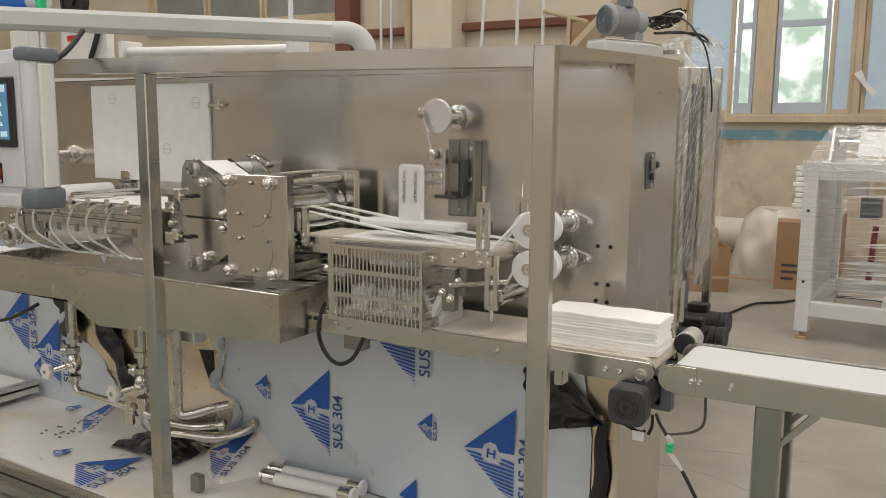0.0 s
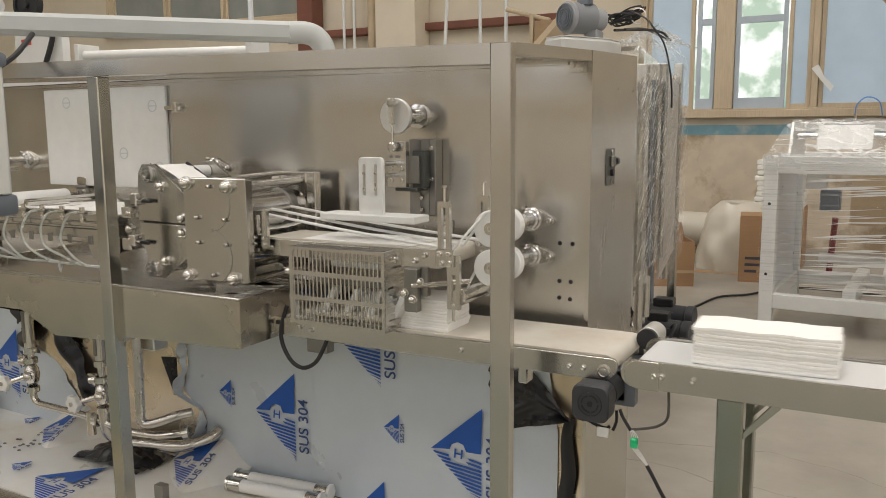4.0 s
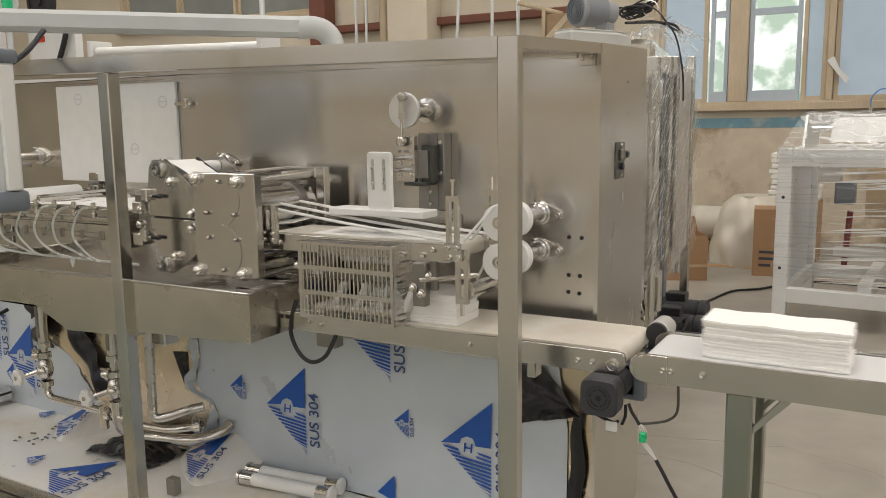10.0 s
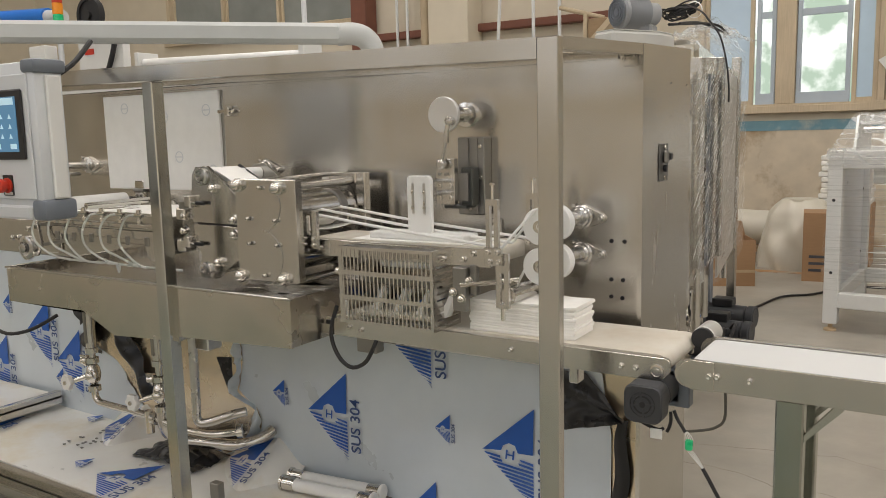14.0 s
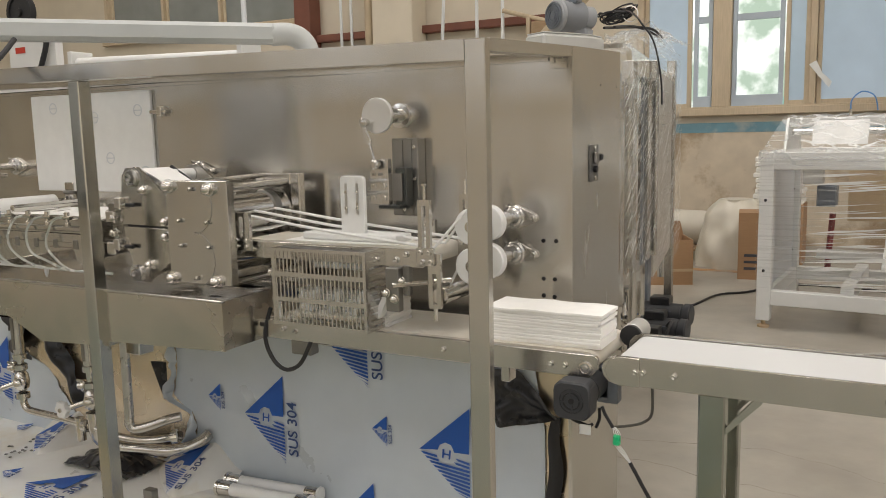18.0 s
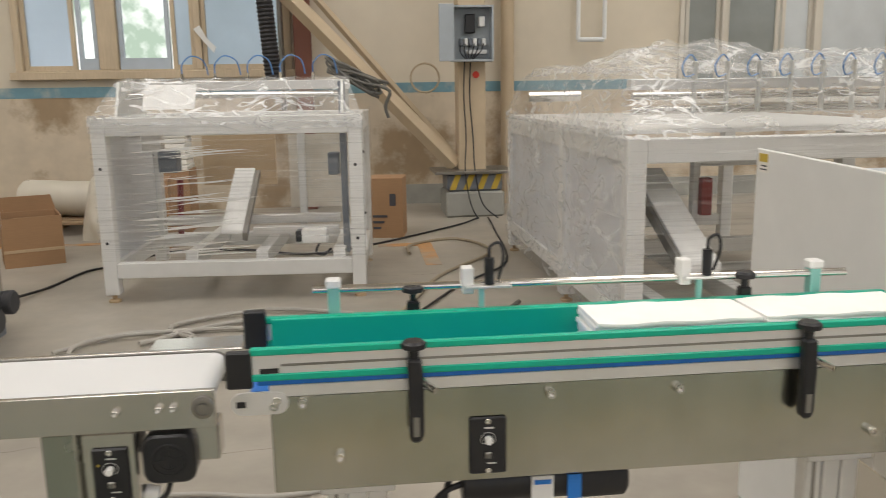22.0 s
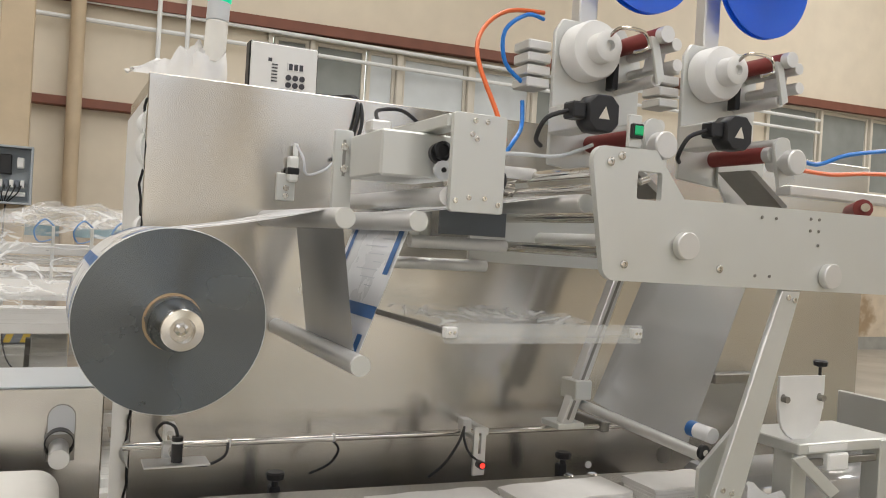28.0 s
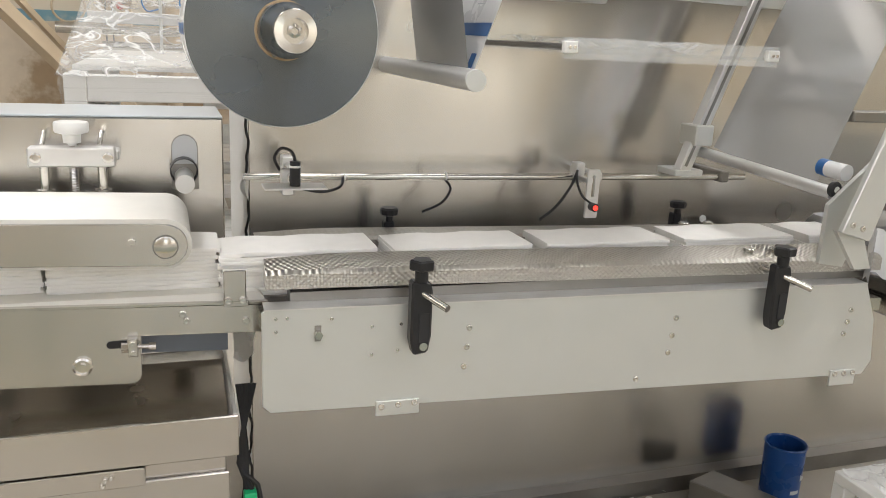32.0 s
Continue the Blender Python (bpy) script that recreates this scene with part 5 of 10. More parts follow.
part("film", sheet(film_shape, 60, 24), film_blue, S)
for _x, _z, _s in ((-1.387, 0.200, 1.0), (-0.678, 0.188, 1.0), (-1.035, 0.515, 1.0), (-1.03, -0.115, 1.0), (-1.675, 0.345, 0.33), (-0.972, 0.330, 0.33)):
    if _z > 0:
        print_mark(S, Matrix.Translation((_x, 0.3455, _z)) @ UP, _s)
_bm = NB()
_vs = [_bm.verts.new(p) for p in ((-1.032, 0.3455, 0.195), (-1.10, 0.3455, 0.125), (-1.03, 0.3455, 0.105))]
_bm.faces.new(_vs)
part("printed_mark", _bm, print_blue, S)
part("torn_edge", sheet(lambda u, v: (sheet_edge(0.10 + 0.6 * v) - 0.035 * u * (0.6 + noise.noise((v * 9, 1, 2))) + 0.012 * noise.noise((v * 22, u, 5)), 0.345 - 0.04 * math.sin(3.0 * u) * (0.7 + noise.noise((v * 7, 4, 1))) - 0.012 * noise.noise((v * 30, u * 3, 9)), 0.10 + 0.6 * v), 6, 40), film_blue, S, "curled torn film edge")
def flap(u, v):
    x = -0.645 + 0.25 * u
    top = 0.64 - 1.07 * max(0.0, x + 0.513)
    low = 0.58 - 1.9 * (x + 0.645) if x < -0.58 else 0.457 + 0.30 * (x + 0.58)
    return (x, 0.326 - 0.010 * math.sin(9 * v + 7 * u) - 0.012 * noise.noise((u * 5, v * 5, 1)), top + (low - top) * v)


part("black_flap", sheet(flap, 24, 20), film_black, S, "loose black backing film")
part("black_flap", sheet(lambda u, v: (-0.387 - 0.045 * u * (0.6 + 0.4 * math.sin(3 * v)) - 0.006 * math.sin(12 * v), 0.342 - 0.008 * math.sin(3 * u), 0.515 - 0.42 * v), 4, 20), film_black, S, "loose black backing film")
part("black_flap", sheet(lambda u, v: (-1.93 - 0.06 * u * (1 - v), 0.34 - 0.02 * u, 0.50 - 0.14 * v), 4, 10), film_black, S, "loose black backing film")
S2 = thing("protective_sheet", "pale blue film with a torn black edge beside pipework", "protective film", (-2.8, 0.35, 0.1))
part("film", sheet(lambda u, v: (-4.4 + (torn(0.12 + 0.70 * v, EDGE2) + 4.4) * u, 0.352 - 0.004 * math.sin(9 * u + 5 * v) - 0.02 * max(0, u - 0.9) * math.sin(30 * v), 0.12 + 0.70 * v), 40, 60), film_blue, S2)
for _x, _z, _s in ((-2.872, 0.192, 1.0), (-3.016, 0.209, 0.33), (-3.09, 0.307, 1.0), (-3.446, 0.105, 1.0), (-3.392, 0.517, 0.33)):
    print_mark(S2, Matrix.Translation((_x, 0.345, _z)) @ UP, _s)
part("black_flap", sheet(lambda u, v: (-2.74 + 0.15 * u + 0.30 * v - 0.07 * u * v + 0.012 * noise.noise((v * 9, u * 3, 1)), 0.338 - 0.035 * math.sin(3 * u) - 0.012 * math.sin(13 * v + 4 * u), 0.66 - 0.38 * v), 8, 28), film_black, S2, "torn black backing film")
part("black_flap", sheet(lambda u, v: (-2.87 + 0.14 * u + 0.02 * noise.noise((v * 8, u * 3, 4)), 0.340 - 0.02 * math.sin(4 * u + 6 * v), 0.66 - (0.20 + 0.05 * u) * v), 8, 14), film_black, S2, "torn black backing film")

# deck
DK = thing("base_deck", "low machine deck covered with printed milky film", "deck", (-2.0, 0.1, 0.0))


def deck_z(x):
    return 0.105 - LEAN * (x + 1.7)


part("deck_sheet", sheet(lambda u, v: (-4.4 + 3.95 * u, -0.145 + 0.495 * v, deck_z(-4.4 + 3.95 * u) + 0.0015 * math.sin(40 * u + 9 * v)), 60, 10, 0.006), film_deck, DK)
part("deck_front", prism([(-0.45, 0.04), (-4.4, 0.08), (-4.4, deck_z(-4.4) - 0.004), (-0.45, deck_z(-0.45) - 0.004)], -0.152, -0.146, "xz"), steel_h, DK)
part("deck_frame", prism([(-0.45, 0.0), (-4.4, 0.03), (-4.4, 0.075), (-0.45, 0.045)], -0.20, -0.154, "xz", 0.004), galv, DK)
for _x, _y, _r, _s in ((-2.060, -0.180, 5, 1.0), (-2.355, -0.055, 10, 0.3), (-2.0, 0.285, 10, 0.2), (-2.74, 0.265, 10, 0.3), (-3.0, -0.1, 10, 0.9), (-1.28, -0.15, 10, 1.0)):
    print_mark(DK, Matrix.Translation((_x, _y, deck_z(_x) + 0.009)) @ Matrix.Rotation(radians(_r), 4, "Z"), _s)


def lifted_mark(origin, ax, ay, size=1.0):
    """A printed mark on a patch of deck film that runs up against the wall."""
    m = Matrix((ax, ay, Vector(ax).cross(Vector(ay)).normalized())).transposed().to_4x4()
    m.translation = Vector(origin)

    def patch(u, v):
        a, b = max(0.0, (u - 0.70) / 0.30), max(0.0, (0.22 - v) / 0.22)
        c = max(0.0, (0.12 - u) / 0.12)
        return m @ Vector((-0.22 + 0.33 * u, -0.06 + 0.42 * v, -0.003 - 0.11 * a * a * (3 - 2 * a) - 0.04 * b * b - 0.03 * c * c + 0.003 * noise.noise((u * 6, v * 6, 1))))
    part("lifted_film", sheet(patch, 22, 22), film_deck, DK)
    print_mark(DK, m, size)


lifted_mark((-1.732, 0.125, 0.114), (1.0, -0.28, 0.20), (-0.0226, 0.71, 0.3226))
lifted_mark((-2.477, 0.150, 0.124), (0.78, -0.08, 0.22), (-0.013, 0.6226, 0.30))
_b = NB()
for _k in range(16):
    _x, _y = random.uniform(-2.64, -2.50), random.uniform(0.02, 0.24)
    bx(_x, _x + 0.010, _y, _y + 0.008, deck_z(_x) + 0.005, deck_z(_x) + 0.009, 0, _b)
part("drill_swarf", _b, steel_dark, DK)["kind"] = "stuff"
_t = thing("upstream_deck", "raised dusty tray beside the upstream unit", "tray", (-3.5, 0.1, 0.1))
part("tray_plate", bx(-4.4, -3.02, -0.02, 0.33, 0.175, 0.19, 0.003), film_deck, _t)
part("tray_lip", bx(-3.05, -3.02, -0.05, 0.33, 0.15, 0.21, 0.003), steel_h, _t)
part("tray_leg", bx(-3.9, -3.85, -0.02, 0.03, 0.12, 0.175, 0.003), galv, _t)
part("tray_leg", bx(-3.2, -3.15, -0.02, 0.03, 0.12, 0.175, 0.003), galv, _t)

# spare rollers lying on the deck
for _k, (_x0, _y0, _x1, _y1) in enumerate(((-1.60, 0.275, -1.22, 0.315), (-1.585, 0.215, -1.21, 0.25))):
    _z = deck_z(_x0) + 0.026
    _r = thing("spare_roller", "white nylon roller with steel end collars", "roller", (_x0, _y0, _z), group="spare rollers on the deck")
    p0, p1 = Vector((_x0, _y0, _z)), Vector((_x1, _y1, _z))
    w = (p1 - p0).normalized()
    part("roller_sleeve", cy(p0 + w * 0.06, p1 - w * 0.06, 0.022, seg=20), plastic_white, _r)
    for q, d in ((p0, w), (p1, -w)):
        part("collar", cy(q + d * 0.012, q + d * 0.06, 0.0235, seg=20, bev=0.002), steel_bright, _r)
        part("flange_ring", cy(q, q + d * 0.012, 0.028, seg=20, bev=0.003), steel_bright if d is w else plastic_white, _r)
_b = bx(-1.74, -1.70, 0.03, 0.06, 0.108, 0.165, 0.002)
solid("steel_offcut", _b, steel_dark, "small dark steel offcut on the deck", "offcut", at=(-1.72, 0.045, 0.108))

# pipework
PW = thing("drain_pipework", "stainless sanitary pipes with clamps, valves and cables", "pipework", (-2.2, 0.1, 0.1))


def clamp(p, axis, r=0.024):
    q = Vector(p) + Vector(axis)
    part("pipe_clamp", lathe(p, q, [(r * 0.7, -0.012), (r, -0.010), (r, 0.010), (r * 0.7, 0.012)], 18), steel_bright, PW)
    part("clamp_nut", cy(Vector(p) + Vector((r, -0.004, 0)), Vector(p) + Vector((r + 0.02, -0.012, 0.006)), 0.005, seg=8), steel_bright, PW)


for _x, _zb in ((-2.43, 0.395), (-2.045, 0.375)):
    part("down_pipe", cy((_x, 0.1, _zb + 0.09), (_x, 0.1, 0.745), 0.013, seg=16), steel_bright, PW)
    part("sight_tube", cy((_x, 0.1, 0.53), (_x, 0.1, 0.72), 0.019, seg=20), steel, PW)
    part("sight_slot", bx(_x - 0.010, _x + 0.006, 0.0795, 0.0815, 0.555, 0.69, 0.0005), steel_dark, PW)
    for _z in (0.525, _zb + 0.09, _zb - 0.02):
        clamp((_x, 0.1, _z), (0, 0, 1))
    _v = part("valve_body", lathe((_x, 0.1, _zb), (_x, 0.1, _zb + 1), [(0.015, 0), (0.024, 0.01), (0.028, 0.035), (0.024, 0.06), (0.015, 0.075)], 18), steel_bright, PW)
    for _dx, _dy, _dz in ((0.5, -0.8, 0.0), (-0.8, -0.5, 0.055)):
        _q = Vector((_x, 0.1, _zb + 0.035 + _dz))
        part("valve_flange", lathe(_q + Vector((_dx, _dy, 0)) * 0.018, _q + Vector((_dx, _dy, 0)), [(0.015, 0), (0.022, 0.004), (0.022, 0.012), (0.014, 0.016), (0.014, 0.026), (0.008, 0.030), (0, 0.030)], 14), steel_bright, _v)
        part("wing_nut", bx(_q.x + _dx * 0.04 - 0.016, _q.x + _dx * 0.04 + 0.016, _q.y + _dy * 0.04 - 0.004, _q.y + _dy * 0.04 + 0.004, _q.z + 0.012, _q.z + 0.022, 0.003), steel_bright, _v)
    part("valve_stem", cy((_x, 0.1, _zb + 0.035), (_x - 0.07, 0.055, _zb + 0.008), 0.010, seg=12), steel_bright, _v)
    _hc = Vector((_x - 0.085, 0.045, _zb + 0.005))
    part("hand_wheel", prism([(_hc.x + 0.03 * (1 + 0.12 * math.cos(6 * a)) * math.cos(a), _hc.z + 0.03 * (1 + 0.12 * math.cos(6 * a)) * math.sin(a)) for a in (k * math.pi / 18 for k in range(36))], _hc.y - 0.012, _hc.y + 0.008, "xz", 0.003), plastic_white, _v, "white lobed hand wheel")
    part("wheel_hub", cy(_hc + Vector((0, -0.012, 0)), _hc + Vector((0, -0.016, 0)), 0.008, seg=12), steel, _v)
part("bend_pipe", pipe([(-2.43, 0.1, 0.375), (-2.43, 0.1, 0.345), (-2.413, 0.1, 0.325), (-2.37, 0.1, 0.320), (-2.12, 0.1, 0.314), (-1.95, 0.1, 0.297), (-1.85, 0.13, 0.284), (-1.78, 0.17, 0.286), (-1.742, 0.197, 0.292)], 0.013, 12), steel_bright, PW)
part("bend_pipe", pipe([(-2.045, 0.1, 0.355), (-2.045, 0.11, 0.27), (-2.03, 0.16, 0.225), (-1.96, 0.21, 0.205), (-1.83, 0.25, 0.205), (-1.76, 0.30, 0.225), (-1.74, 0.345, 0.25)], 0.021, 14), steel, PW)
part("tee_piece", cy((-2.118, 0.1, 0.335), (-2.118, 0.1, 0.25), 0.016, seg=14), steel_bright, PW)
part("down_pipe", pipe([(-1.857, 0.1, 0.70), (-1.860, 0.1, 0.40), (-1.862, 0.1, 0.350), (-1.845, 0.108, 0.332), (-1.80, 0.125, 0.342), (-1.741, 0.15, 0.365), (-1.70, 0.18, 0.375)], 0.016, 12), steel_satin, PW)
clamp((-1.857, 0.1, 0.66), (0, 0, 1))
clamp((-1.75, 0.192, 0.291), (1, 0.75, 0.15), 0.025)
clamp((-2.085, 0.1, 0.311), (1, 0, 0))
part("black_wrapping", sheet(lambda u, v: (-2.28 + 0.34 * u + 0.03 * noise.noise((v * 4, u * 4, 2)), 0.13 + 0.19 * v + 0.02 * noise.noise((u * 5, v, 7)), deck_z(-2.1) + 0.008 + (0.05 * math.sin(math.pi * u) + 0.035 * noise.noise((u * 4, v * 3, 3)) + 0.012 * noise.noise((u * 9, v * 8, 6))) * math.sin(math.pi * (0.1 + 0.85 * v))), 44, 30), film_black, PW, "crumpled black film under the pipes")
part("cable", pipe([(-1.15, 0.03, 0.83), (-1.166, 0.02, 0.766), (-1.162, 0.02, 0.716), (-1.133, 0.02, 0.672), (-1.093, 0.02, 0.656), (-1.047, 0.02, 0.677), (-1.016, 0.02, 0.724), (-1.01, 0.03, 0.75)], 0.006, 10), rubber, PW, "looping black cable")
part("cable_gland", cy((-1.14, 0.06, 0.79), (-1.14, 0.05, 0.84), 0.011, seg=10), plastic_white, PW)
part("cable", pipe([(-2.9, -0.02, 0.60), (-2.75, -0.04, 0.585), (-2.62, -0.02, 0.61), (-2.55, 0.05, 0.66)], 0.007, 10), rubber, PW)

# ---- operator panel on its swing arm ----
H = thing("operator_panel", "pale grey operator panel with touch screen and stop button", "control panel", (-2.0, -0.42, 1.1))
HX0, HX1, HY, HZ0, HZ1 = -2.27, -1.845, -0.40, 1.125, 1.545
part("panel_body", bx(HX0, HX1, HY, HY + 0.09, HZ0, HZ1, 0.012, seg=2), grey_paint, H)
part("panel_front", bx(HX0 + 0.02, HX1 - 0.03, HY - 0.006, HY, HZ0 + 0.03, HZ1 - 0.035, 0.003), grey_paint, H)
for _z0, _z1 in ((HZ1 - 0.035, HZ1 + 0.005), (HZ0 - 0.03, HZ0 + 0.03)):
    part("corner_cap", bx(HX1 - 0.055, HX1 + 0.012, HY - 0.008, HY + 0.097, _z0, _z1, 0.012, seg=2), slate_paint, H, "slate grey corner cap")
part("lower_trim", bx(HX0, HX1 - 0.055, HY - 0.012, HY + 0.01, HZ0 - 0.028, HZ0 + 0.012, 0.006), grey_paint, H)
part("side_trim", bx(HX1 - 0.002, HX1 + 0.012, HY + 0.03, HY + 0.075, HZ0 + 0.03, HZ1 - 0.04, 0.004), white_paint, H)
_s = part("touch_screen", bx(-2.16, -1.895, HY - 0.014, HY - 0.006, 1.27, 1.468, 0.004), plastic_black, H)
part("screen_glass", bx(-2.145, -1.922, HY - 0.0155, HY - 0.0135, 1.292, 1.448), screen_m, _s)
_b = NB()
for _i in range(5):
    for _j in range(3):
        prism([(-2.13 + _i * 0.042, 1.33 + _j * 0.028), (-2.115 + _i * 0.042, 1.33 + _j * 0.028), (-2.1225 + _i * 0.042, 1.343 + _j * 0.028)], HY - 0.0165, HY - 0.0155, "xz", 0, _b)
bx(-2.14, -1.93, HY - 0.0165, HY - 0.0155, 1.425, 1.445, 0, _b)
bx(-1.96, -1.93, HY - 0.0165, HY - 0.0155, 1.30, 1.315, 0, _b)
bx(-2.05, -2.01, HY - 0.0165, HY - 0.0155, 1.30, 1.315, 0, _b)
part("screen_symbols", _b, screen_pale, _s)["kind"] = "stuff"
_e = part("stop_button", lathe((-2.005, HY - 0.006, 1.195), (-2.005, -1, 1.195), [(0.022, 0), (0.022, 0.008), (0.014, 0.009), (0.014, 0.02), (0.021, 0.022), (0.021, 0.033), (0.015, 0.037), (0, 0.038)], 24), red_plastic, H, "red emergency stop button")
part("button_plate", bx(-2.03, -1.98, HY - 0.008, HY - 0.0055, 1.165, 1.225, 0.003), plastic_black, H)
part("start_button", cy((-2.10, HY - 0.006, 1.195), (-2.10, HY - 0.02, 1.195), 0.014, seg=18), steel_dark, H)
part("button_label", bx(-2.025, -1.985, HY - 0.0095, HY - 0.008, 1.168, 1.176), plastic_white, H)
SA = thing("swing_arm", "thick pale grey swing arm tube with an elbow", "support arm", (-1.39, 0.55, 1.515))
_b = bx(0, 1.603, -0.034, 0.034, -0.035, 0.033, 0.014)
_u, _v, _q = basis((-1.455, 0.485, 1.657), (-2.625, -0.61, 1.669))
_b.transform(Matrix.Translation((-1.455, 0.485, 1.657)) @ Matrix((_q, _u, _v)).transposed().to_4x4())
part("arm_tube", _b, arm_grey, SA)
part("elbow", pipe([(-1.38, 0.56, 1.56), (-1.382, 0.558, 1.61), (-1.40, 0.54, 1.645), (-1.43, 0.512, 1.659), (-1.47, 0.475, 1.656)], 0.038, 20), arm_grey, SA)
part("base_collar", cy((-1.38, 0.56, 1.518), (-1.38, 0.56, 1.575), 0.044, seg=24, bev=0.006), arm_grey, SA)
part("cable", pipe([(-2.0, -0.1, 1.63), (-1.96, -0.2, 1.55), (-1.98, -0.28, 1.50), (-1.92, -0.30, 1.545)], 0.008, 8), rubber, SA)
# ---- outfeed conveyors ----
motor_black = surface("dull black motor enamel", (0.045, 0.047, 0.052), 0.5, 0.0, 0.15, 15, 0.06, 200)


def gear_motor(name, x, y, z, label, s=0.046, length=0.11, slots=None):
    """A black fan-cooled gear motor whose fan faces -y."""
    m = thing(name, label, "motor", (x, y, z))
    oct_ = rounded(x - s, x + s, z - s, z + s, s * 0.42, 2)
    part("fan_cover", prism(oct_, y, y + 0.055, "xz", 0.004), slots or motor_black, m)
    part("fan_recess", lathe((x, y, z), (x, y - 1, z), [(s * 0.66, 0.0005), (s * 0.62, 0.0012), (s * 0.60, -0.004), (s * 0.5, -0.006), (s * 0.48, 0.0012), (s * 0.40, 0.0012), (s * 0.38, -0.006), (s * 0.18, -0.006), (s * 0.16, 0.0014), (0, 0.0014)], 28), plastic_black, m)
    for k in range(4):
        a0 = radians(k * 90 + 8)
        part("fan_spoke", prism([(x + r * s * math.cos(a0 + d), z + r * s * math.sin(a0 + d)) for r, d in ((0.15, -0.25), (0.64, -0.07), (0.64, 0.07), (0.15, 0.25))], y - 0.0016, y + 0.004, "xz"), slots or motor_black, m)
    part("motor_body", cy((x, y + 0.055, z), (x, y + length, z), s * 0.84, seg=28, bev=0.004), slots or motor_black, m)
    part("body_rib", cy((x, y + 0.085, z), (x, y + 0.097, z), s * 0.88, seg=28, bev=0.003), slots or motor_black, m)
    part("gear_head", bx(x - s * 0.9, x + s * 0.9, y + length, y + length + 0.05, z - s * 0.9, z + s * 0.9, 0.004), slate_paint, m)
    return m


C1E = -0.180  # end of the first belt
C1 = thing("drop_conveyor", "stainless belt conveyor with a stained cream belt", "conveyor", (-0.66, 0.15, 0.7))
part("front_rail", prism([(-1.19, 0.745), (-1.19, 0.797)] + arc(C1E - 0.012, 0.785, 0.012, 90, 0, 3) + [(C1E, 0.765), (C1E - 0.022, 0.742)], 0.022, 0.034, "xz", 0.001), steel, C1)
part("back_rail", bx(-1.19, C1E - 0.02, 0.288, 0.30, 0.742, 0.797, 0.001), steel, C1)
part("belt", prism(capsule(-1.16, C1E - 0.033, 0.776, 0.024), 0.040, 0.283, "xz"), belt_cream, C1, "cream belt with faint brown stains")
part("belt_bed", bx(-1.15, -0.20, 0.045, 0.278, 0.765, 0.785), steel_h, C1)
part("bearing", lathe((C1E - 0.030, 0.022, 0.765), (C1E - 0.030, -1, 0.765), [(0.016, 0), (0.016, 0.004), (0.012, 0.005), (0.012, 0.002), (0.006, 0.002), (0.006, 0.006), (0, 0.006)], 20), steel_bright, C1)
bolts(C1, [(C1E - 0.08, 0.022, 0.767), (C1E - 0.115, 0.022, 0.767), (-0.585, 0.022, 0.77), (-1.10, 0.022, 0.775), (-1.06, 0.022, 0.77)], steel_bright, 0.007, 0.008)
part("slot", bx(-1.185, -1.165, 0.020, 0.0225, 0.775, 0.787), plastic_black, C1)
part("guide_idler", cy((-0.163, 0.245, 0.798), (-0.163, 0.325, 0.798), 0.028, seg=28, bev=0.002), alu, C1, "grey drive drum")
part("idler_band", cy((-0.163, 0.232, 0.798), (-0.163, 0.2455, 0.798), 0.0265, seg=28), rubber, C1)
part("tail_block", bx(-1.10, -1.03, 0.05, 0.09, 0.695, 0.742, 0.003), steel_dark, C1)
part("mount_lug", bx(-0.435, -0.41, 0.04, 0.08, 0.70, 0.743, 0.003), steel, C1)
part("support_bracket", bx(-1.12, -0.42, 0.10, 0.352, 0.715, 0.741, 0.003), steel_h, C1)
_m = gear_motor("gear_motor", -0.221, -0.045, 0.704, "black fan-cooled gear motor under the belt end", 0.044, 0.16)
part("mount_plate", bx(-0.212, -0.160, 0.115, 0.15, 0.655, 0.745, 0.003), slate_paint, _m)
part("lead", pipe([(-0.232, -0.01, 0.664), (-0.237, 0.0, 0.648), (-0.205, 0.02, 0.628), (-0.195, 0.03, 0.630)], 0.004, 8), rubber, _m)
part("lead", pipe([(-0.185, 0.05, 0.665), (-0.183, 0.045, 0.64), (-0.19, 0.04, 0.618)], 0.004, 8), rubber, _m)
part("lead", pipe([(-0.163, 0.0, 0.687), (-0.155, 0.0, 0.668), (-0.143, 0.0, 0.650), (-0.137, 0.0, 0.640)], 0.004, 8), rubber, _m)
part("plug", bx(-0.136, -0.120, -0.007, 0.007, 0.600, 0.624, 0.003), green_lens, _m, "green cable plug")
for _k in range(4):
    part("wire", pipe([(-0.138 + 0.002 * _k, 0.0, 0.642), (-0.136 + 0.004 * _k, 0.0, 0.634), (-0.134 + 0.005 * _k, 0.0, 0.625)], 0.0010, 6, fine=2), plastic_white, _m)
    part("wire", pipe([(-0.132 + 0.004 * _k, 0.0, 0.599), (-0.120 + 0.004 * _k, 0.0, 0.585), (-0.097 + 0.001 * _k, 0.0, 0.562)], 0.0010, 6, fine=2), plastic_white, _m)
part("lead", pipe([(-0.097, 0.0, 0.563), (-0.068, 0.0, 0.513), (-0.02, 0.02, 0.40), (0.0, 0.05, 0.2), (0.03, 0.08, 0.01)], 0.0045, 8), rubber, _m)
part("tag", bx(-0.215, -0.188, -0.005, -0.002, 0.615, 0.638), plastic_white, _m)
part("lead", pipe([(-0.086, 0.15, 0.74), (-0.086, 0.15, 0.70), (-0.086, 0.15, 0.633), (-0.107, 0.15, 0.607), (-0.14, 0.15, 0.594), (-0.177, 0.15, 0.585)], 0.0035, 8), cable_m, _m)

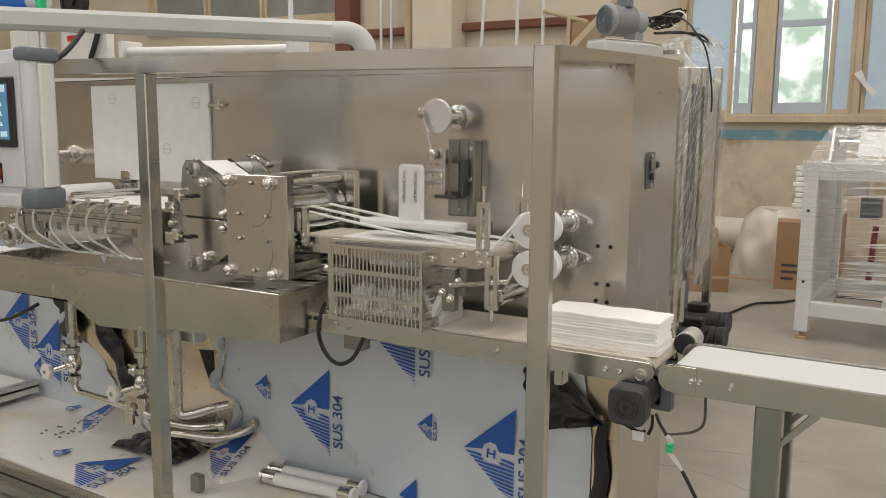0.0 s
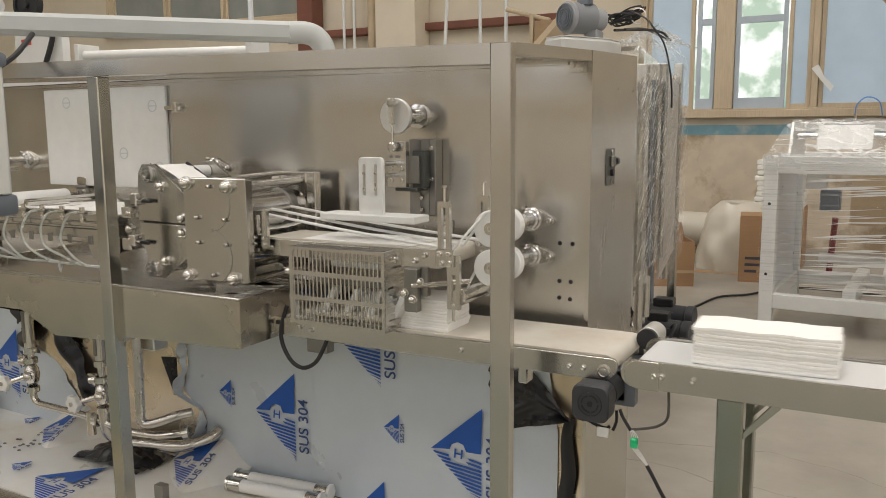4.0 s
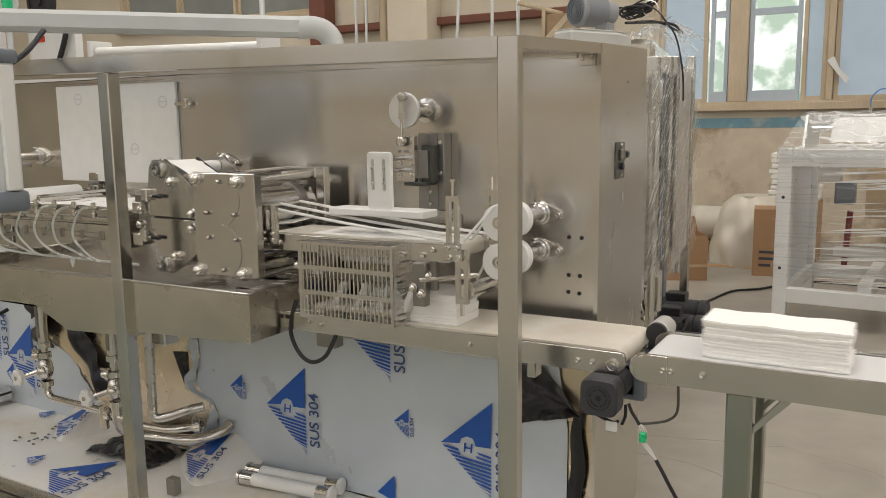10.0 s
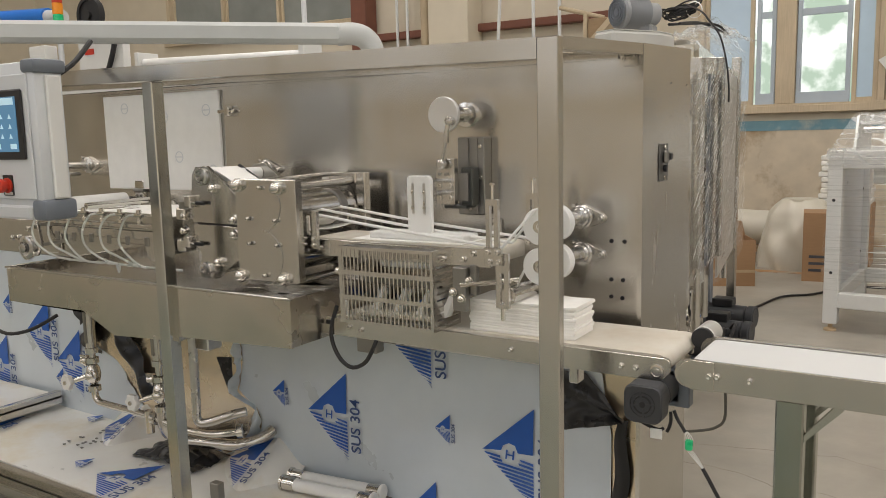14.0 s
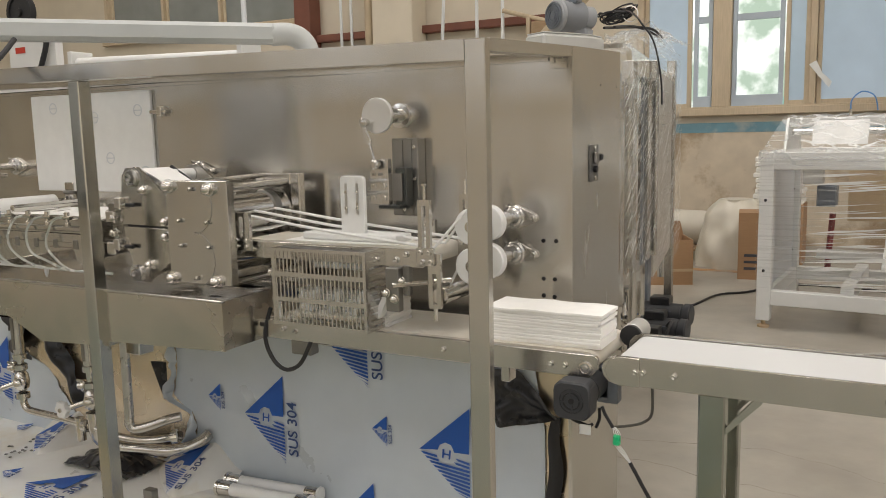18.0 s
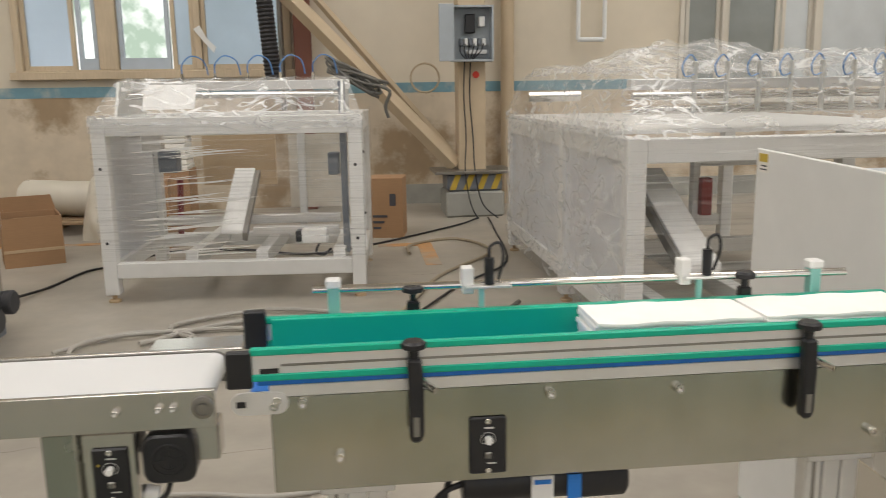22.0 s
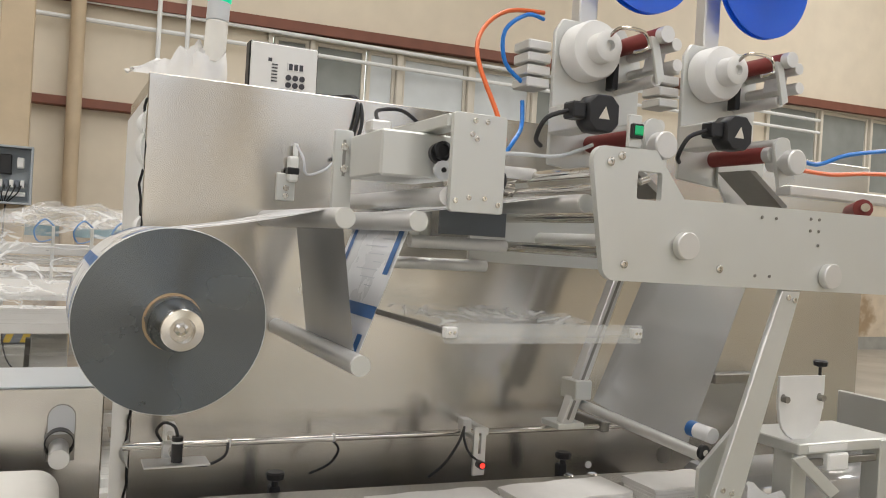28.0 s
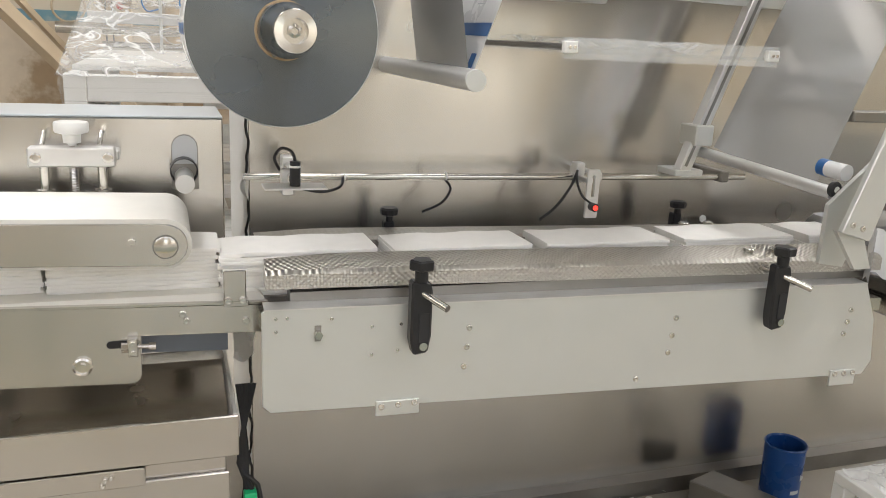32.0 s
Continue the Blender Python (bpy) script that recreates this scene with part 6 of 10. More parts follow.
C2 = thing("transfer_belt", "stainless belt conveyor with a clean white belt", "conveyor", (0.42, 0.11, 0.0))
part("front_rail", prism(arc(-0.13, 0.778, 0.032, 90, 270, 6) + [(0.985, 0.746), (0.985, 0.812), (-0.13, 0.810)], -0.008, 0.004, "xz", 0.001), steel, C2)
part("tail_plate", prism(arc(-0.12, 0.778, 0.033, 90, 270, 6) + [(-0.075, 0.745), (-0.075, 0.811)], -0.012, -0.008, "xz", 0.001), steel_h, C2)
part("back_rail", prism(arc(-0.13, 0.778, 0.032, 90, 270, 6) + [(0.985, 0.746), (0.985, 0.812), (-0.13, 0.810)], 0.216, 0.228, "xz", 0.001), steel, C2)
part("belt", prism(capsule(-0.115, 0.95, 0.783, 0.024), 0.010, 0.210, "xz"), belt_white, C2, "clean white belt")
part("belt_bed", bx(-0.10, 0.93, 0.012, 0.208, 0.772, 0.79), steel_h, C2)
part("bearing", lathe((0.966, -0.008, 0.783), (0.966, -1, 0.783), [(0.019, 0), (0.019, 0.005), (0.014, 0.006), (0.014, 0.002), (0.007, 0.002), (0.007, 0.006), (0, 0.006)], 20), steel_dark, C2)
bolts(C2, [(0.0, -0.008, 0.779), (0.411, -0.008, 0.779), (0.826, -0.008, 0.781), (0.895, -0.008, 0.784), (0.918, -0.008, 0.784)], steel_bright, 0.007, 0.012)
bolts(C2, [(-0.085, -0.012, 0.779), (-0.068, -0.008, 0.779)], steel_bright, 0.007, 0.008)
for _x in (0.050, 0.70):
    for _y in (0.0, 0.20):
        part("leg", bx(_x, _x + 0.056, _y, _y + 0.045, 0.0, 0.746, 0.004), galv, C2, "greenish galvanised leg")
    part("cross_tie", bx(_x + 0.01, _x + 0.045, 0.045, 0.20, 0.25, 0.29, 0.003), galv, C2)
part("brace", prism([(0.104, 0.67), (0.104, 0.655), (0.18, 0.738), (0.165, 0.746)], 0.18, 0.20, "xz"), steel_h, C2)
part("brace", prism([(0.104, 0.67), (0.104, 0.655), (0.18, 0.738), (0.165, 0.746)], 0.01, 0.03, "xz"), steel_h, C2)
part("end_plate", bx(0.935, 0.985, 0.01, 0.06, 0.68, 0.746, 0.003), steel, C2)
part("wire_tray", bx(0.82, 1.0, 0.235, 0.32, 0.80, 0.806, 0.002), steel_h, C2)


def speed_box(parent, x0, x1, z0, z1, y):
    """A black speed dial plate with its knob, scale and switch."""
    p = part("speed_plate", bx(x0, x1, y - 0.006, y, z0, z1, 0.003), plastic_black, parent, "black speed control plate")
    xm, h = (x0 + x1) / 2, z1 - z0
    part("speed_knob", lathe((xm, y - 0.006, z0 + 0.62 * h), (xm, -9, z0 + 0.62 * h), [(0.0065, 0), (0.0065, 0.012), (0.005, 0.014), (0, 0.014)], 18), plastic_white, p)
    part("scale_ring", ring_plate(arc(xm, z0 + 0.62 * h, 0.0125, -40, 220, 16), arc(xm, z0 + 0.62 * h, 0.0117, -40, 220, 16), y - 0.007, y - 0.006), alu, p)
    part("switch", bx(xm - 0.006, xm + 0.006, y - 0.011, y - 0.006, z0 + 0.28 * h, z0 + 0.40 * h, 0.002), steel_dark, p)
    part("text_bar", bx(xm - 0.006, xm + 0.010, y - 0.0066, y - 0.0058, z0 + 0.80 * h, z0 + 0.83 * h), alu, p)
    part("text_bar", bx(xm - 0.002, xm + 0.014, y - 0.0066, y - 0.0058, z0 + 0.18 * h, z0 + 0.205 * h), alu, p)
    bolts(p, [(xm, y - 0.006, z1 - 0.007), (xm, y - 0.006, z0 + 0.007)], steel_bright, 0.005, 0.003)


_c = thing("speed_controller", "stainless speed control box hung under the conveyor", "control box", (0.8, 0.02, 0.6))
part("box_body", bx(0.762, 0.852, 0.0, 0.07, 0.588, 0.744, 0.004), steel, _c)
speed_box(_c, 0.779, 0.838, 0.622, 0.718, 0.0)
part("led", cy((0.79, -0.006, 0.69), (0.79, -0.009, 0.69), 0.002, seg=8), hazard_y, _c)
part("cable_gland", cy((0.852, 0.03, 0.62), (0.875, 0.03, 0.615), 0.014, seg=12), plastic_white, _c)
part("lead", pipe([(0.81, 0.03, 0.588), (0.83, 0.03, 0.56), (0.86, 0.02, 0.575), (0.87, 0.02, 0.61)], 0.005, 8), rubber, _c)
_m = gear_motor("gear_motor", 0.905, -0.012, 0.695, "black fan-cooled gear motor under the white belt", 0.043, 0.12, plastic_black)
part("lead", pipe([(0.90, 0.02, 0.652), (0.89, 0.02, 0.62), (0.87, 0.01, 0.60), (0.885, 0.0, 0.575), (0.90, 0.01, 0.56)], 0.005, 8), rubber, _m)

# ---- side-guided conveyor with green rails ----
GC = thing("guided_conveyor", "stainless conveyor with green side guides and blue belt", "conveyor", (1.66, 0.06, 0.0))
part("front_panel", bx(1.078, 2.252, -0.032, -0.026, 0.632, 0.803, 0.002), steel_olive, GC, "polished stainless front panel")
part("back_panel", bx(1.078, 2.252, 0.146, 0.152, 0.632, 0.808, 0.002), steel, GC)
part("bed", bx(1.08, 2.25, -0.025, 0.145, 0.70, 0.792), steel_h, GC)
part("blue_belt", prism(capsule(1.055, 2.275, 0.795, 0.014), -0.018, 0.138, "xz"), blue_belt, GC, "blue conveyor belt")
part("belt_lip", bx(1.078, 2.252, -0.038, -0.0325, 0.804, 0.8245, 0.001), alu, GC)
part("blue_edge", bx(1.06, 2.27, -0.0375, -0.0325, 0.825, 0.834, 0.001), blue_belt, GC, "blue side edge of the belt bed")
part("nose_plate", prism(capsule(1.035, 1.09, 0.795, 0.019), -0.040, -0.0335, "xz"), alu, GC)
part("nose_plate", prism(capsule(2.23, 2.29, 0.785, 0.022), -0.040, -0.0335, "xz"), alu, GC)
part("nose_hole", bx(1.025, 1.04, -0.0415, -0.0395, 0.79, 0.80), plastic_black, GC)
part("nose_hole", bx(2.283, 2.298, -0.0415, -0.0395, 0.78, 0.79), plastic_black, GC)
bolts(GC, [(1.131, -0.032, 0.791), (1.546, -0.032, 0.784), (1.772, -0.032, 0.78), (2.20, -0.032, 0.775), (1.188, -0.032, 0.693), (2.135, -0.032, 0.679)], steel_bright, 0.009, 0.014)
bolts(GC, [(1.085, -0.040, 0.79), (1.09, -0.040, 0.80)], steel_bright, 0.007, 0.006)
for _y0, _y1 in ((-0.044, -0.036), (0.140, 0.148)):
    part("guide_profile", bx(1.052, 2.302, _y0, _y1, 0.840, 0.886, 0.001), alu, GC, "grooved aluminium guide profile")
    part("green_strip", bx(1.052, 2.262, _y0 - 0.003, _y1 + 0.003, 0.878, 0.890, 0.002), green_plastic, GC)
    part("green_strip", bx(1.052, 2.262, _y0 - 0.003, _y1 + 0.003, 0.835, 0.847, 0.002), green_plastic, GC)
part("green_liner", bx(1.07, 2.262, 0.128, 0.137, 0.83, 0.888, 0.001), green_plastic, GC, "green inner guide face")
part("green_liner", bx(1.07, 2.262, -0.034, -0.0305, 0.825, 0.888, 0.001), green_plastic, GC)
part("groove", bx(1.10, 2.25, -0.0452, -0.0438, 0.859, 0.863), steel_dark, GC)
for _x0, _x1 in ((1.012, 1.054), (2.262, 2.303)):
    part("end_cap", bx(_x0, _x1, -0.049, -0.034, 0.824, 0.886, 0.003), plastic_black, GC)
for _x0, _x1 in ((1.02, 1.06),):
    part("end_cap", bx(_x0, _x1, 0.128, 0.148, 0.835, 0.905, 0.003), plastic_black, GC)
for _x in (1.066, 2.235):
    part("joint_tab", bx(_x, _x + 0.03, -0.046, -0.0438, 0.848, 0.856), plastic_black, GC)
for _x in (1.314, 1.992):
    _k = part("clamp_arm", prism([(_x - 0.012, 0.865), (_x + 0.012, 0.865), (_x + 0.015, 0.82), (_x + 0.014, 0.735), (_x + 0.008, 0.722), (_x - 0.007, 0.722), (_x - 0.011, 0.735), (_x - 0.009, 0.79)], -0.068, -0.046, "xz", 0.004), plastic_black, GC, "black guide clamp")
    part("clamp_slot", bx(_x - 0.004, _x + 0.006, -0.0695, -0.0675, 0.734, 0.768), steel_dark, _k)
    part("clamp_pin", cy((_x + 0.008, -0.05, 0.828), (_x + 0.032, -0.085, 0.818), 0.006, seg=10), steel_bright, _k)
    part("clamp_knob", lathe((_x, -0.055, 0.865), (_x, -0.055, 2), [(0.008, 0), (0.008, 0.012), (0.014, 0.016), (0.021, 0.018), (0.021, 0.026), (0.016, 0.030), (0, 0.030)], 10), plastic_black, _k)
for _x in (1.33, 1.98):
    _k = part("rear_clamp", bx(_x - 0.012, _x + 0.012, 0.150, 0.17, 0.75, 0.905, 0.003), plastic_black, GC)
    part("clamp_knob", lathe((_x, 0.16, 0.905), (_x, 0.16, 2), [(0.006, 0), (0.006, 0.012), (0.012, 0.016), (0.021, 0.018), (0.021, 0.026), (0.016, 0.030), (0, 0.030)], 10), plastic_black, _k)
speed_box(GC, 1.406, 1.470, 0.645, 0.748, -0.032)
for _x in (1.16, 2.05):
    for _k in range(3):
        part("leg_profile", bx(_x + _k * 0.036, _x + _k * 0.036 + 0.034, 0.02, 0.055, 0.0, 0.70, 0.003), alu, GC)
    part("leg_cap", bx(_x - 0.01, _x + 0.12, 0.0, 0.08, 0.605, 0.632, 0.003), alu, GC)
    part("leg_groove", bx(_x + 0.014, _x + 0.02, 0.0185, 0.021, 0.0, 0.60), steel_dark, GC)
_m = thing("drum_motor", "black cylindrical drive motor with blue labels", "motor", (1.55, 0.03, 0.6))
part("motor_body", cy((1.40, 0.03, 0.598), (1.60, 0.03, 0.598), 0.036, seg=24, bev=0.004), plastic_black, _m)
part("gear_head", cy((1.60, 0.03, 0.598), (1.70, 0.03, 0.598), 0.040, seg=24, bev=0.006), rubber, _m)
part("rating_plate", prism([(1.52, 0.62), (1.56, 0.62), (1.56, 0.575), (1.52, 0.575)], -0.0105, -0.008, "xz"), plastic_white, _m)
part("rating_plate", prism([(1.585, 0.62), (1.61, 0.62), (1.61, 0.575), (1.585, 0.575)], -0.0125, -0.010, "xz"), blue_tube, _m)
part("label_bar", bx(1.525, 1.555, -0.012, -0.0103, 0.605, 0.613), blue_tube, _m)
part("motor_mount", bx(1.43, 1.66, 0.01, 0.06, 0.63, 0.70, 0.003), steel_dark, _m)
part("lead", pipe([(1.40, 0.02, 0.6), (1.36, 0.02, 0.58), (1.33, 0.02, 0.52), (1.35, 0.02, 0.42)], 0.006, 8), rubber, _m)
part("lead", pipe([(1.385, 0.03, 0.62), (1.37, 0.03, 0.57), (1.375, 0.03, 0.5)], 0.006, 8), rubber, _m)

# sensor rod behind the green guide
SR = thing("sensor_rod", "thin steel rod carrying two black sensors", "sensor rail", (1.66, 0.16, 0.8))
part("rod", cy((1.145, 0.165, 0.932), (2.19, 0.165, 0.925), 0.008, seg=12), steel_bright, SR)
for _x in (1.183, 2.125):
    part("post", bx(_x - 0.011, _x + 0.011, 0.155, 0.178, 0.80, 0.95, 0.002), teal_paint, SR)
    part("post_cap", bx(_x - 0.014, _x + 0.014, 0.152, 0.181, 0.935, 0.952, 0.003), plastic_white, SR)
for _x in (1.472, 1.895):
    part("sensor_body", cy((_x, 0.145, 0.935), (_x, 0.145, 0.985), 0.0095, seg=14), plastic_black, SR, "black barrel sensor")
    part("sensor_bracket", bx(_x - 0.045, _x + 0.04, 0.135, 0.18, 0.928, 0.933, 0.001), alu, SR)
    part("rod_clamp", bx(_x - 0.05, _x - 0.028, 0.15, 0.18, 0.915, 0.965, 0.002), plastic_white, SR)
    part("sensor_post", bx(_x - 0.02, _x - 0.01, 0.14, 0.15, 0.86, 0.93, 0.001), teal_paint, SR)
    part("sensor_lead", pipe([(_x, 0.145, 0.985), (_x + 0.002, 0.145, 1.005), (_x + 0.02, 0.147, 1.012), (_x + 0.028, 0.15, 0.985), (_x + 0.02, 0.16, 0.94)], 0.003, 8), rubber, SR)
# ---- flow wrapper ----
knurl = surface("knurled bright steel", (0.50, 0.48, 0.44), 0.36, 1.0, 0.10, 8, 0.0, 100)
_n, _l = knurl.node_tree.nodes, knurl.node_tree.links
_tc, _bp, _sp = _n.new("ShaderNodeTexCoord"), _n.new("ShaderNodeBump"), _n.new("ShaderNodeSeparateXYZ")
_l.new(_tc.outputs["Object"], _sp.inputs[0])


def _math(op, a, b=None):
    m = _n.new("ShaderNodeMath")
    m.operation = op
    for k, v in enumerate((a, b)):
        if v is None:
            continue
        if isinstance(v, float):
            m.inputs[k].default_value = v
        else:
            _l.new(v, m.inputs[k])
    return m.outputs[0]


_yz = _math("SUBTRACT", _sp.outputs[1], _sp.outputs[2])
_wa = _math("SINE", _math("MULTIPLY", _sp.outputs[0], 520.0))
_wb = _math("SINE", _math("MULTIPLY", _yz, 640.0))
_l.new(_math("MULTIPLY", _wa, _wb), _bp.inputs["Height"])
_bp.inputs["Strength"].default_value, _bp.inputs["Distance"].default_value = 0.75, 0.0013
_l.new(_bp.outputs[0], _n["Principled BSDF"].inputs["Normal"])

WY, WZ = 0.327, 1.768  # face and top of the wrapper's main plate
W = thing("flow_wrapper", "large stainless flow wrapping machine with a film unwind", "machine", (4.2, 0.4, 0.0))
part("main_plate", bx(3.032, 5.36, WY, WY + 0.012, 0.004, WZ, 0.002), steel, W, "brushed stainless main plate")
part("cabinet_body", bx(3.038, 5.35, WY + 0.013, 0.88, 0.002, WZ - 0.004, 0.003), steel_h, W)
part("side_film", bx(3.032, 3.0365, WY + 0.013, 0.882, 0.06, 1.72, 0.0), plastic_white, W, "white film left on the cabinet side")
part("torn_film_edge", sheet(lambda u, v: (3.031 - 0.006 * u + 0.003 * math.sin(70 * v) + 0.002 * math.sin(170 * v), WY - 0.0005 - 0.003 * u, 0.15 + 1.56 * v), 2, 90), film_black, W, "ragged black film edge")
for _z, _h in ((0.90, 0.06), (1.55, 0.09), (1.40, 0.05), (1.62, 0.06)):
    part("torn_scrap", sheet(lambda u, v: (3.030 - 0.02 * u * math.sin(3 * v), WY - 0.009 - 0.02 * math.sin(3 * u), _z + _h * v), 4, 8), plastic_white, W)
part("base_plinth", bx(3.1, 5.3, 0.28, 0.75, 0.0, 0.05), steel_dark, W)
part("sight_hole", cy((4.266, WY, 0.822), (4.266, WY - 0.003, 0.822), 0.010, seg=16), plastic_white, W)
part("access_hole", cy((4.54, WY - 0.0005, 0.836), (4.54, WY - 0.003, 0.836), 0.027, seg=24), steel_dark, W)
_f = thing("plastic_scrap", "crumpled clear plastic scrap on the cabinet top", "plastic film", (3.08, 0.3, 1.748))
_f2 = sheet(lambda u, v: (2.985 + 0.21 * u + 0.02 * noise.noise((u * 4, v * 4, 3)), 0.27 + 0.10 * v, 1.75 + (0.02 + 0.12 * u) * (0.55 + 0.7 * abs(noise.noise((u * 5, v * 4, 6)))) * min(1, 4 * v)), 24, 16)
part("scrap", _f2, bag_white, _f)
_t = thing("signal_tower", "signal tower with a lit green lens", "signal lamp", (3.162, 0.31, 1.748))
part("foot_joint", lathe((3.162, 0.29, 1.785), (3.162, 0.33, 1.785), [(0, 0), (0.024, 0), (0.024, 0.04), (0, 0.04)], 20), grey_paint, _t)
part("foot", cy((3.162, 0.31, 1.748), (3.162, 0.31, 1.77), 0.012, seg=14), grey_paint, _t)
part("base_tube", cy((3.164, 0.31, 1.80), (3.168, 0.31, 1.90), 0.026, seg=24, bev=0.003), belt_felt, _t)
part("sounder", cy((3.168, 0.31, 1.90), (3.170, 0.31, 1.945), 0.0265, seg=24, bev=0.002), grey_paint, _t)
part("green_lens", cy((3.170, 0.31, 1.945), (3.173, 0.31, 2.01), 0.028, seg=24, bev=0.003), lamp_green, _t)
part("lamp_core", bx(3.164, 3.182, 0.2795, 0.283, 1.967, 1.985, 0.002), lamp_core, _t)
part("amber_lens", cy((3.173, 0.31, 2.01), (3.175, 0.31, 2.06), 0.028, seg=24, bev=0.003), amber_lens, _t)
part("red_lens", cy((3.175, 0.31, 2.06), (3.177, 0.31, 2.11), 0.028, seg=24, bev=0.003), red_plastic, _t)
_c = thing("counter_box", "small white controller with digits and round keys", "controller", (3.32, 0.33, 1.748))
part("box_shell", bx(3.238, 3.408, 0.305, 0.345, 1.751, 1.870, 0.003), plastic_black, _c)
part("face_plate", bx(3.241, 3.405, 0.300, 0.305, 1.754, 1.867, 0.002), plastic_white, _c)
part("digit_window", bx(3.330, 3.372, 0.2985, 0.3005, 1.806, 1.827, 0.001), alu, _c)
for _i in range(3):
    part("digit", bx(3.334 + _i * 0.013, 3.343 + _i * 0.013, 0.2975, 0.2988, 1.809, 1.824), ink, _c)
    for _j in range(2):
        part("key", cy((3.334 + _i * 0.017, 0.300, 1.790 - _j * 0.018), (3.334 + _i * 0.017, 0.297, 1.790 - _j * 0.018), 0.007, seg=14), ink, _c)
for _j in range(6):
    part("text_bar", bx(3.292, 3.292 + 0.014, 0.2985, 0.3002, 1.776 + _j * 0.008, 1.779 + _j * 0.008), ink, _c)
part("text_bar", bx(3.31, 3.37, 0.2985, 0.3002, 1.758, 1.761), ink, _c)
part("logo_bar", bx(3.283, 3.292, 0.2985, 0.3002, 1.824, 1.832), ink, _c)
part("lead", pipe([(3.415, 0.34, 1.76), (3.45, 0.32, 1.756), (3.485, 0.26, 1.758), (3.49, 0.22, 1.72), (3.475, 0.215, 1.65), (3.44, 0.215, 1.60), (3.43, 0.218, 1.595)], 0.0045, 8), rubber, _c)
part("lead", pipe([(3.415, 0.345, 1.765), (3.46, 0.32, 1.762), (3.495, 0.25, 1.755), (3.50, 0.215, 1.70), (3.485, 0.21, 1.64), (3.45, 0.212, 1.60)], 0.0045, 8), rubber, _c)
for _o, _d in ((_f, (0.011, 0.097, 0.020)), (_t, (0.016, 0.097, 0.020)), (_c, (0.024, 0.097, 0.020))):
    _o.location += Vector(_d)
_s = thing("mark_sensor", "small white mark sensor on a plate with lead", "sensor", (3.33, 0.22, 1.52))
part("sensor_plate", bx(3.30, 3.345, 0.226, 0.234, 1.50, 1.565, 0.002), alu_plate, _s)
part("sensor_body", bx(3.322, 3.346, 0.205, 0.226, 1.545, 1.605, 0.004), plastic_white, _s)
part("sensor_tip", bx(3.334, 3.344, 0.208, 0.222, 1.605, 1.635, 0.002), plastic_white, _s)
part("black_band", bx(3.320, 3.348, 0.203, 0.2265, 1.562, 1.578, 0.002), plastic_black, _s)
bolts(_s, [(3.323, 0.226, 1.53), (3.323, 0.226, 1.512)], steel_bright, 0.007, 0.005)
part("lead", pipe([(3.339, 0.21, 1.632), (3.355, 0.2, 1.60), (3.36, 0.2, 1.57), (3.375, 0.205, 1.565), (3.41, 0.21, 1.58), (3.43, 0.215, 1.598)], 0.003, 8), grey_paint, _s)
_s.location += Vector((0.024, 0.093, 0.007))

# film roll, its chuck and the web over the bars
R = thing("film_roll", "large printed film roll on a steel chuck", "film roll", (3.041, -0.04, 1.277))
RC, RR = Vector((3.041, -0.2, 1.277)), 0.153
part("printed_surface", lathe(RC + Vector((0, 0.0008, 0)), RC + Vector((0, 1, 0)), [(RR - 0.001, 0), (RR, 0.001), (RR, 0.329), (RR - 0.001, 0.33)], 96), film_white, R, "white printed film surface")
part("wound_edge", lathe(RC, RC + Vector((0, 1, 0)), [(0.047, 0.0), (RR - 0.0012, 0.0), (RR - 0.0012, 0.003), (0.047, 0.003)], 96), roll_side, R, "dark wound film edge")
part("wound_edge", lathe(RC + Vector((0, 0.326, 0)), RC + Vector((0, 1, 0)), [(0.047, 0.0), (RR - 0.0012, 0.0), (RR - 0.0012, 0.004), (0.047, 0.004)], 96), roll_side, R)
part("core", lathe(RC - Vector((0, 0.002, 0)), RC + Vector((0, 1, 0)), [(0.043, 0.0), (0.047, 0.0), (0.047, 0.334), (0.043, 0.334)], 40), core_m, R, "brown cardboard core")
part("chuck_body", lathe(RC + Vector((0, 0.005, 0)), RC - Vector((0, 1, 0)), [(0.0425, 0.0), (0.0425, 0.046), (0.0415, 0.048), (0.0, 0.048)], 48), steel_satin, R, "slotted steel chuck body")
part("chuck_cone", lathe(RC - Vector((0, 0.042, 0)), RC - Vector((0, 1, 0)), [(0.0, 0.0), (0.0422, 0.0), (0.0428, 0.002), (0.0325, 0.073), (0.031, 0.076), (0.019, 0.077), (0.0185, 0.060), (0, 0.060)], 48), steel_bright, R, "conical polished chuck end")
part("chuck_nut", lathe(RC - Vector((0, 0.104, 0)), RC - Vector((0, 1, 0)), [(0.011, -0.004), (0.011, 0.006), (0.006, 0.008), (0.005, 0.004), (0, 0.004)], 6), steel_bright, R)
for _k in range(3):
    _a = radians(_k * 120 + 100)
    _p = RC + Vector((math.cos(_a) * 0.0395, 0.0, math.sin(_a) * 0.0395))
    part("grip_key", bx(_p.x - 0.005, _p.x + 0.005, _p.y - 0.012, _p.y + 0.02, _p.z - 0.005, _p.z + 0.005, 0.001), steel_dark, R)
part("shaft", cy((3.041, 0.13, 1.277), (3.041, WY, 1.277), 0.03, seg=24), steel_bright, R)


def band(a0, a1, y0, y1, mat, name="printed_band", off=0.0007):
    n = max(2, int(abs(a1 - a0) / 6))

    def f(u, v):
        a = radians(a0 + (a1 - a0) * u)
        return (RC.x + (RR + off) * math.cos(a), RC.y + y0 + (y1 - y0) * v, RC.z + (RR + off) * math.sin(a))
    part(name, sheet(f, n, 1), mat, R)


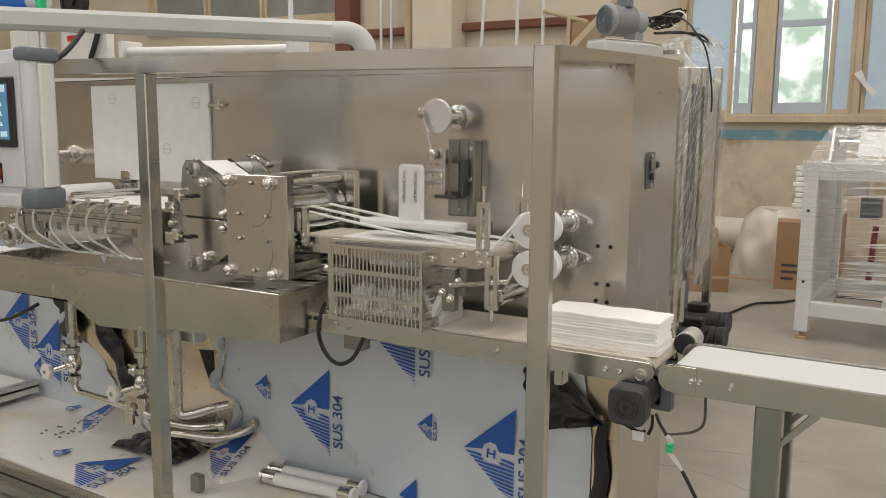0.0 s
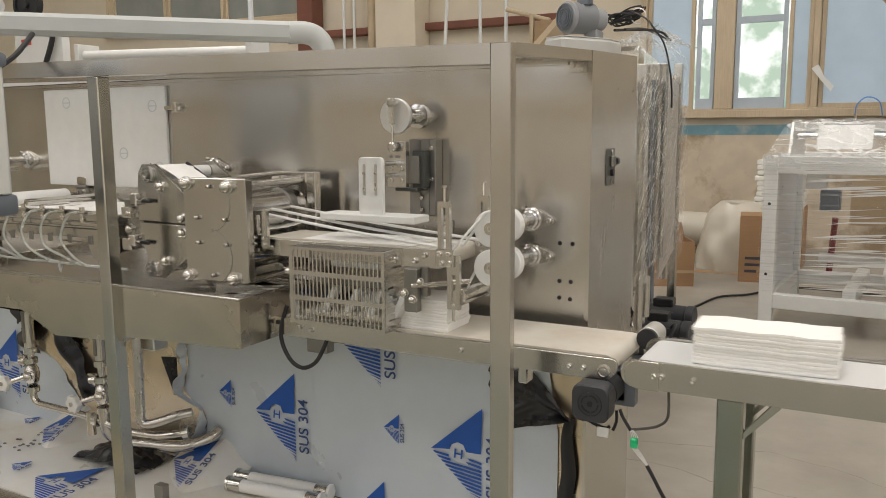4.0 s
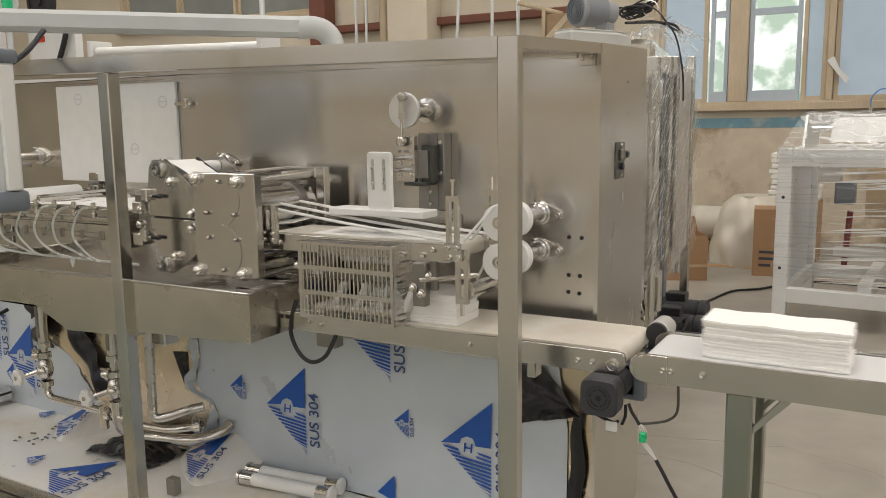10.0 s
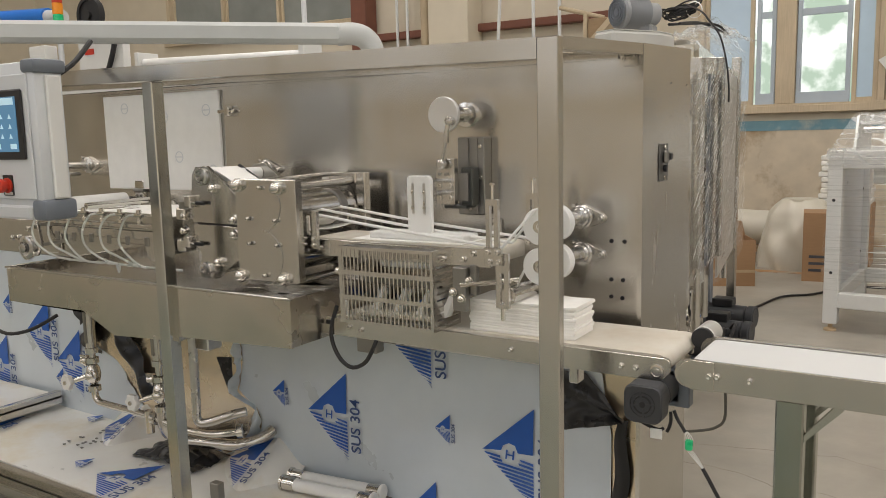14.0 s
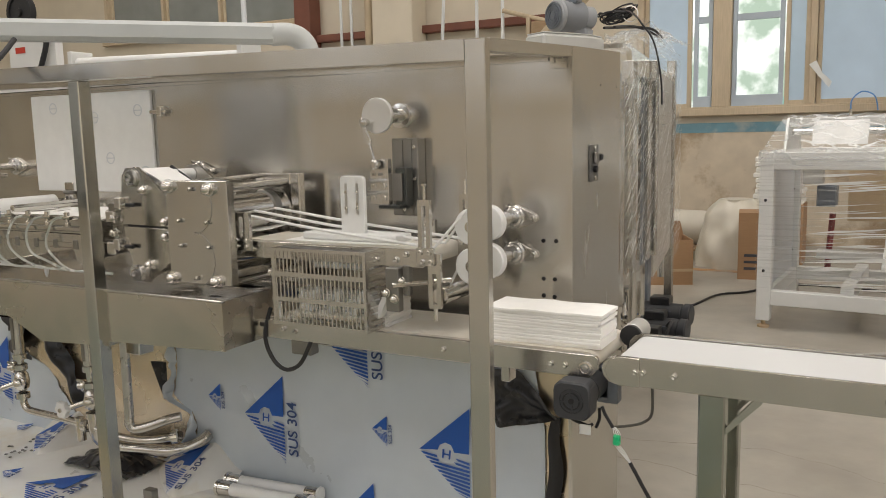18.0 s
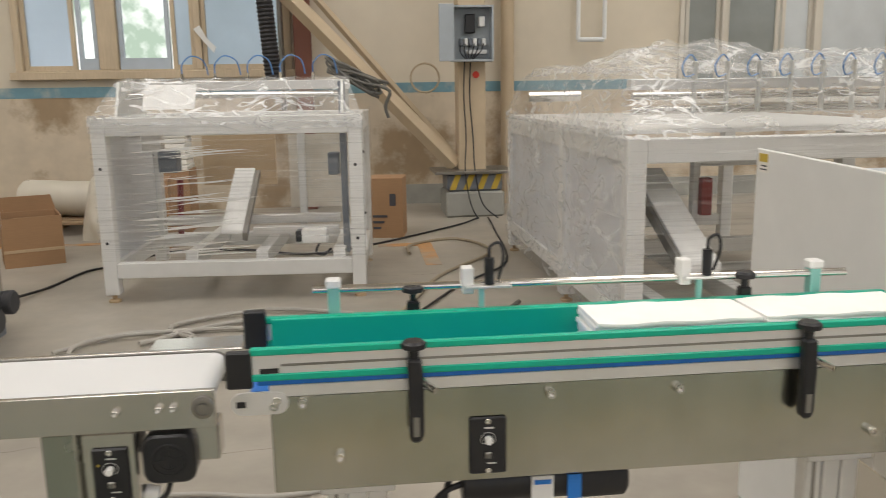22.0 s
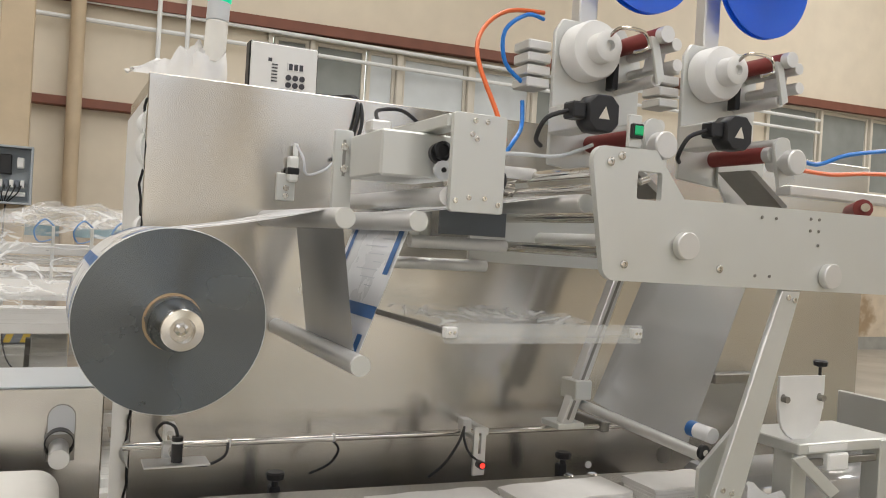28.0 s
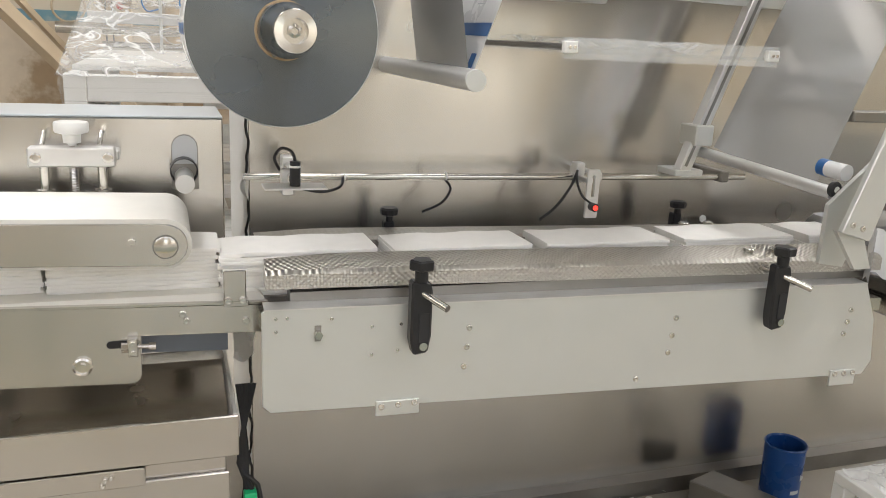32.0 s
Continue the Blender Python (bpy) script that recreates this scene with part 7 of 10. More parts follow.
cable_pale_ink = surface("pale grey print", (0.45, 0.47, 0.5), 0.4, 0.0, 0.05, 20, 0.0)
print_mid = surface("blue film print", (0.03, 0.13, 0.36), 0.35, 0.0, 0.05, 20, 0.0)
for _r in range(4):
    _a0 = 155.9 + 77 * (_r - 1)
    band(_a0 - 3.5, _a0 + 3.5, 0.003, 0.327, print_mid)
    band(_a0 + 18, _a0 + 56, 0.026, 0.058, print_mid)
    band(_a0 + 18, _a0 + 56, 0.292, 0.318, print_mid)
    band(_a0 + 20, _a0 + 54, 0.268, 0.274, cable_pale_ink, "text_bar")
    for _k in range(9):
        band(_a0 + 18 + _k * 4, _a0 + 20.5 + _k * 4, 0.038, 0.043 + 0.003 * (_k % 3), film_white, "text_bar", 0.0012)
        band(_a0 + 22 + _k * 3, _a0 + 23.5 + _k * 3, 0.150, 0.156, cable_pale_ink, "text_bar")
        band(_a0 + 26 + _k * 3.4, _a0 + 28 + _k * 3.4, 0.245, 0.250 + 0.004 * (_k % 2), cable_pale_ink, "text_bar")
        if _k % 2:
            band(_a0 + 20 + _k * 4, _a0 + 23 + _k * 4, 0.098, 0.108 + 0.006 * (_k % 4), cable_pale_ink, "text_bar")

FW = thing("film_web", "printed film running over aluminium guide bars", "film web", (3.35, 0.0, 1.2))


def web(x0, z0, x1, z1, mat, name, ya=-0.19, yb=0.122, sag=0.0, label=""):
    def f(u, v):
        return (x0 + (x1 - x0) * u, ya + (yb - ya) * v, z0 + (z1 - z0) * u - sag * math.sin(math.pi * u))
    return part(name, sheet(f, 12, 2), mat, FW, label)


web(3.06, 1.4295, 3.31, 1.4825, film_white, "unwound_film", sag=0.004, label="white film leaving the roll")
web(3.322, 1.466, 3.360, 1.212, film_silver, "falling_film", label="silvery back of the falling film")
web(3.364, 1.212, 3.458, 1.466, film_white, "rising_film", label="white printed film")
web(3.458, 1.482, 3.80, 1.540, film_white, "running_film")


def web_mark(x0, z0, x1, z1, u0, u1, y0, y1, mat, name="printed_band"):
    dx, dz = x1 - x0, z1 - z0
    n = Vector((-dz, 0, dx)).normalized() * 0.0014

    def f(u, v):
        w = u0 + (u1 - u0) * u
        return (x0 + dx * w + n.x, y0 + (y1 - y0) * v, z0 + dz * w + n.z)
    part(name, sheet(f, 1, 1), mat, FW)


for _u0, _u1, _y0, _y1 in ((0.28, 0.37, -0.19, 0.122), (0.60, 0.97, -0.175, -0.15), (0.04, 0.16, -0.175, -0.15), (0.60, 0.97, 0.08, 0.10)):
    web_mark(3.364, 1.212, 3.458, 1.466, _u0, _u1, _y0, _y1, print_mid)
for _k in range(7):
    web_mark(3.364, 1.212, 3.458, 1.466, 0.5 + 0.06 * _k, 0.507 + 0.06 * _k, -0.12, -0.08 + 0.04 * (_k % 3), cable_pale_ink, "text_bar")
for _x, _z, _r in ((3.303, 1.463, 0.0185), (3.438, 1.466, 0.0185), (3.345, 1.211, 0.0185), (3.79, 1.523, 0.0185)):
    _b = part("guide_bar", cy((_x, -0.262, _z), (_x, WY - 0.001, _z), _r, seg=24, bev=0.001), alu, FW, "satin aluminium guide bar")
    part("bar_cap", cy((_x, -0.266, _z), (_x, -0.262, _z), _r * 0.97, seg=24), alu_plate, _b)

# date coder
DC = thing("date_coder", "aluminium date coder head between two plates", "coder", (3.5, -0.1, 1.5))
part("front_plate", prism(rounded(3.497, 3.607, 1.488, 1.668, 0.006), -0.262, -0.25, "xz", 0.001), alu_plate, DC)
part("rear_plate", prism(rounded(3.37, 3.41, 1.48, 1.65, 0.005), 0.03, 0.042, "xz", 0.001), alu_plate, DC)
part("coder_box", bx(3.40, 3.545, -0.16, 0.02, 1.55, 1.637, 0.004), alu_plate, DC)
part("coder_face", prism(capsule(3.515, 3.515, 1.60, 0.02), -0.172, -0.16, "xz"), plastic_black, DC)
part("gear", lathe((3.518, -0.172, 1.605), (3.518, -1, 1.605), [(0.018, 0), (0.018, 0.008), (0.012, 0.010), (0.012, 0.006), (0, 0.006)], 24), plastic_black, DC)
part("gear", lathe((3.520, -0.172, 1.568), (3.520, -1, 1.568), [(0.018, 0), (0.018, 0.008), (0.013, 0.009), (0, 0.009)], 24), grey_paint, DC)
part("hub_screw", cy((3.520, -0.181, 1.568), (3.520, -0.184, 1.568), 0.005, seg=10), plastic_black, DC)
part("top_bar", bx(3.49, 3.53, -0.25, 0.05, 1.64, 1.665, 0.003), alu_plate, DC)
part("anvil_roller", cy((3.50, -0.25, 1.515), (3.50, WY - 0.001, 1.515), 0.018, seg=20), alu, DC)
part("sensor", bx(3.40, 3.44, -0.10, -0.06, 1.637, 1.66, 0.003), alu, DC)
part("lead", pipe([(3.42, -0.08, 1.66), (3.44, -0.02, 1.69), (3.50, 0.0, 1.70), (3.55, 0.02, 1.68)], 0.004, 8), rubber, DC)
part("red_label", bx(3.543, 3.546, -0.12, -0.08, 1.60, 1.63), red_plastic, DC)
part("slot", bx(3.388, 3.394, 0.0285, 0.0305, 1.555, 1.63), steel_dark, DC)
bolts(DC, [(3.391, 0.030, 1.57), (3.391, 0.030, 1.615)], steel_bright, 0.008, 0.006)
bolts(DC, [(3.54, -0.262, 1.655), (3.565, -0.262, 1.655), (3.508, -0.262, 1.508), (3.535, -0.262, 1.515), (3.567, -0.262, 1.515), (3.595, -0.262, 1.505), (3.535, -0.262, 1.63), (3.545, -0.262, 1.622)], steel_bright, 0.005, 0.003)

# long arm plate with its bars and leg
AP = thing("arm_frame", "satin silver arm plate with bars, discs and a sloping leg", "machine arm", (4.1, -0.2, 1.4))
_poly = arc(3.765, 1.598, 0.028, 180, 100, 4) + [(3.80, 1.626), (3.881, 1.628), (3.955, 1.541), (4.95, 1.546), (4.95, 1.366)] + arc(3.80, 1.409, 0.03, 270, 200, 4)
_hole = rounded(3.84, 3.898, 1.533, 1.587, 0.006, 3)
part("arm_plate", holed_plate(_poly, _hole, -0.354, -0.340), alu_plate, AP)
part("window_bar", cy((3.842, -0.357, 1.565), (3.862, -0.357, 1.572), 0.007, seg=12), steel_bright, AP)
part("rear_arm_plate", prism([(3.76, 1.39), (3.76, 1.61), (3.88, 1.625), (3.95, 1.54), (4.95, 1.545), (4.95, 1.37)], 0.16, 0.172, "xz"), alu_plate, AP)
for _x, _z in ((3.958, 1.451), (4.358, 1.406)):
    part("bar_disc", cy((_x, -0.372, _z), (_x, -0.354, _z), 0.027, seg=32, bev=0.002), alu, AP)
    part("cross_bar", cy((_x, -0.34, _z), (_x, WY - 0.001, _z), 0.018, seg=20), alu, AP)
bolts(AP, [(3.819, -0.354, 1.41), (4.053, -0.354, 1.41), (3.775, -0.354, 1.597), (3.80, -0.354, 1.61), (4.60, -0.354, 1.41)], steel_bright, 0.008, 0.004)
bolts(AP, [(4.16, -0.354, 1.52), (4.20, -0.354, 1.52), (4.30, -0.354, 1.525), (4.325, -0.354, 1.525), (4.30, -0.354, 1.50), (4.325, -0.354, 1.50), (4.15, -0.354, 1.40), (4.19, -0.354, 1.40), (4.325, -0.354, 1.47)], steel_dark, 0.0035, 0.002)
for _x, _z, _r in ((3.80, 1.585, 0.012), (3.80, 1.555, 0.007), (3.86, 1.50, 0.012), (3.83, 1.43, 0.012)):
    part("cross_bar", cy((_x, -0.34, _z), (_x, 0.16, _z), _r, seg=16), steel_bright, AP)
part("cross_bar", cy((3.62, 0.02, 1.562), (3.79, 0.02, 1.562), 0.010, seg=14), steel_bright, AP)
part("cross_bar", cy((3.60, -0.05, 1.59), (3.80, -0.05, 1.59), 0.013, seg=14), alu, AP)
part("cross_bar", cy((3.60, 0.05, 1.54), (3.80, 0.05, 1.54), 0.013, seg=14), steel_bright, AP)
part("collar", cy((3.70, -0.05, 1.568), (3.72, -0.05, 1.568), 0.022, seg=18), rubber, AP)
part("low_bar", cy((3.56, 0.06, 1.43), (3.80, 0.06, 1.43), 0.014, seg=16), alu, AP)
part("low_bar", cy((3.56, 0.15, 1.38), (3.80, 0.15, 1.38), 0.014, seg=16), alu, AP)
part("bar_block", bx(3.60, 3.63, 0.10, 0.16, 1.43, 1.50, 0.003), alu_plate, AP)
part("slit_plate", bx(3.63, 3.80, 0.06, 0.065, 1.45, 1.53, 0.001), slate_paint, AP)
_g = part("switch_post", bx(3.815, 3.845, -0.352, -0.342, 1.628, 1.69, 0.002), alu_plate, AP)
part("green_switch", bx(3.816, 3.842, -0.362, -0.352, 1.645, 1.672, 0.002), plastic_black, _g)
part("green_key", bx(3.819, 3.839, -0.366, -0.362, 1.650, 1.668, 0.002), green_lens, _g, "green rocker key")
part("sloping_leg", prism([(4.232, 1.372), (4.287, 1.372), (4.150, 0.93), (4.078, 0.95)], -0.352, -0.338, "xz", 0.002), alu_plate, AP)
part("leg_return", prism([(4.275, 1.372), (4.286, 1.372), (4.149, 0.935), (4.138, 0.935)], -0.337, -0.30, "xz"), alu_plate, AP)
bolts(AP, [(4.25, -0.352, 1.358), (4.268, -0.352, 1.352), (4.10, -0.352, 0.965), (4.125, -0.352, 0.957)], steel_bright, 0.006, 0.004)
part("brace_bar", bx(4.245, 4.40, -0.165, -0.135, 1.142, 1.166, 0.003), steel_dark, AP)
part("foot_bracket", prism([(4.08, 0.95), (4.15, 0.935), (4.18, 0.87), (4.14, 0.87)], -0.336, -0.325, "xz"), alu_plate, AP)

# forming chute: sloping film, its profile rail and bottom bar
CH = thing("forming_chute", "sloping silvery film chute with a slotted profile rail", "film chute", (4.2, 0.0, 1.0))
part("chute_film", sheet(lambda u, v: (4.128 + 0.165 * u, -0.205 + 0.34 * v, 0.998 + 0.05 * v + (0.40 - 0.02 * v) * u), 10, 2, 0.001), film_silver, CH, "taut silvery film")
part("profile_rail", prism([(4.045, 0.99), (4.075, 0.98), (4.24, 1.43), (4.21, 1.44)], 0.145, 0.175, "xz", 0.002), alu, CH)
part("rail_groove", prism([(4.057, 1.0), (4.064, 0.998), (4.229, 1.43), (4.222, 1.432)], 0.1435, 0.1455, "xz"), steel_dark, CH)
part("profile_rail", prism([(4.085, 1.03), (4.115, 1.02), (4.265, 1.43), (4.235, 1.44)], 0.182, 0.21, "xz", 0.002), alu, CH)
part("rail_foot", bx(4.03, 4.11, 0.14, 0.22, 0.975, 0.99, 0.002), alu_plate, CH)
part("rail_block", bx(4.07, 4.12, 0.13, 0.2, 1.05, 1.10, 0.003), alu_plate, CH)
part("bottom_bar", cy((4.125, -0.265, 1.010), (4.112, 0.20, 1.035), 0.013, seg=20), alu, CH)
part("bar_bearing", cy((4.126, -0.27, 1.018), (4.125, -0.262, 1.018), 0.016, seg=20), plastic_black, CH)
part("bearing_pin", cy((4.126, -0.273, 1.018), (4.126, -0.268, 1.018), 0.007, seg=12), steel_bright, CH)
part("top_bar", cy((4.155, -0.262, 1.05), (4.153, -0.215, 1.052), 0.017, seg=20), film_white, CH)
part("blue_tape", cy((4.153, -0.215, 1.052), (4.152, -0.195, 1.053), 0.0175, seg=20), print_mid, CH)
part("swan_plate", prism([(4.10, 0.99), (4.20, 1.08), (4.24, 1.06), (4.16, 0.86), (4.10, 0.87)], -0.285, -0.275, "xz"), alu_plate, CH)

# printed label units above the arm
def label_unit(x, n):
    u = thing("label_unit", "label applicator with white roll, blue discs and servo motor", "label applicator", (x, 0.0, 1.55), group="label applicators on the arm")
    part("mount_plate", prism([(x - 0.09, 1.62), (x - 0.09, 1.92), (x - 0.07, 1.95), (x + 0.10, 1.95), (x + 0.15, 1.88), (x + 0.15, 1.70), (x + 0.09, 1.60)], -0.02, -0.008, "xz", 0.002), alu_plate, u)
    for k in range(4):
        part("rear_profile", bx(x - 0.15, x - 0.09, -0.008, 0.06, 1.79 + k * 0.028, 1.812 + k * 0.028, 0.003), alu, u)
    part("tall_post", bx(x - 0.02, x + 0.03, -0.006, 0.03, 1.62, 2.20, 0.003), alu, u)
    c = Vector((x - 0.015, -0.02, 1.878))
    r = part("label_roll", lathe(c, c - Vector((0, 1, 0)), [(0.0, 0.0), (0.062, 0.0), (0.066, 0.004), (0.066, 0.05), (0.062, 0.058), (0.034, 0.064), (0.034, 0.10), (0.028, 0.104), (0.012, 0.104), (0.012, 0.09), (0, 0.09)], 40), plastic_white, u, "white label roll holder")
    part("wire_handle", pipe([c + Vector((0.0, -0.10, 0.02)), c + Vector((0.01, -0.125, 0.035)), c + Vector((0.06, -0.14, 0.03)), c + Vector((0.075, -0.14, 0.0)), c + Vector((0.04, -0.135, -0.015))], 0.004, 8), steel_bright, r)
    d = Vector((x + 0.13, -0.05, 2.135))
    b = part("blue_disc", lathe(d, d - Vector((0, 1, 0)), [(0.0, 0.0), (0.142, 0.0), (0.145, 0.002), (0.145, 0.005), (0, 0.005)], 56), blue_disc, u, "translucent blue reel disc")
    part("disc_hub", lathe(d - Vector((0, 0.005, 0)), d - Vector((0, 1, 0)), [(0.035, 0.0), (0.035, 0.05), (0.02, 0.055), (0, 0.055)], 24), plastic_white, b)
    part("rear_disc", lathe(d + Vector((0, 0.014, 0)), d - Vector((0, 1, 0)), [(0.0, 0.0), (0.145, 0.0), (0.145, 0.004), (0, 0.004)], 56), blue_disc, b)
    s = Vector((x - 0.075, -0.20, 1.715))
    m = part("servo_motor", prism(rounded(s.x - 0.038, s.x + 0.038, s.z - 0.038, s.z + 0.038, 0.018, 1), s.y, s.y + 0.05, "xz", 0.003), plastic_black, u, "black servo motor")
    part("motor_tail", bx(s.x - 0.07, s.x - 0.036, s.y + 0.01, s.y + 0.05, s.z - 0.015, s.z + 0.02, 0.004), plastic_black, m)
    part("motor_body", bx(s.x - 0.03, s.x + 0.03, s.y + 0.05, s.y + 0.17, s.z - 0.03, s.z + 0.03, 0.004), alu, m)
    part("warning_label", prism([(s.x - 0.014, s.z - 0.012), (s.x + 0.012, s.z - 0.012), (s.x + 0.002, s.z + 0.014)], s.y - 0.0012, s.y - 0.0002, "xz"), belt_cream, m)
    part("motor_lead", pipe([(s.x - 0.07, s.y + 0.03, s.z), (s.x - 0.12, s.y + 0.03, s.z - 0.02), (s.x - 0.13, s.y + 0.05, s.z - 0.06), (s.x - 0.10, s.y + 0.08, s.z - 0.07)], 0.005, 8), rubber, m)
    for dx, z, l in ((0.085, 1.905, 0.12), (0.02, 1.675, 0.14), (0.11, 1.93, 0.0)):
        if l:
            part("red_roller", cy((x + dx, -0.05 - l, z), (x + dx, -0.02, z), 0.019, seg=20), red_rubber, u, "dark red rubber roller")
            part("roller_end", cy((x + dx, -0.05 - l - 0.02, z), (x + dx, -0.05 - l, z), 0.0185, seg=20), alu, u)
    for dx, z, l in ((0.125, 1.845, 0.16), (0.085, 1.81, 0.14), (0.07, 1.705, 0.18), (0.12, 1.89, 0.16)):
        part("idler_bar", cy((x + dx, -0.02 - l, z), (x + dx, -0.02, z), 0.014, seg=18, bev=0.001), alu, u)
    part("pull_knob", lathe((x + 0.035, -0.19, 1.655), (x + 0.035, -1, 1.655), [(0.018, 0), (0.018, 0.05), (0.029, 0.052), (0.029, 0.075), (0.026, 0.078), (0, 0.078)], 28), alu, u, "satin round knob")
    part("swing_lever", prism([(x + 0.055, 1.90), (x + 0.075, 1.90), (x + 0.10, 1.81), (x + 0.08, 1.80)], -0.172, -0.163, "xz", 0.001), alu_plate, u)
    part("bracket_lug", prism([(x + 0.03, 1.60), (x + 0.01, 1.68)] + arc(x + 0.035, 1.69, 0.025, 160, 20, 5) + [(x + 0.075, 1.62)], -0.224, -0.213, "xz", 0.001), alu_plate, u)
    part("black_clip", bx(x + 0.045, x + 0.06, -0.06, -0.03, 1.80, 1.86, 0.002), plastic_black, u)
    part("label_web", sheet(lambda a, c2: (x + 0.11 + 0.012 * a, -0.15 + 0.07 * c2, 1.845 + 0.08 * a), 3, 1), film_white, u)
    part("peel_arm", prism([(x + 0.00, 1.64), (x + 0.02, 1.64), (x + 0.13, 1.565), (x + 0.12, 1.555)], -0.16, -0.06, "xz"), steel_dark, u)
    part("drop_plate", prism([(x + 0.03, 1.62), (x + 0.07, 1.56), (x + 0.12, 1.56), (x + 0.18, 1.62), (x + 0.18, 1.70), (x + 0.03, 1.70)], -0.03, -0.022, "xz"), alu_plate, u)
    return u


label_unit(3.943, 0)
label_unit(4.315, 1)
_h = thing("air_tubes", "looping orange and blue air tubes", "air hose", (3.72, -0.05, 1.6))
part("orange_hose", pipe([(3.66, -0.16, 1.64), (3.66, -0.12, 1.70), (3.64, -0.06, 1.82), (3.68, 0.0, 1.90), (3.75, 0.02, 1.955), (3.85, 0.03, 1.97)], 0.005, 8), orange_tube, _h)
part("blue_hose", pipe([(3.85, 0.03, 1.955), (3.80, 0.02, 1.955), (3.745, 0.02, 1.91), (3.75, 0.02, 1.84), (3.80, 0.02, 1.80)], 0.005, 8), blue_tube, _h)
part("blue_hose", pipe([(3.80, 0.02, 1.76), (3.79, 0.0, 1.70), (3.75, -0.04, 1.66), (3.72, -0.06, 1.63)], 0.005, 8), blue_tube, _h)
part("blue_hose", pipe([(4.62, 0.0, 1.72), (4.72, 0.0, 1.70), (4.85, 0.0, 1.74), (5.1, 0.0, 1.78)], 0.006, 8), blue_tube, _h)
part("orange_hose", pipe([(4.60, -0.02, 1.68), (4.75, -0.02, 1.675), (4.9, -0.02, 1.69), (5.1, -0.02, 1.70)], 0.006, 8), orange_tube, _h)
part("white_lead", pipe([(3.66, -0.10, 1.62), (3.75, -0.08, 1.628), (3.83, -0.1, 1.63), (3.90, -0.12, 1.66)], 0.004, 8), grey_paint, _h)
_rb = thing("feed_roller", "dark red feed roller on a steel shaft", "roller", (4.7, -0.2, 1.56))
part("red_sleeve", cy((4.58, -0.26, 1.568), (4.72, -0.12, 1.568), 0.022, seg=20), red_rubber, _rb)
part("shaft", cy((4.55, -0.29, 1.568), (4.80, -0.04, 1.568), 0.010, seg=14), steel_bright, _rb)
part("shelf_bar", bx(4.52, 5.0, -0.10, -0.05, 1.60, 1.625, 0.003), alu, _rb)

# acrylic tray
AT = thing("acrylic_tray", "clear acrylic tray on arms", "tray", (3.7, 0.0, 1.26))
part("tray_base", bx(3.494, 3.93, -0.276, 0.20, 1.262, 1.268), acrylic, AT)
part("front_lip", bx(3.494, 3.93, -0.282, -0.276, 1.252, 1.288, 0.001), acrylic, AT)
part("side_bar", cy((3.505, -0.27, 1.272), (3.505, WY - 0.001, 1.272), 0.006, seg=10), steel_dark, AT)
part("crumpled_film", sheet(lambda u, v: (3.53 + 0.36 * u, -0.18 + 0.30 * v, 1.272 + 0.012 * abs(math.sin(9 * u + 5 * v)) + 0.008 * math.sin(23 * u * v)), 24, 16), wrap_top, AT, "crumpled clear film")
for _x in (3.505, 3.918):
    part("corner_block", bx(_x - 0.012, _x + 0.012, -0.286, -0.27, 1.262, 1.282, 0.002), plastic_white, AT)
    bolts(AT, [(_x - 0.004, -0.286, 1.272), (_x + 0.005, -0.286, 1.272)], steel_bright, 0.003, 0.002)
# ---- infeed of the wrapper: press box, hold-down belt and guides ----
IB = thing("infeed_box", "brushed stainless infeed box with bluish film on top", "machine housing", (2.69, 0.4, 0.0))
part("box_shell", bx(2.404, 2.972, 0.246, 0.48, 0.62, 1.09, 0.003), steel, IB)
part("top_film", bx(2.404, 2.972, 0.246, 0.48, 1.0905, 1.0945, 0.001), film_blue, IB, "bluish protective film")
part("box_leg", bx(2.42, 2.47, 0.40, 0.45, 0.0, 0.62, 0.003), galv, IB)
part("box_leg", bx(2.42, 2.47, 0.27, 0.32, 0.0, 0.62, 0.003), galv, IB)
part("box_leg", bx(2.90, 2.95, 0.27, 0.32, 0.0, 0.62, 0.003), galv, IB)
_sl = arc(2.893, 1.03, 0.027, 0, 180, 8) + [(2.866, 0.94), (2.920, 0.94)]
part("shaft_slot", prism(_sl, 0.2445, 0.2465, "xz"), steel_dark, IB)
part("slot_liner", prism(arc(2.893, 1.03, 0.025, 0, 180, 8) + [(2.868, 0.995), (2.918, 0.995)], 0.2435, 0.2455, "xz"), grey_paint, IB)
part("drive_shaft", cy((2.89, 0.15, 0.968), (2.89, 0.246, 0.968), 0.019, seg=20), alu, IB)
part("toothed_ring", lathe((2.89, 0.20, 0.985), (2.89, 0.24, 0.985), [(0.026, 0), (0.028, 0.002), (0.028, 0.03), (0.026, 0.032)], 24), plastic_black, IB)
WC = thing("side_shield", "white upright side shield with a small yellow warning label", "shield panel", (2.40, 0.74, 0.0))
part("shield_sheet", prism([(0.262, 0.03), (0.93, 0.03), (0.93, 1.110), (0.262, 1.094)], 2.388, 2.4035, "yz", 0.002), white_paint, WC)
part("shield_foot", bx(2.37, 2.43, 0.3, 0.91, 0.0, 0.03), slate_paint, WC)
part("warning_label", bx(2.3865, 2.3885, 0.86, 0.915, 1.045, 1.10), belt_felt, WC)
part("warning_field", bx(2.3855, 2.387, 0.864, 0.911, 1.075, 1.098), hazard_y, WC)
part("text_bar", bx(2.3855, 2.387, 0.868, 0.905, 1.052, 1.056), ink, WC)
part("text_bar", bx(2.3855, 2.387, 0.868, 0.90, 1.062, 1.066), ink, WC)

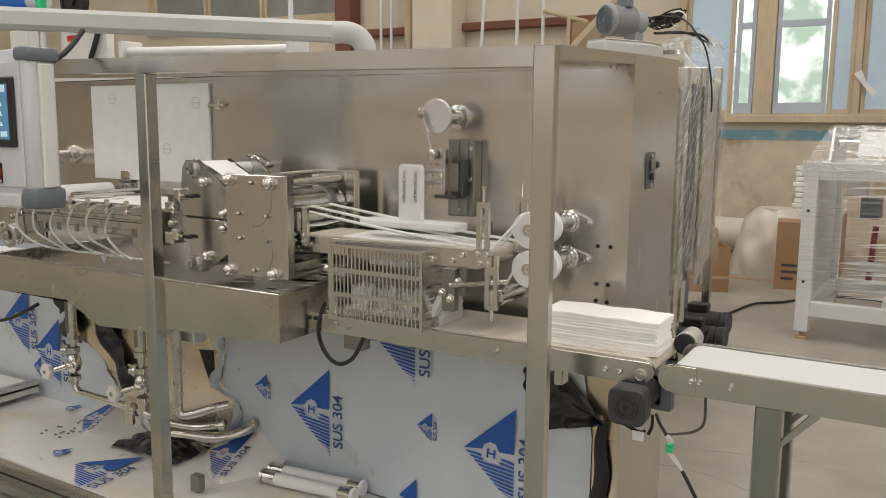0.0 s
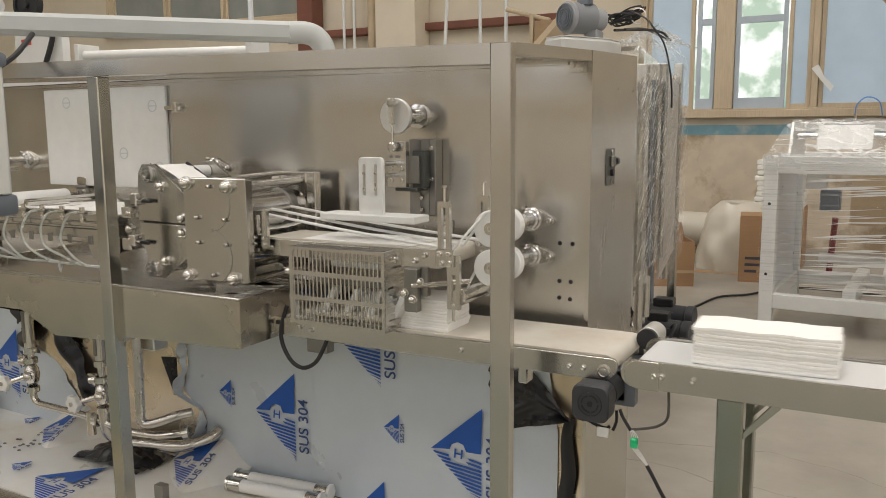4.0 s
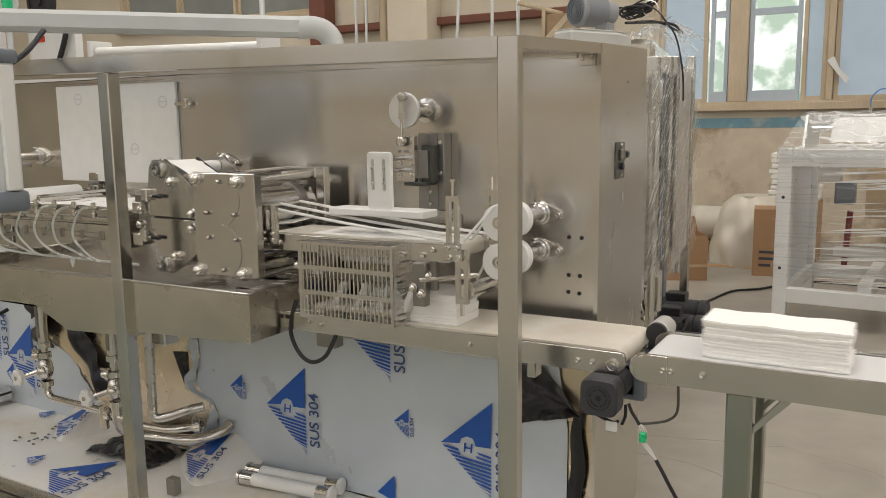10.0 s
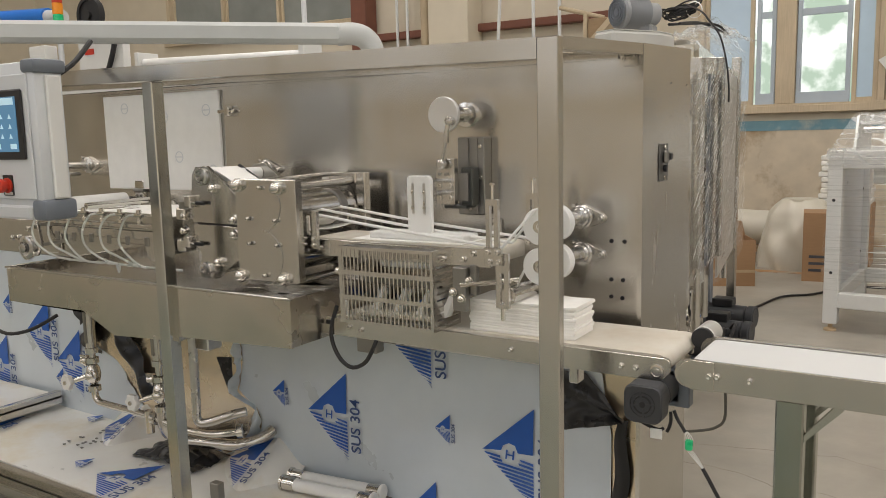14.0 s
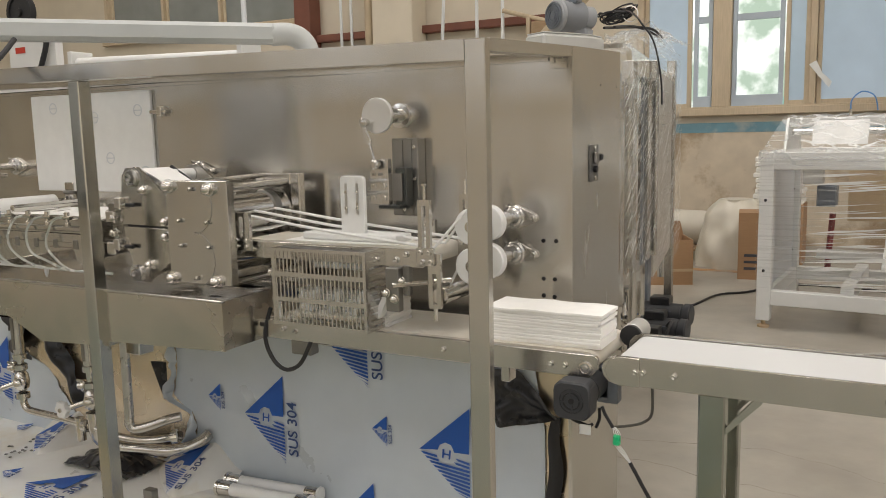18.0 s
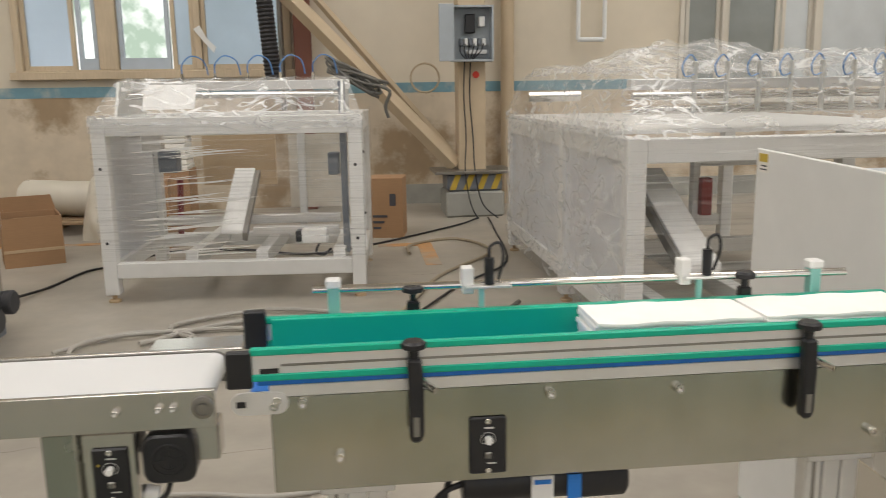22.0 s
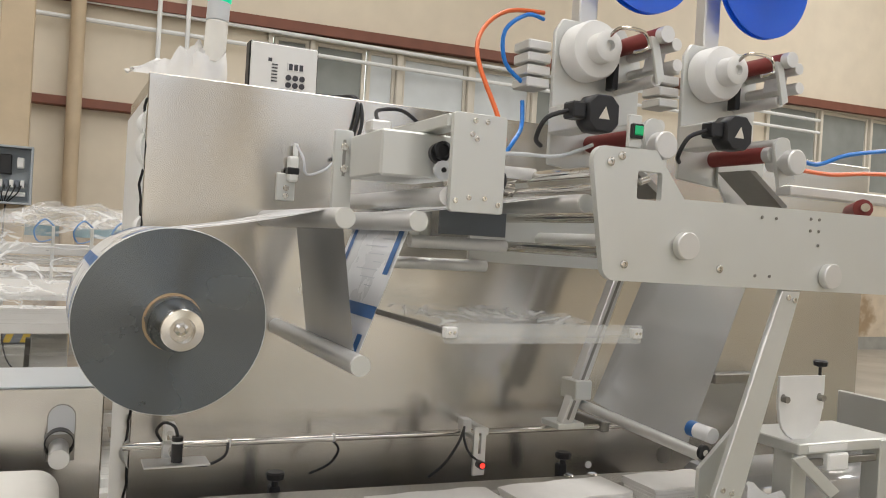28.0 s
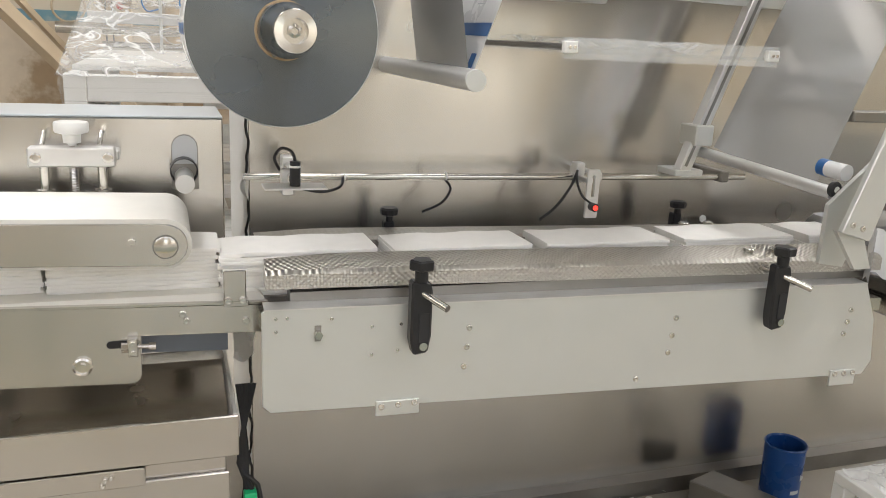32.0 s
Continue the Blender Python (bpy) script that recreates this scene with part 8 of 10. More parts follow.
PR = thing("press_screw", "aluminium press with white knob and spring", "press", (2.684, 0.19, 0.95))
part("bridge", bx(2.605, 2.762, 0.16, 0.196, 1.002, 1.040, 0.003), alu, PR)
part("rear_bridge", bx(2.60, 2.767, 0.196, 0.246, 1.01, 1.03, 0.003), alu, PR)
bolts(PR, [(2.62, 0.16, 1.021), (2.748, 0.16, 1.021)], steel_bright, 0.010, 0.004)
for _x in (2.632, 2.736):
    part("post", cy((_x, 0.178, 0.95), (_x, 0.178, 1.002), 0.009, seg=16), steel_bright, PR)
    part("post_flange", lathe((_x, 0.178, 0.952), (_x, 0.178, 2), [(0.017, 0), (0.017, 0.004), (0.009, 0.006)], 18), steel, PR)
    part("rod_tip", cy((_x - 0.005, 0.20, 1.04), (_x + 0.0, 0.215, 1.065), 0.005, seg=10), steel_bright, PR)
_p = [(2.684 + 0.008 * math.cos(k * 0.7), 0.178 + 0.008 * math.sin(k * 0.7), 0.951 + k * 0.00056) for k in range(91)]
part("spring", pipe(_p, 0.0016, 6, fine=1), steel_bright, PR)
part("screw", cy((2.684, 0.178, 0.95), (2.684, 0.178, 1.06), 0.005, seg=12), steel_bright, PR)
part("knob", lathe((2.684, 0.178, 1.042), (2.684, 0.178, 2), [(0.008, 0), (0.008, 0.004), (0.016, 0.006), (0.017, 0.022), (0.030, 0.026), (0.032, 0.030), (0.032, 0.043), (0.030, 0.046), (0, 0.047)], 32), plastic_white, PR, "white screw knob")

UB = thing("hold_down_belt", "cream hold-down belt between stainless side plates", "belt unit", (2.65, 0.02, 0.88))
_op = [(2.425, 0.957)] + [(2.838, 0.9465)] + arc(2.849, 0.909, 0.037, 80, -90, 10) + [(2.502, 0.884), (2.413, 0.925), (2.413, 0.95)]
part("side_plate", prism(_op, -0.110, -0.102, "xz", 0.001), steel, UB)
part("side_plate", prism(_op, 0.142, 0.150, "xz", 0.001), steel, UB)
_bp = arc(2.849, 0.909, 0.0445, 84, -88, 12) + [(2.505, 0.876), (2.43, 0.913)] + arc(2.426, 0.941, 0.0225, 230, 95, 8)
part("belt", prism(_bp, -0.100, 0.140, "xz"), belt_felt, UB, "cream felt belt")
part("axle_cap", lathe((2.849, -0.110, 0.907), (2.849, -1, 0.907), [(0.019, 0), (0.019, 0.003), (0.017, 0.004), (0, 0.004)], 32), steel_bright, UB)
part("axle_ring", lathe((2.849, -0.1105, 0.907), (2.849, -1, 0.907), [(0.0215, 0), (0.0215, 0.001), (0, 0.001)], 32), steel_dark, UB)
bolts(UB, [(2.795, -0.110, 0.917), (2.475, -0.110, 0.935), (2.515, -0.110, 0.90)], steel_bright, 0.007, 0.005)
part("adjust_slot", prism(capsule(2.432, 2.452, 0.937, 0.007), -0.112, -0.1095, "xz"), plastic_black, UB)
part("adjust_screw", cy((2.43, -0.114, 0.937), (2.45, -0.114, 0.936), 0.005, seg=10), steel_bright, UB)
part("end_tab", bx(2.400, 2.415, -0.108, -0.09, 0.935, 0.96, 0.002), steel_dark, UB)
part("hanger", bx(2.62, 2.75, 0.15, 0.18, 0.935, 0.951, 0.002), steel, UB)
part("hanger", bx(2.66, 2.71, 0.15, 0.246, 0.90, 0.935, 0.002), steel, UB)

LB = thing("infeed_belt", "stainless infeed belt with a stepped side plate", "belt unit", (2.67, 0.0, 0.65))
_op = arc(2.342, 0.787, 0.018, 110, 200, 4) + arc(2.342, 0.765, 0.018, 200, 270, 4) + [(2.53, 0.742), (2.545, 0.733), (2.546, 0.672)] + arc(2.565, 0.672, 0.018, 180, 270, 3) + arc(2.782, 0.662, 0.018, 270, 360, 3) + [(2.80, 0.735), (3.026, 0.727)] + [(3.026, 0.782)]
part("side_plate", prism(_op, -0.078, -0.070, "xz", 0.001), steel, LB)
part("side_plate", bx(2.33, 3.02, 0.115, 0.123, 0.73, 0.79, 0.001), steel, LB)
part("belt", prism(capsule(2.345, 3.00, 0.783, 0.022), -0.068, 0.113, "xz"), belt_felt, LB, "cream felt belt")
part("edge_lip", prism([(2.34, 0.803), (3.026, 0.784), (3.026, 0.788), (2.34, 0.8075)], -0.081, -0.069, "xz"), steel_h, LB)
part("belt_window", prism([(2.80, 0.728), (2.954, 0.722), (2.954, 0.684), (2.80, 0.690)], -0.045, -0.04, "xz"), slate_paint, LB)
part("belt_window", prism([(2.40, 0.745), (2.54, 0.738), (2.54, 0.722), (2.40, 0.715)], -0.045, -0.04, "xz"), rubber, LB)
bolts(LB, [(2.445, -0.078, 0.775), (2.495, -0.078, 0.788), (2.874, -0.078, 0.772), (2.880, -0.078, 0.758), (2.985, -0.078, 0.752), (2.38, -0.078, 0.76)], steel_bright, 0.007, 0.005)
part("pivot", lathe((2.702, -0.078, 0.686), (2.702, -1, 0.686), [(0.017, 0), (0.017, 0.006), (0.013, 0.008), (0.013, 0.004), (0.006, 0.004), (0.006, 0.008), (0, 0.008)], 24), steel_bright, LB)
for _x, _z in ((2.77, 0.722), (2.365, 0.774)):
    part("adjust_slot", prism(capsule(_x - 0.02, _x + 0.012, _z, 0.007), -0.0795, -0.0775, "xz"), plastic_black, LB)
    part("adjust_block", bx(_x + 0.008, _x + 0.026, -0.096, -0.078, _z - 0.02, _z + 0.014, 0.002), steel, LB)
    part("adjust_nut", cy((_x - 0.002, -0.092, _z - 0.002), (_x + 0.010, -0.092, _z - 0.002), 0.009, seg=6), steel_bright, LB)
    part("adjust_screw", cy((_x, -0.09, _z), (_x + 0.048, -0.09, _z - 0.003), 0.0042, seg=10), steel_bright, LB)
    part("screw_tip", cy((_x + 0.044, -0.09, _z - 0.003), (_x + 0.056, -0.09, _z - 0.003), 0.007, seg=10), steel_bright, LB)
    bolts(LB, [(_x + 0.017, -0.096, _z + 0.006), (_x + 0.017, -0.096, _z - 0.012)], steel_bright, 0.005, 0.004)
part("cross_support", bx(2.50, 2.54, 0.0, 0.246, 0.735, 0.76, 0.002), steel, LB)
part("cross_support", bx(2.86, 2.90, 0.12, 0.246, 0.735, 0.76, 0.002), steel, LB)
part("entry_guard", bx(2.945, 2.985, -0.098, -0.094, 0.795, 0.855, 0.002), steel, LB, "small bent guard tab")
part("guard_foot", bx(2.945, 2.99, -0.096, -0.07, 0.785, 0.797, 0.002), steel, LB)
bolts(LB, [(2.953, -0.098, 0.798), (2.978, -0.098, 0.798)], steel_bright, 0.007, 0.008)

TR = thing("catch_tray", "open dusty steel catch tray over a lower cabinet", "tray", (2.6, 0.0, 0.0))
part("tray_floor", prism([(-0.16, 0.545), (0.11, 0.60), (0.11, 0.604), (-0.16, 0.549)], 2.262, 2.95, "yz"), steel_wet, TR, "dusty sloping tray floor")
part("tray_back", bx(2.255, 2.957, 0.11, 0.116, 0.53, 0.625), steel_h, TR)
part("tray_front", bx(2.25, 2.962, -0.168, -0.160, 0.525, 0.605, 0.002), steel_h, TR)
part("tray_side", prism([(-0.16, 0.525), (0.11, 0.525), (0.11, 0.622), (-0.16, 0.607)], 2.250, 2.257, "yz"), alu, TR)
part("tray_side", prism([(-0.16, 0.525), (0.11, 0.525), (0.11, 0.622), (-0.16, 0.607)], 2.953, 2.960, "yz"), alu, TR)
part("cabinet_front", bx(2.25, 2.945, -0.160, -0.152, 0.02, 0.49, 0.002), steel, TR)
part("cabinet_body", bx(2.255, 2.94, -0.150, 0.24, 0.0, 0.52, 0.002), steel_h, TR)
part("latch_strip", bx(2.25, 2.80, -0.170, -0.162, 0.488, 0.523, 0.002), steel_h, TR)
bolts(TR, [(2.735, -0.170, 0.508), (2.73, -0.170, 0.498), (2.745, -0.170, 0.512), (2.42, -0.170, 0.508)], steel_bright, 0.005, 0.006)
_cb = thing("cable_bundle", "dark cable bundle hanging beside the lower cabinet", "cable", (2.98, -0.05, 0.0))
for _k in range(5):
    part("cable", pipe([(2.972 + 0.008 * _k, -0.02, 0.60), (2.985 - 0.004 * _k, -0.06, 0.45), (2.968 + 0.01 * _k, -0.08, 0.30 + 0.02 * _k), (2.99 - 0.008 * _k, -0.07, 0.12), (2.985, -0.05, 0.008)], 0.005, 8), rubber, _cb)
part("terminal", bx(2.975, 3.0, -0.095, -0.07, 0.36, 0.40, 0.002), green_lens, _cb)
part("loose_film", sheet(lambda u, v: (2.975 + 0.045 * u, 0.12 - 0.03 * math.sin(4 * u + 6 * v), 0.60 + 0.12 * v), 6, 10), plastic_white, _cb)

# finned guides, panel and clamps: they run a little askew to the line
SKEW = Matrix.Translation((3.005, -0.152, 0)) @ Matrix.Rotation(radians(-1.6), 4, "Z") @ Matrix.Translation((-3.005, 0.152, 0))


def askew(b):
    b.transform(SKEW)
    return b


GP = thing("guide_table", "silver infeed table with knurled guides and black clamps", "infeed table", (3.7, 0.0, 0.55))
part("front_panel", askew(prism([(3.012, 0.797), (3.005, 0.79), (3.005, 0.612), (3.02, 0.598), (4.365, 0.568), (4.385, 0.60), (4.372, 0.70), (4.335, 0.788)], -0.158, -0.150, "xz", 0.001)), alu_plate, GP, "smooth silver front panel")
part("panel_lip", askew(prism([(3.01, 0.7955), (4.335, 0.787), (4.335, 0.7895), (3.01, 0.798)], -0.160, -0.115, "xz")), alu, GP)
part("table_bed", askew(prism([(3.01, 0.735), (4.40, 0.715), (4.40, 0.745), (3.01, 0.765)], -0.14, WY - 0.002, "xz")), steel_h, GP)
part("table_tab", askew(bx(3.215, 3.30, -0.164, -0.1585, 0.575, 0.605, 0.001)), alu_plate, GP)
part("table_tab", askew(bx(4.27, 4.34, -0.164, -0.1585, 0.548, 0.585, 0.001)), alu_plate, GP)
for _x in (3.35, 4.2):
    part("table_arm", askew(bx(_x, _x + 0.05, 0.15, WY, 0.70, 0.76, 0.002)), steel_dark, GP)


def askew_pt(x, y, z):
    return tuple(SKEW @ Vector((x, y, z)))


bolts(GP, [askew_pt(*p) for p in [(3.395, -0.158, 0.742), (3.392, -0.158, 0.703), (3.388, -0.158, 0.663), (3.85, -0.158, 0.735), (3.845, -0.158, 0.697), (3.84, -0.158, 0.659), (4.30, -0.158, 0.728), (4.295, -0.158, 0.70), (4.29, -0.158, 0.672), (3.77, -0.158, 0.605), (3.225, -0.164, 0.595), (3.258, -0.164, 0.597), (3.29, -0.164, 0.599), (4.28, -0.164, 0.577), (4.305, -0.164, 0.577), (4.33, -0.164, 0.577)]], steel_bright, 0.006, 0.004)
bolts(GP, [askew_pt(*p) for p in [(3.13, -0.158, 0.775), (3.205, -0.158, 0.755), (3.26, -0.158, 0.757), (3.205, -0.158, 0.70), (3.255, -0.158, 0.705), (3.03, -0.158, 0.78), (3.05, -0.158, 0.78), (3.03, -0.158, 0.755)]], steel_bright, 0.0032, 0.002)
part("slot_screw", askew(cy((3.105, -0.158, 0.748), (3.105, -0.172, 0.748), 0.008, seg=6)), steel_bright, GP)
part("slot", askew(bx(3.099, 3.111, -0.1595, -0.1575, 0.733, 0.763)), steel_dark, GP)


def knurled_guide(y0, y1, za, zb, label):
    """A long hollow guide with a tapered entry, folded from knurled sheet."""
    prof = []
    for k in range(25):
        s = k / 24
        x = 3.016 + 1.379 * s
        taper = max(0.0, 1 - s / 0.10)
        prof.append((x, y0 + taper * 0.004, y1 - taper * 0.02, za - taper * 0.003 - 0.018 * s, zb - taper * 0.004 - 0.018 * s))
    b = bmesh.new()
    rings = [[b.verts.new(v) for v in ((x, a, z - 0.034), (x, a, z - 0.007), (x, a + 0.008, z), (x, c - 0.004, w), (x, c, w - 0.004), (x, c, w - 0.05))] for x, a, c, z, w in prof]
    for p, q in zip(rings, rings[1:]):
        for i in range(5):
            b.faces.new((p[i], q[i], q[i + 1], p[i + 1]))
    b.faces.new(rings[0])
    b.faces.new(rings[-1][::-1])
    bmesh.ops.recalc_face_normals(b, faces=b.faces)
    return part("knurled_guide", askew(b), knurl, GP, label)


knurled_guide(-0.128, -0.055, 0.860, 0.874, "knurled steel side guide")
knurled_guide(0.112, 0.20, 0.862, 0.862, "knurled steel side guide")
# dark filler box that stands for the shade under the front guide
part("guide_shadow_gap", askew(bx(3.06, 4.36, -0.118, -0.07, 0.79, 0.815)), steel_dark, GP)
for _x in (4.06, 4.13):
    for _y in (-0.09, 0.165):
        part("guide_stud", askew(lathe((_x, _y, 0.84), (_x, _y, 2), [(0.006, 0), (0.006, 0.012), (0.012, 0.014), (0.013, 0.019), (0.011, 0.021), (0, 0.021)], 16)), steel_bright, GP)


def guide_clamp(x):
    b = prism([(x - 0.019, 0.850), (x + 0.015, 0.850), (x + 0.021, 0.832), (x + 0.021, 0.745), (x + 0.015, 0.712), (x - 0.012, 0.708), (x - 0.019, 0.735)], -0.200, -0.172, "xz", 0.004)
    c = part("clamp_body", askew(b), plastic_black, GP, "black clamp bracket")
    part("clamp_pocket", askew(bx(x - 0.004, x + 0.014, -0.2020, -0.1995, 0.735, 0.79)), rubber, c)
    part("clamp_arm", askew(cy((x, -0.19, 0.83), (x, -0.10, 0.828), 0.008, seg=12)), steel_bright, c)
    part("clamp_pin", askew(cy((x + 0.004, -0.195, 0.826), (x + 0.035, -0.245, 0.812), 0.007, seg=12)), steel_bright, c)
    part("clamp_screw", askew(cy((x + 0.004, -0.200, 0.728), (x + 0.004, -0.208, 0.728), 0.008, seg=12)), steel_bright, c)
    pts = [((0.021 + (0.004 if k % 2 else -0.003)) * math.cos(k * math.pi / 5), (0.021 + (0.004 if k % 2 else -0.003)) * math.sin(k * math.pi / 5)) for k in range(10)]
    part("clamp_knob", askew(prism([(x + p, -0.19 + q) for p, q in pts], 0.870, 0.890, "xy", 0.003)), plastic_black, c)
    part("knob_neck", askew(cy((x, -0.19, 0.848), (x, -0.19, 0.871), 0.0125, seg=14)), plastic_black, c)


guide_clamp(3.287)
guide_clamp(4.07)
for _x in (3.331, 4.095):
    _k = part("rear_clamp", bx(_x - 0.012, _x + 0.012, 0.20, 0.225, 0.80, 0.868, 0.003), plastic_black, GP)
    part("clamp_knob", lathe((_x, 0.205, 0.868), (_x, 0.205, 2), [(0.008, 0), (0.008, 0.012), (0.020, 0.016), (0.022, 0.028), (0.018, 0.032), (0, 0.032)], 9), plastic_black, _k)

RS = thing("detector_rail", "steel rod with light sensors, ties and leads", "sensor rail", (3.65, 0.05, 0.9))
part("rod", cy((3.008, 0.20, 0.974), (4.281, 0.20, 0.962), 0.0078, seg=14), steel_bright, RS)
part("rod_mount", bx(4.20, 4.225, 0.185, WY, 0.950, 0.978, 0.003), steel_dark, RS)
part("rod_mount", bx(3.84, 3.86, 0.19, WY, 0.958, 0.976, 0.002), alu, RS)
_s = part("sensor_bracket", bx(3.088, 3.112, 0.185, 0.222, 0.935, 1.018, 0.002), alu, RS)
part("sensor_arm", cy((3.10, 0.20, 1.0), (3.085, 0.035, 0.998), 0.007, seg=12), steel_bright, _s)
part("arm_clamp", bx(3.07, 3.10, 0.06, 0.085, 0.975, 1.012, 0.002), alu, _s)
part("sensor_base", bx(3.03, 3.15, -0.005, 0.055, 0.982, 0.986, 0.001), alu, _s)
part("sensor_barrel", cy((3.091, 0.022, 0.986), (3.091, 0.022, 1.034), 0.0105, seg=14), plastic_black, _s, "black barrel sensor")
part("sensor_ring", cy((3.091, 0.022, 1.022), (3.091, 0.022, 1.026), 0.0112, seg=14), plastic_white, _s)
part("sensor_lead", pipe([(3.091, 0.022, 1.034), (3.085, 0.028, 1.052), (3.068, 0.05, 1.055), (3.06, 0.09, 1.03), (3.075, 0.13, 1.0)], 0.003, 8), rubber, _s)
part("sensor_lead", pipe([(3.10, 0.03, 0.980), (3.15, 0.05, 0.968), (3.20, 0.12, 0.965), (3.22, 0.19, 0.972)], 0.003, 8), rubber, _s)
for _x in (3.225, 3.46):
    part("cable_tie", lathe((_x, 0.20, 0.971), (_x + 1, 0.20, 0.971), [(0.0080, -0.002), (0.0095, -0.002), (0.0095, 0.002), (0.0080, 0.002)], 14), plastic_white, RS)
part("sensor_lead", pipe([(3.46, 0.20, 0.962), (3.475, 0.205, 0.94), (3.46, 0.22, 0.905), (3.42, 0.24, 0.88)], 0.003, 8), rubber, RS)
_s = part("red_sensor_slide", ring_plate(rounded(3.786, 3.818, 0.880, 0.995, 0.003), rounded(3.798, 3.806, 0.930, 0.982, 0.003), 0.128, 0.134), alu, RS)
part("sensor_body", cy((3.802, 0.11, 0.908), (3.802, 0.138, 0.908), 0.010, seg=14), plastic_black, _s)
part("sensor_eye", cy((3.802, 0.107, 0.908), (3.802, 0.111, 0.908), 0.006, seg=12), red_led, _s, "lit red sensor eye")
part("rod_clamp", bx(3.785, 3.808, 0.185, 0.215, 0.955, 1.002, 0.002), alu, _s)
part("clamp_link", bx(3.790, 3.804, 0.134, 0.20, 0.962, 0.972, 0.001), alu, _s)
part("sensor_lead", pipe([(3.79, 0.19, 0.98), (3.76, 0.16, 0.95), (3.73, 0.17, 0.90), (3.70, 0.19, 0.865)], 0.0035, 8), rubber, _s)
part("sensor_lead", pipe([(3.80, 0.13, 0.915), (3.775, 0.13, 0.935), (3.77, 0.15, 0.965), (3.79, 0.19, 0.985)], 0.003, 8), rubber, _s)

# package tube and forming stage at the far end
FT = thing("forming_stage", "film forming stage with rounded white plate and knobs", "forming stage", (4.55, -0.1, 0.75))
part("film_tube", prism([(-0.085, 0.79), (-0.085, 0.86), (-0.06, 0.885), (0.10, 0.885), (0.125, 0.86), (0.125, 0.79)], 4.43, 5.34, "yz", 0.004), film_silver, FT, "silvery closed film tube")
part("stage_table", bx(4.42, 5.34, -0.20, WY - 0.002, 0.70, 0.785, 0.003), steel_h, FT)
part("stage_arm", bx(4.5, 4.56, 0.10, WY + 0.002, 0.64, 0.70, 0.003), steel_dark, FT)
part("stage_leg", bx(5.2, 5.26, -0.15, -0.09, 0.0, 0.70, 0.003), galv, FT)
part("side_film", sheet(lambda u, v: (4.33 + 0.14 * u, -0.20 + 0.04 * math.sin(5 * u) + 0.05 * u, 0.79 + 0.12 * v * (1 - 0.3 * u) + 0.01 * math.sin(17 * u)), 12, 8), film_white, FT, "crumpled film funnel")
part("round_plate", prism([(4.412, 1.09), (4.412, 1.163), (4.563, 1.163), (4.563, 1.08)] + arc(4.488, 1.08, 0.072, 0, -180, 10), -0.20, -0.192, "xz", 0.001), plastic_white, FT, "white slotted adjusting plate")
for _x in (4.425, 4.545):
    part("plate_slot", prism(capsule(_x, _x, 1.115, 0.006), -0.2015, -0.1995, "xz"), steel_dark, FT)
    part("plate_screw", cy((_x, -0.2, 1.11), (_x, -0.215, 1.11), 0.008, seg=12), steel_dark, FT)
part("top_knob", lathe((4.548, -0.196, 1.16), (4.548, -0.196, 2), [(0.004, 0), (0.004, 0.022), (0.016, 0.026), (0.018, 0.036), (0.013, 0.04), (0, 0.04)], 9), plastic_black, FT)
part("stage_block", bx(4.44, 4.78, -0.24, -0.05, 0.985, 1.012, 0.003), alu_plate, FT)
part("stage_ruler", bx(4.47, 4.60, -0.243, -0.2395, 0.992, 1.006), plastic_white, FT)
part("stage_wing", bx(4.72, 4.785, -0.243, -0.19, 0.80, 1.008, 0.003), alu_plate, FT)
part("stage_clamp", bx(4.53, 4.60, -0.25, -0.15, 0.945, 0.985, 0.003), plastic_white, FT)
part("stage_rod", bx(4.46, 4.72, -0.235, -0.225, 0.955, 0.972, 0.002), steel_dark, FT)
part("stage_column", bx(4.47, 4.52, -0.20, -0.14, 0.785, 0.985, 0.003), alu_plate, FT)
part("black_pulley", cy((4.60, -0.25, 0.80), (4.60, -0.25, 0.82), 0.045, seg=24, bev=0.003), plastic_black, FT)
part("pulley_hub", cy((4.60, -0.25, 0.77), (4.60, -0.25, 0.80), 0.025, seg=18), steel_bright, FT)
part("guide_fork", prism([(4.40, 0.985), (4.44, 0.99), (4.56, 0.90), (4.53, 0.885)], -0.262, -0.252, "xz", 0.001), alu_plate, FT)
part("side_block", bx(4.40, 4.50, -0.29, -0.21, 0.74, 0.79, 0.003), alu_plate, FT)
part("end_column", bx(4.95, 5.0, -0.15, -0.1, 0.785, 1.10, 0.003), steel_bright, FT)
part("end_shield", bx(5.05, 5.06, -0.2, 0.15, 0.8, 1.05, 0.003), alu_plate, FT)

# things on the floor beside the wrapper
_p = thing("paint_tin", "open blue paint tin with chipped white streaks", "tin", (4.550, 0.185, 0.0))
part("tin_wall", lathe((4.550, 0.185, 0.0), (4.550, 0.185, 1), [(0, 0.002), (0.052, 0.002), (0.056, 0.0), (0.058, 0.168), (0.061, 0.172), (0.058, 0.175), (0.054, 0.17), (0.053, 0.05), (0, 0.05)], 36), blue_tin, _p)
part("chipped_streak", sheet(lambda u, v: (4.550 + 0.0588 * math.sin(0.3 + 0.6 * u), 0.185 - 0.0588 * math.cos(0.3 + 0.6 * u), 0.075 + 0.02 * v * (1 - u)), 6, 1), grey_paint, _p)
part("chipped_streak", sheet(lambda u, v: (4.550 + 0.0588 * math.sin(-0.2 + 0.5 * u), 0.185 - 0.0588 * math.cos(-0.2 + 0.5 * u), 0.035 + 0.012 * v), 6, 1), grey_paint, _p)
